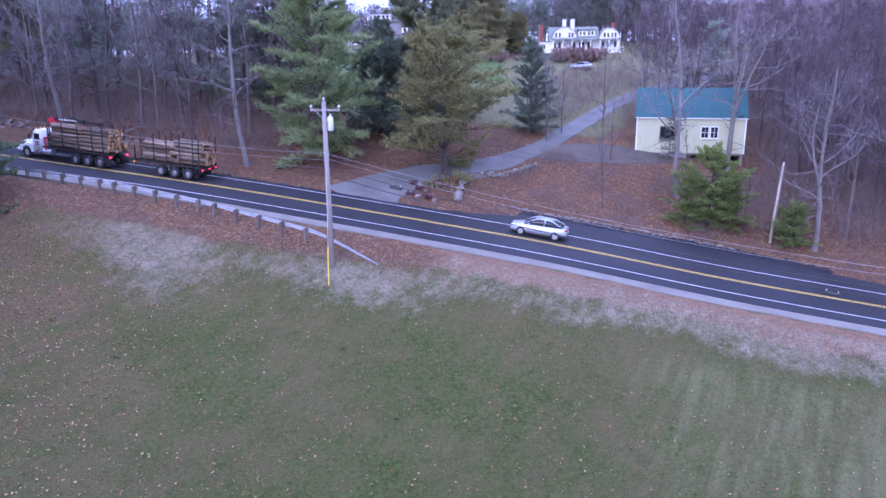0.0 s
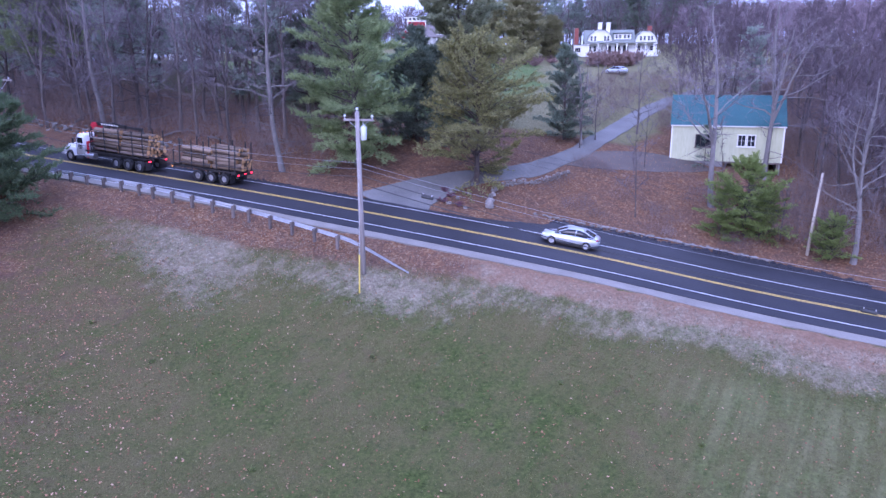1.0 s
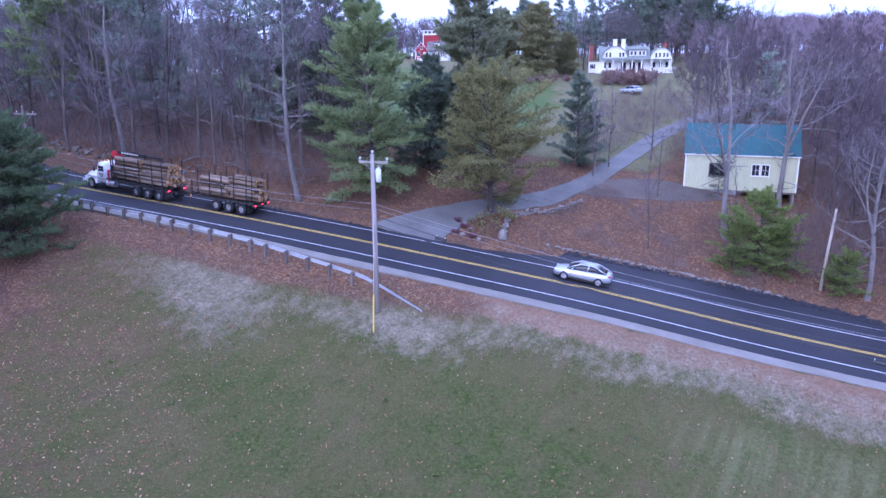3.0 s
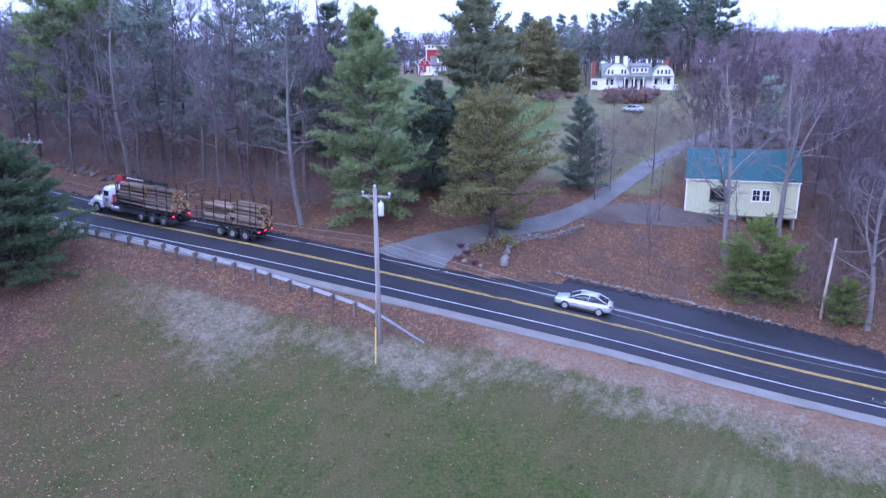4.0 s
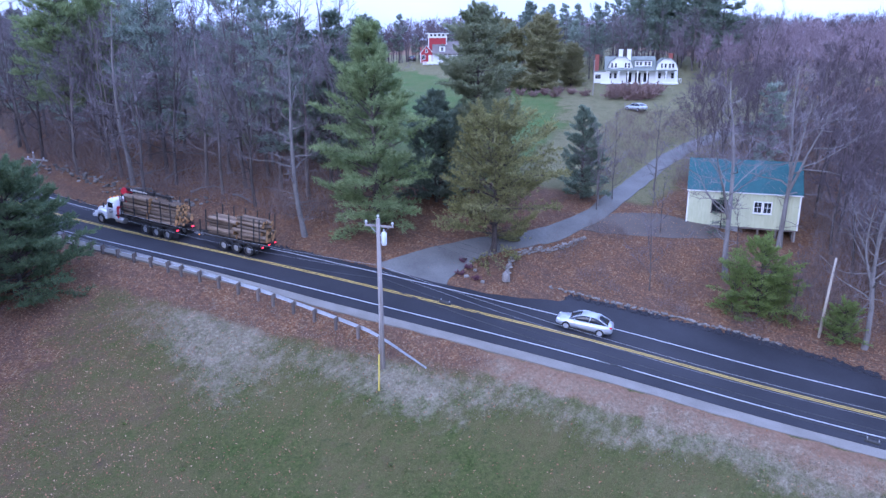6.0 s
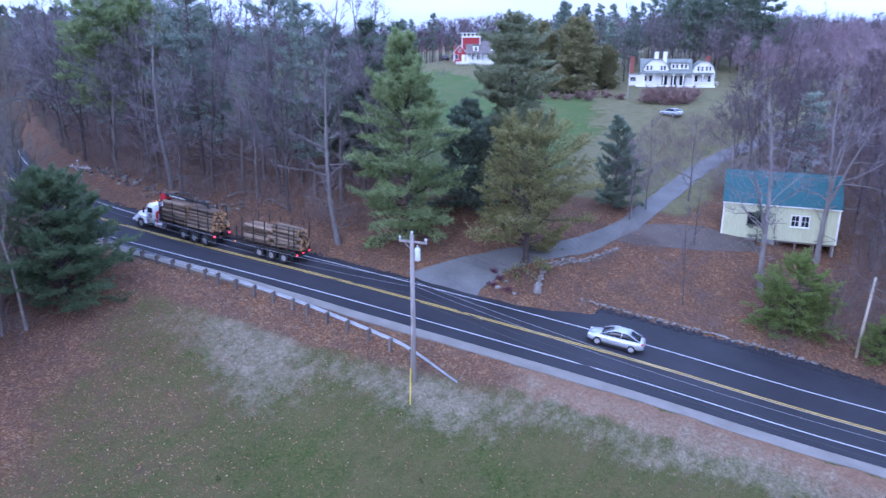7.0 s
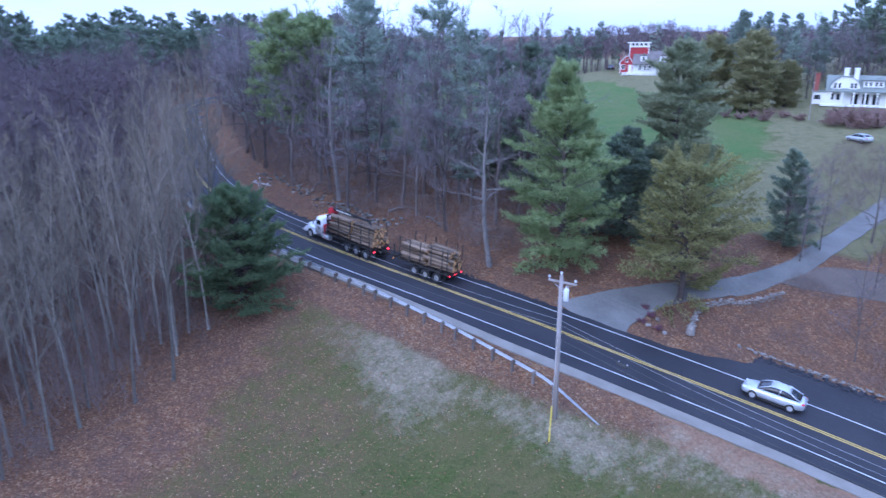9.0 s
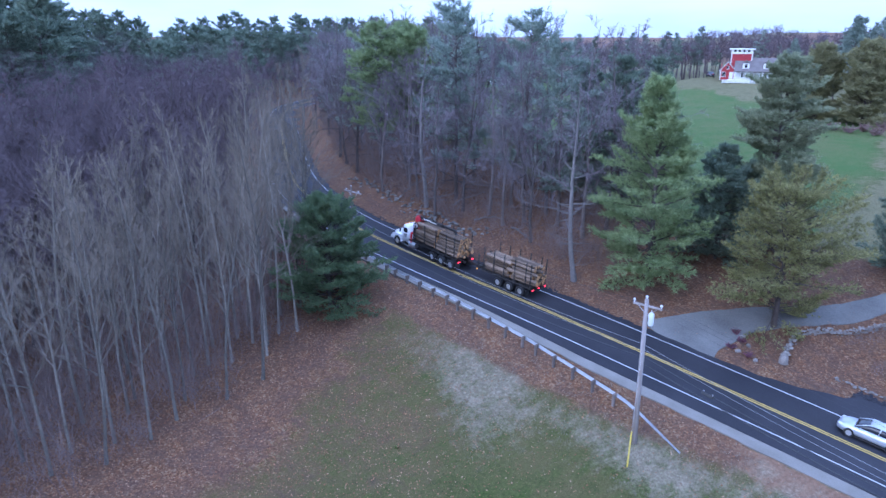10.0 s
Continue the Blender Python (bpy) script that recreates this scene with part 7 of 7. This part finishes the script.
def blades(low, high, spread):
    def make(g, x, y, z):
        n = len(x)
        x, y, z = (np.repeat(q, 5) for q in (x, y, z))
        m = len(x)
        a, h = g.uniform(0, 6.283, m), g.uniform(low, high, m)
        foot = np.stack([x + g.normal(0, spread, m), y + g.normal(0, spread, m), z - 0.02], 1)
        side = np.stack([np.cos(a), np.sin(a), np.zeros(m)], 1) * 0.022
        tip = foot + np.stack([g.normal(0, 0.4, m) * h, g.normal(0, 0.4, m) * h, h], 1)
        v = np.stack([foot - side, foot + side, tip], 1).reshape(-1, 3)
        return v, np.arange(3 * m).reshape(m, 3)
    return make


def island_material(name, stops, rough=0.9):
    m = bpy.data.materials.new(name)
    m.use_nodes = True
    n, l = m.node_tree.nodes, m.node_tree.links
    sh, geo, ramp = n["Principled BSDF"], n.new("ShaderNodeNewGeometry"), n.new("ShaderNodeValToRGB")
    while len(ramp.color_ramp.elements) < len(stops):
        ramp.color_ramp.elements.new(0.5)
    for e, (p, c) in zip(ramp.color_ramp.elements, stops):
        e.position, e.color = p, (*c, 1)
    sh.inputs["Roughness"].default_value, sh.inputs["Specular IOR Level"].default_value = rough, 0.2
    l.new(geo.outputs["Random Per Island"], ramp.inputs["Fac"])
    l.new(ramp.outputs["Color"], sh.inputs["Base Color"])
    return m


def chosen(count, box, weight, seed):
    g = np.random.default_rng(seed)
    x, y = g.uniform(box[0], box[1], count), g.uniform(box[2], box[3], count)
    keep = g.uniform(0, 1, count) < weight(x, y)
    return x[keep], y[keep]


LEAVES = island_material("dry_fallen_leaves", [(0.0, (0.15, 0.072, 0.038)), (0.4, (0.26, 0.122, 0.06)), (0.75, (0.35, 0.185, 0.097)), (1.0, (0.45, 0.3, 0.185))])
GREEN_BLADES = island_material("field_grass_blades", [(0.0, (0.06, 0.07, 0.018)), (0.6, (0.13, 0.14, 0.045)), (1.0, (0.22, 0.20, 0.085))])
DEAD_BLADES = island_material("dead_grass_blades", [(0.0, (0.13, 0.105, 0.072)), (0.6, (0.23, 0.19, 0.137)), (1.0, (0.33, 0.28, 0.205))])


def leaf_weight(x, y):
    s, d = along(x, y)
    c = covers(x, y)[0]
    lit = np.where(d < 0, 0.10 + 0.9 * c[:, 0], 0.8 * (d < 27))
    lit = lit * np.where((d < 0) & (c[:, 0] < 0.5), 1.0, 0.35 + 0.65 * smooth(-0.25, 0.35, bumps(x * 0.9 + 3, y * 0.9) + 0.6 * bumps(x * 2.3, y * 2.1)))
    return lit * ((d < -6.2) | (d > apron_edge(x) + 0.5)) * np.clip(1.3 - (y - 20) / 90, 0.2, 1)


def dead_weight(x, y):
    s, d = along(x, y)
    return covers(x, y)[0][:, 1] ** 1.5 * (d < -6.3)


def green_weight(x, y):
    s, d = along(x, y)
    c = covers(x, y)[0]
    return (1 - c[:, 0]) * (1 - c[:, 1]) * (d < -8) * (0.35 + 0.65 * (np.sin(x * 0.5 + 2 * np.sin(y * 0.3)) > 0.2))


scatter_mesh("fallen_leaves", "dry brown fallen leaves scattered over grass and bank", "leaves", LEAVES, *chosen(170000, (-52, 32, 16, 80), leaf_weight, 1), flat_leaves, 2)
scatter_mesh("dead_grass", "pale dead grass in ragged patches", "grass", DEAD_BLADES, *chosen(36000, (-36, 30, 34, 54), dead_weight, 3), blades(0.05, 0.2, 0.16), 4)
scatter_mesh("field_grass", "short green and straw-coloured field grass", "grass", GREEN_BLADES, *chosen(26000, (-34, 30, 16, 50), green_weight, 5), blades(0.05, 0.13, 0.12), 6)


def crumbs(label, material, x0, x1, count, spread, size, seed):
    """Broken lumps along the apron's outer edge, too many to count."""
    g = np.random.default_rng(seed)
    sp = Soup()
    idx = np.where((LINE[:, 0] > x0) & (LINE[:, 0] < x1))[0]
    for _ in range(count):
        i = g.choice(idx)
        c = LINE[i, :2] + WAY[i] * g.uniform(-0.5, 0.5)
        c = c + ACROSS[i] * (float(apron_edge(c[0])) + abs(g.normal(0, spread)) - 0.15)
        k = size * g.uniform(0.4, 1.3)
        sp.box((k * 1.6, k, k * 0.5), pose(c[0], c[1], max(on_ground(c[0], c[1]), LINE[i, 2] - 0.02) + k * 0.1, g.uniform(-12, 12), g.uniform(-12, 12), g.uniform(0, 360)), 0.7)
    tagged(new("asphalt_crumbs", sp.mesh("asphalt_crumbs", material)), label, "rubble", kind="stuff")


crumbs("broken dark asphalt lumps along the apron's edge", ASPHALT, 2.8, 27, 900, 0.32, 0.26, 31)
crumbs("broken dark asphalt lumps along the road's edge", ASPHALT, -62, -14, 700, 0.18, 0.18, 32)
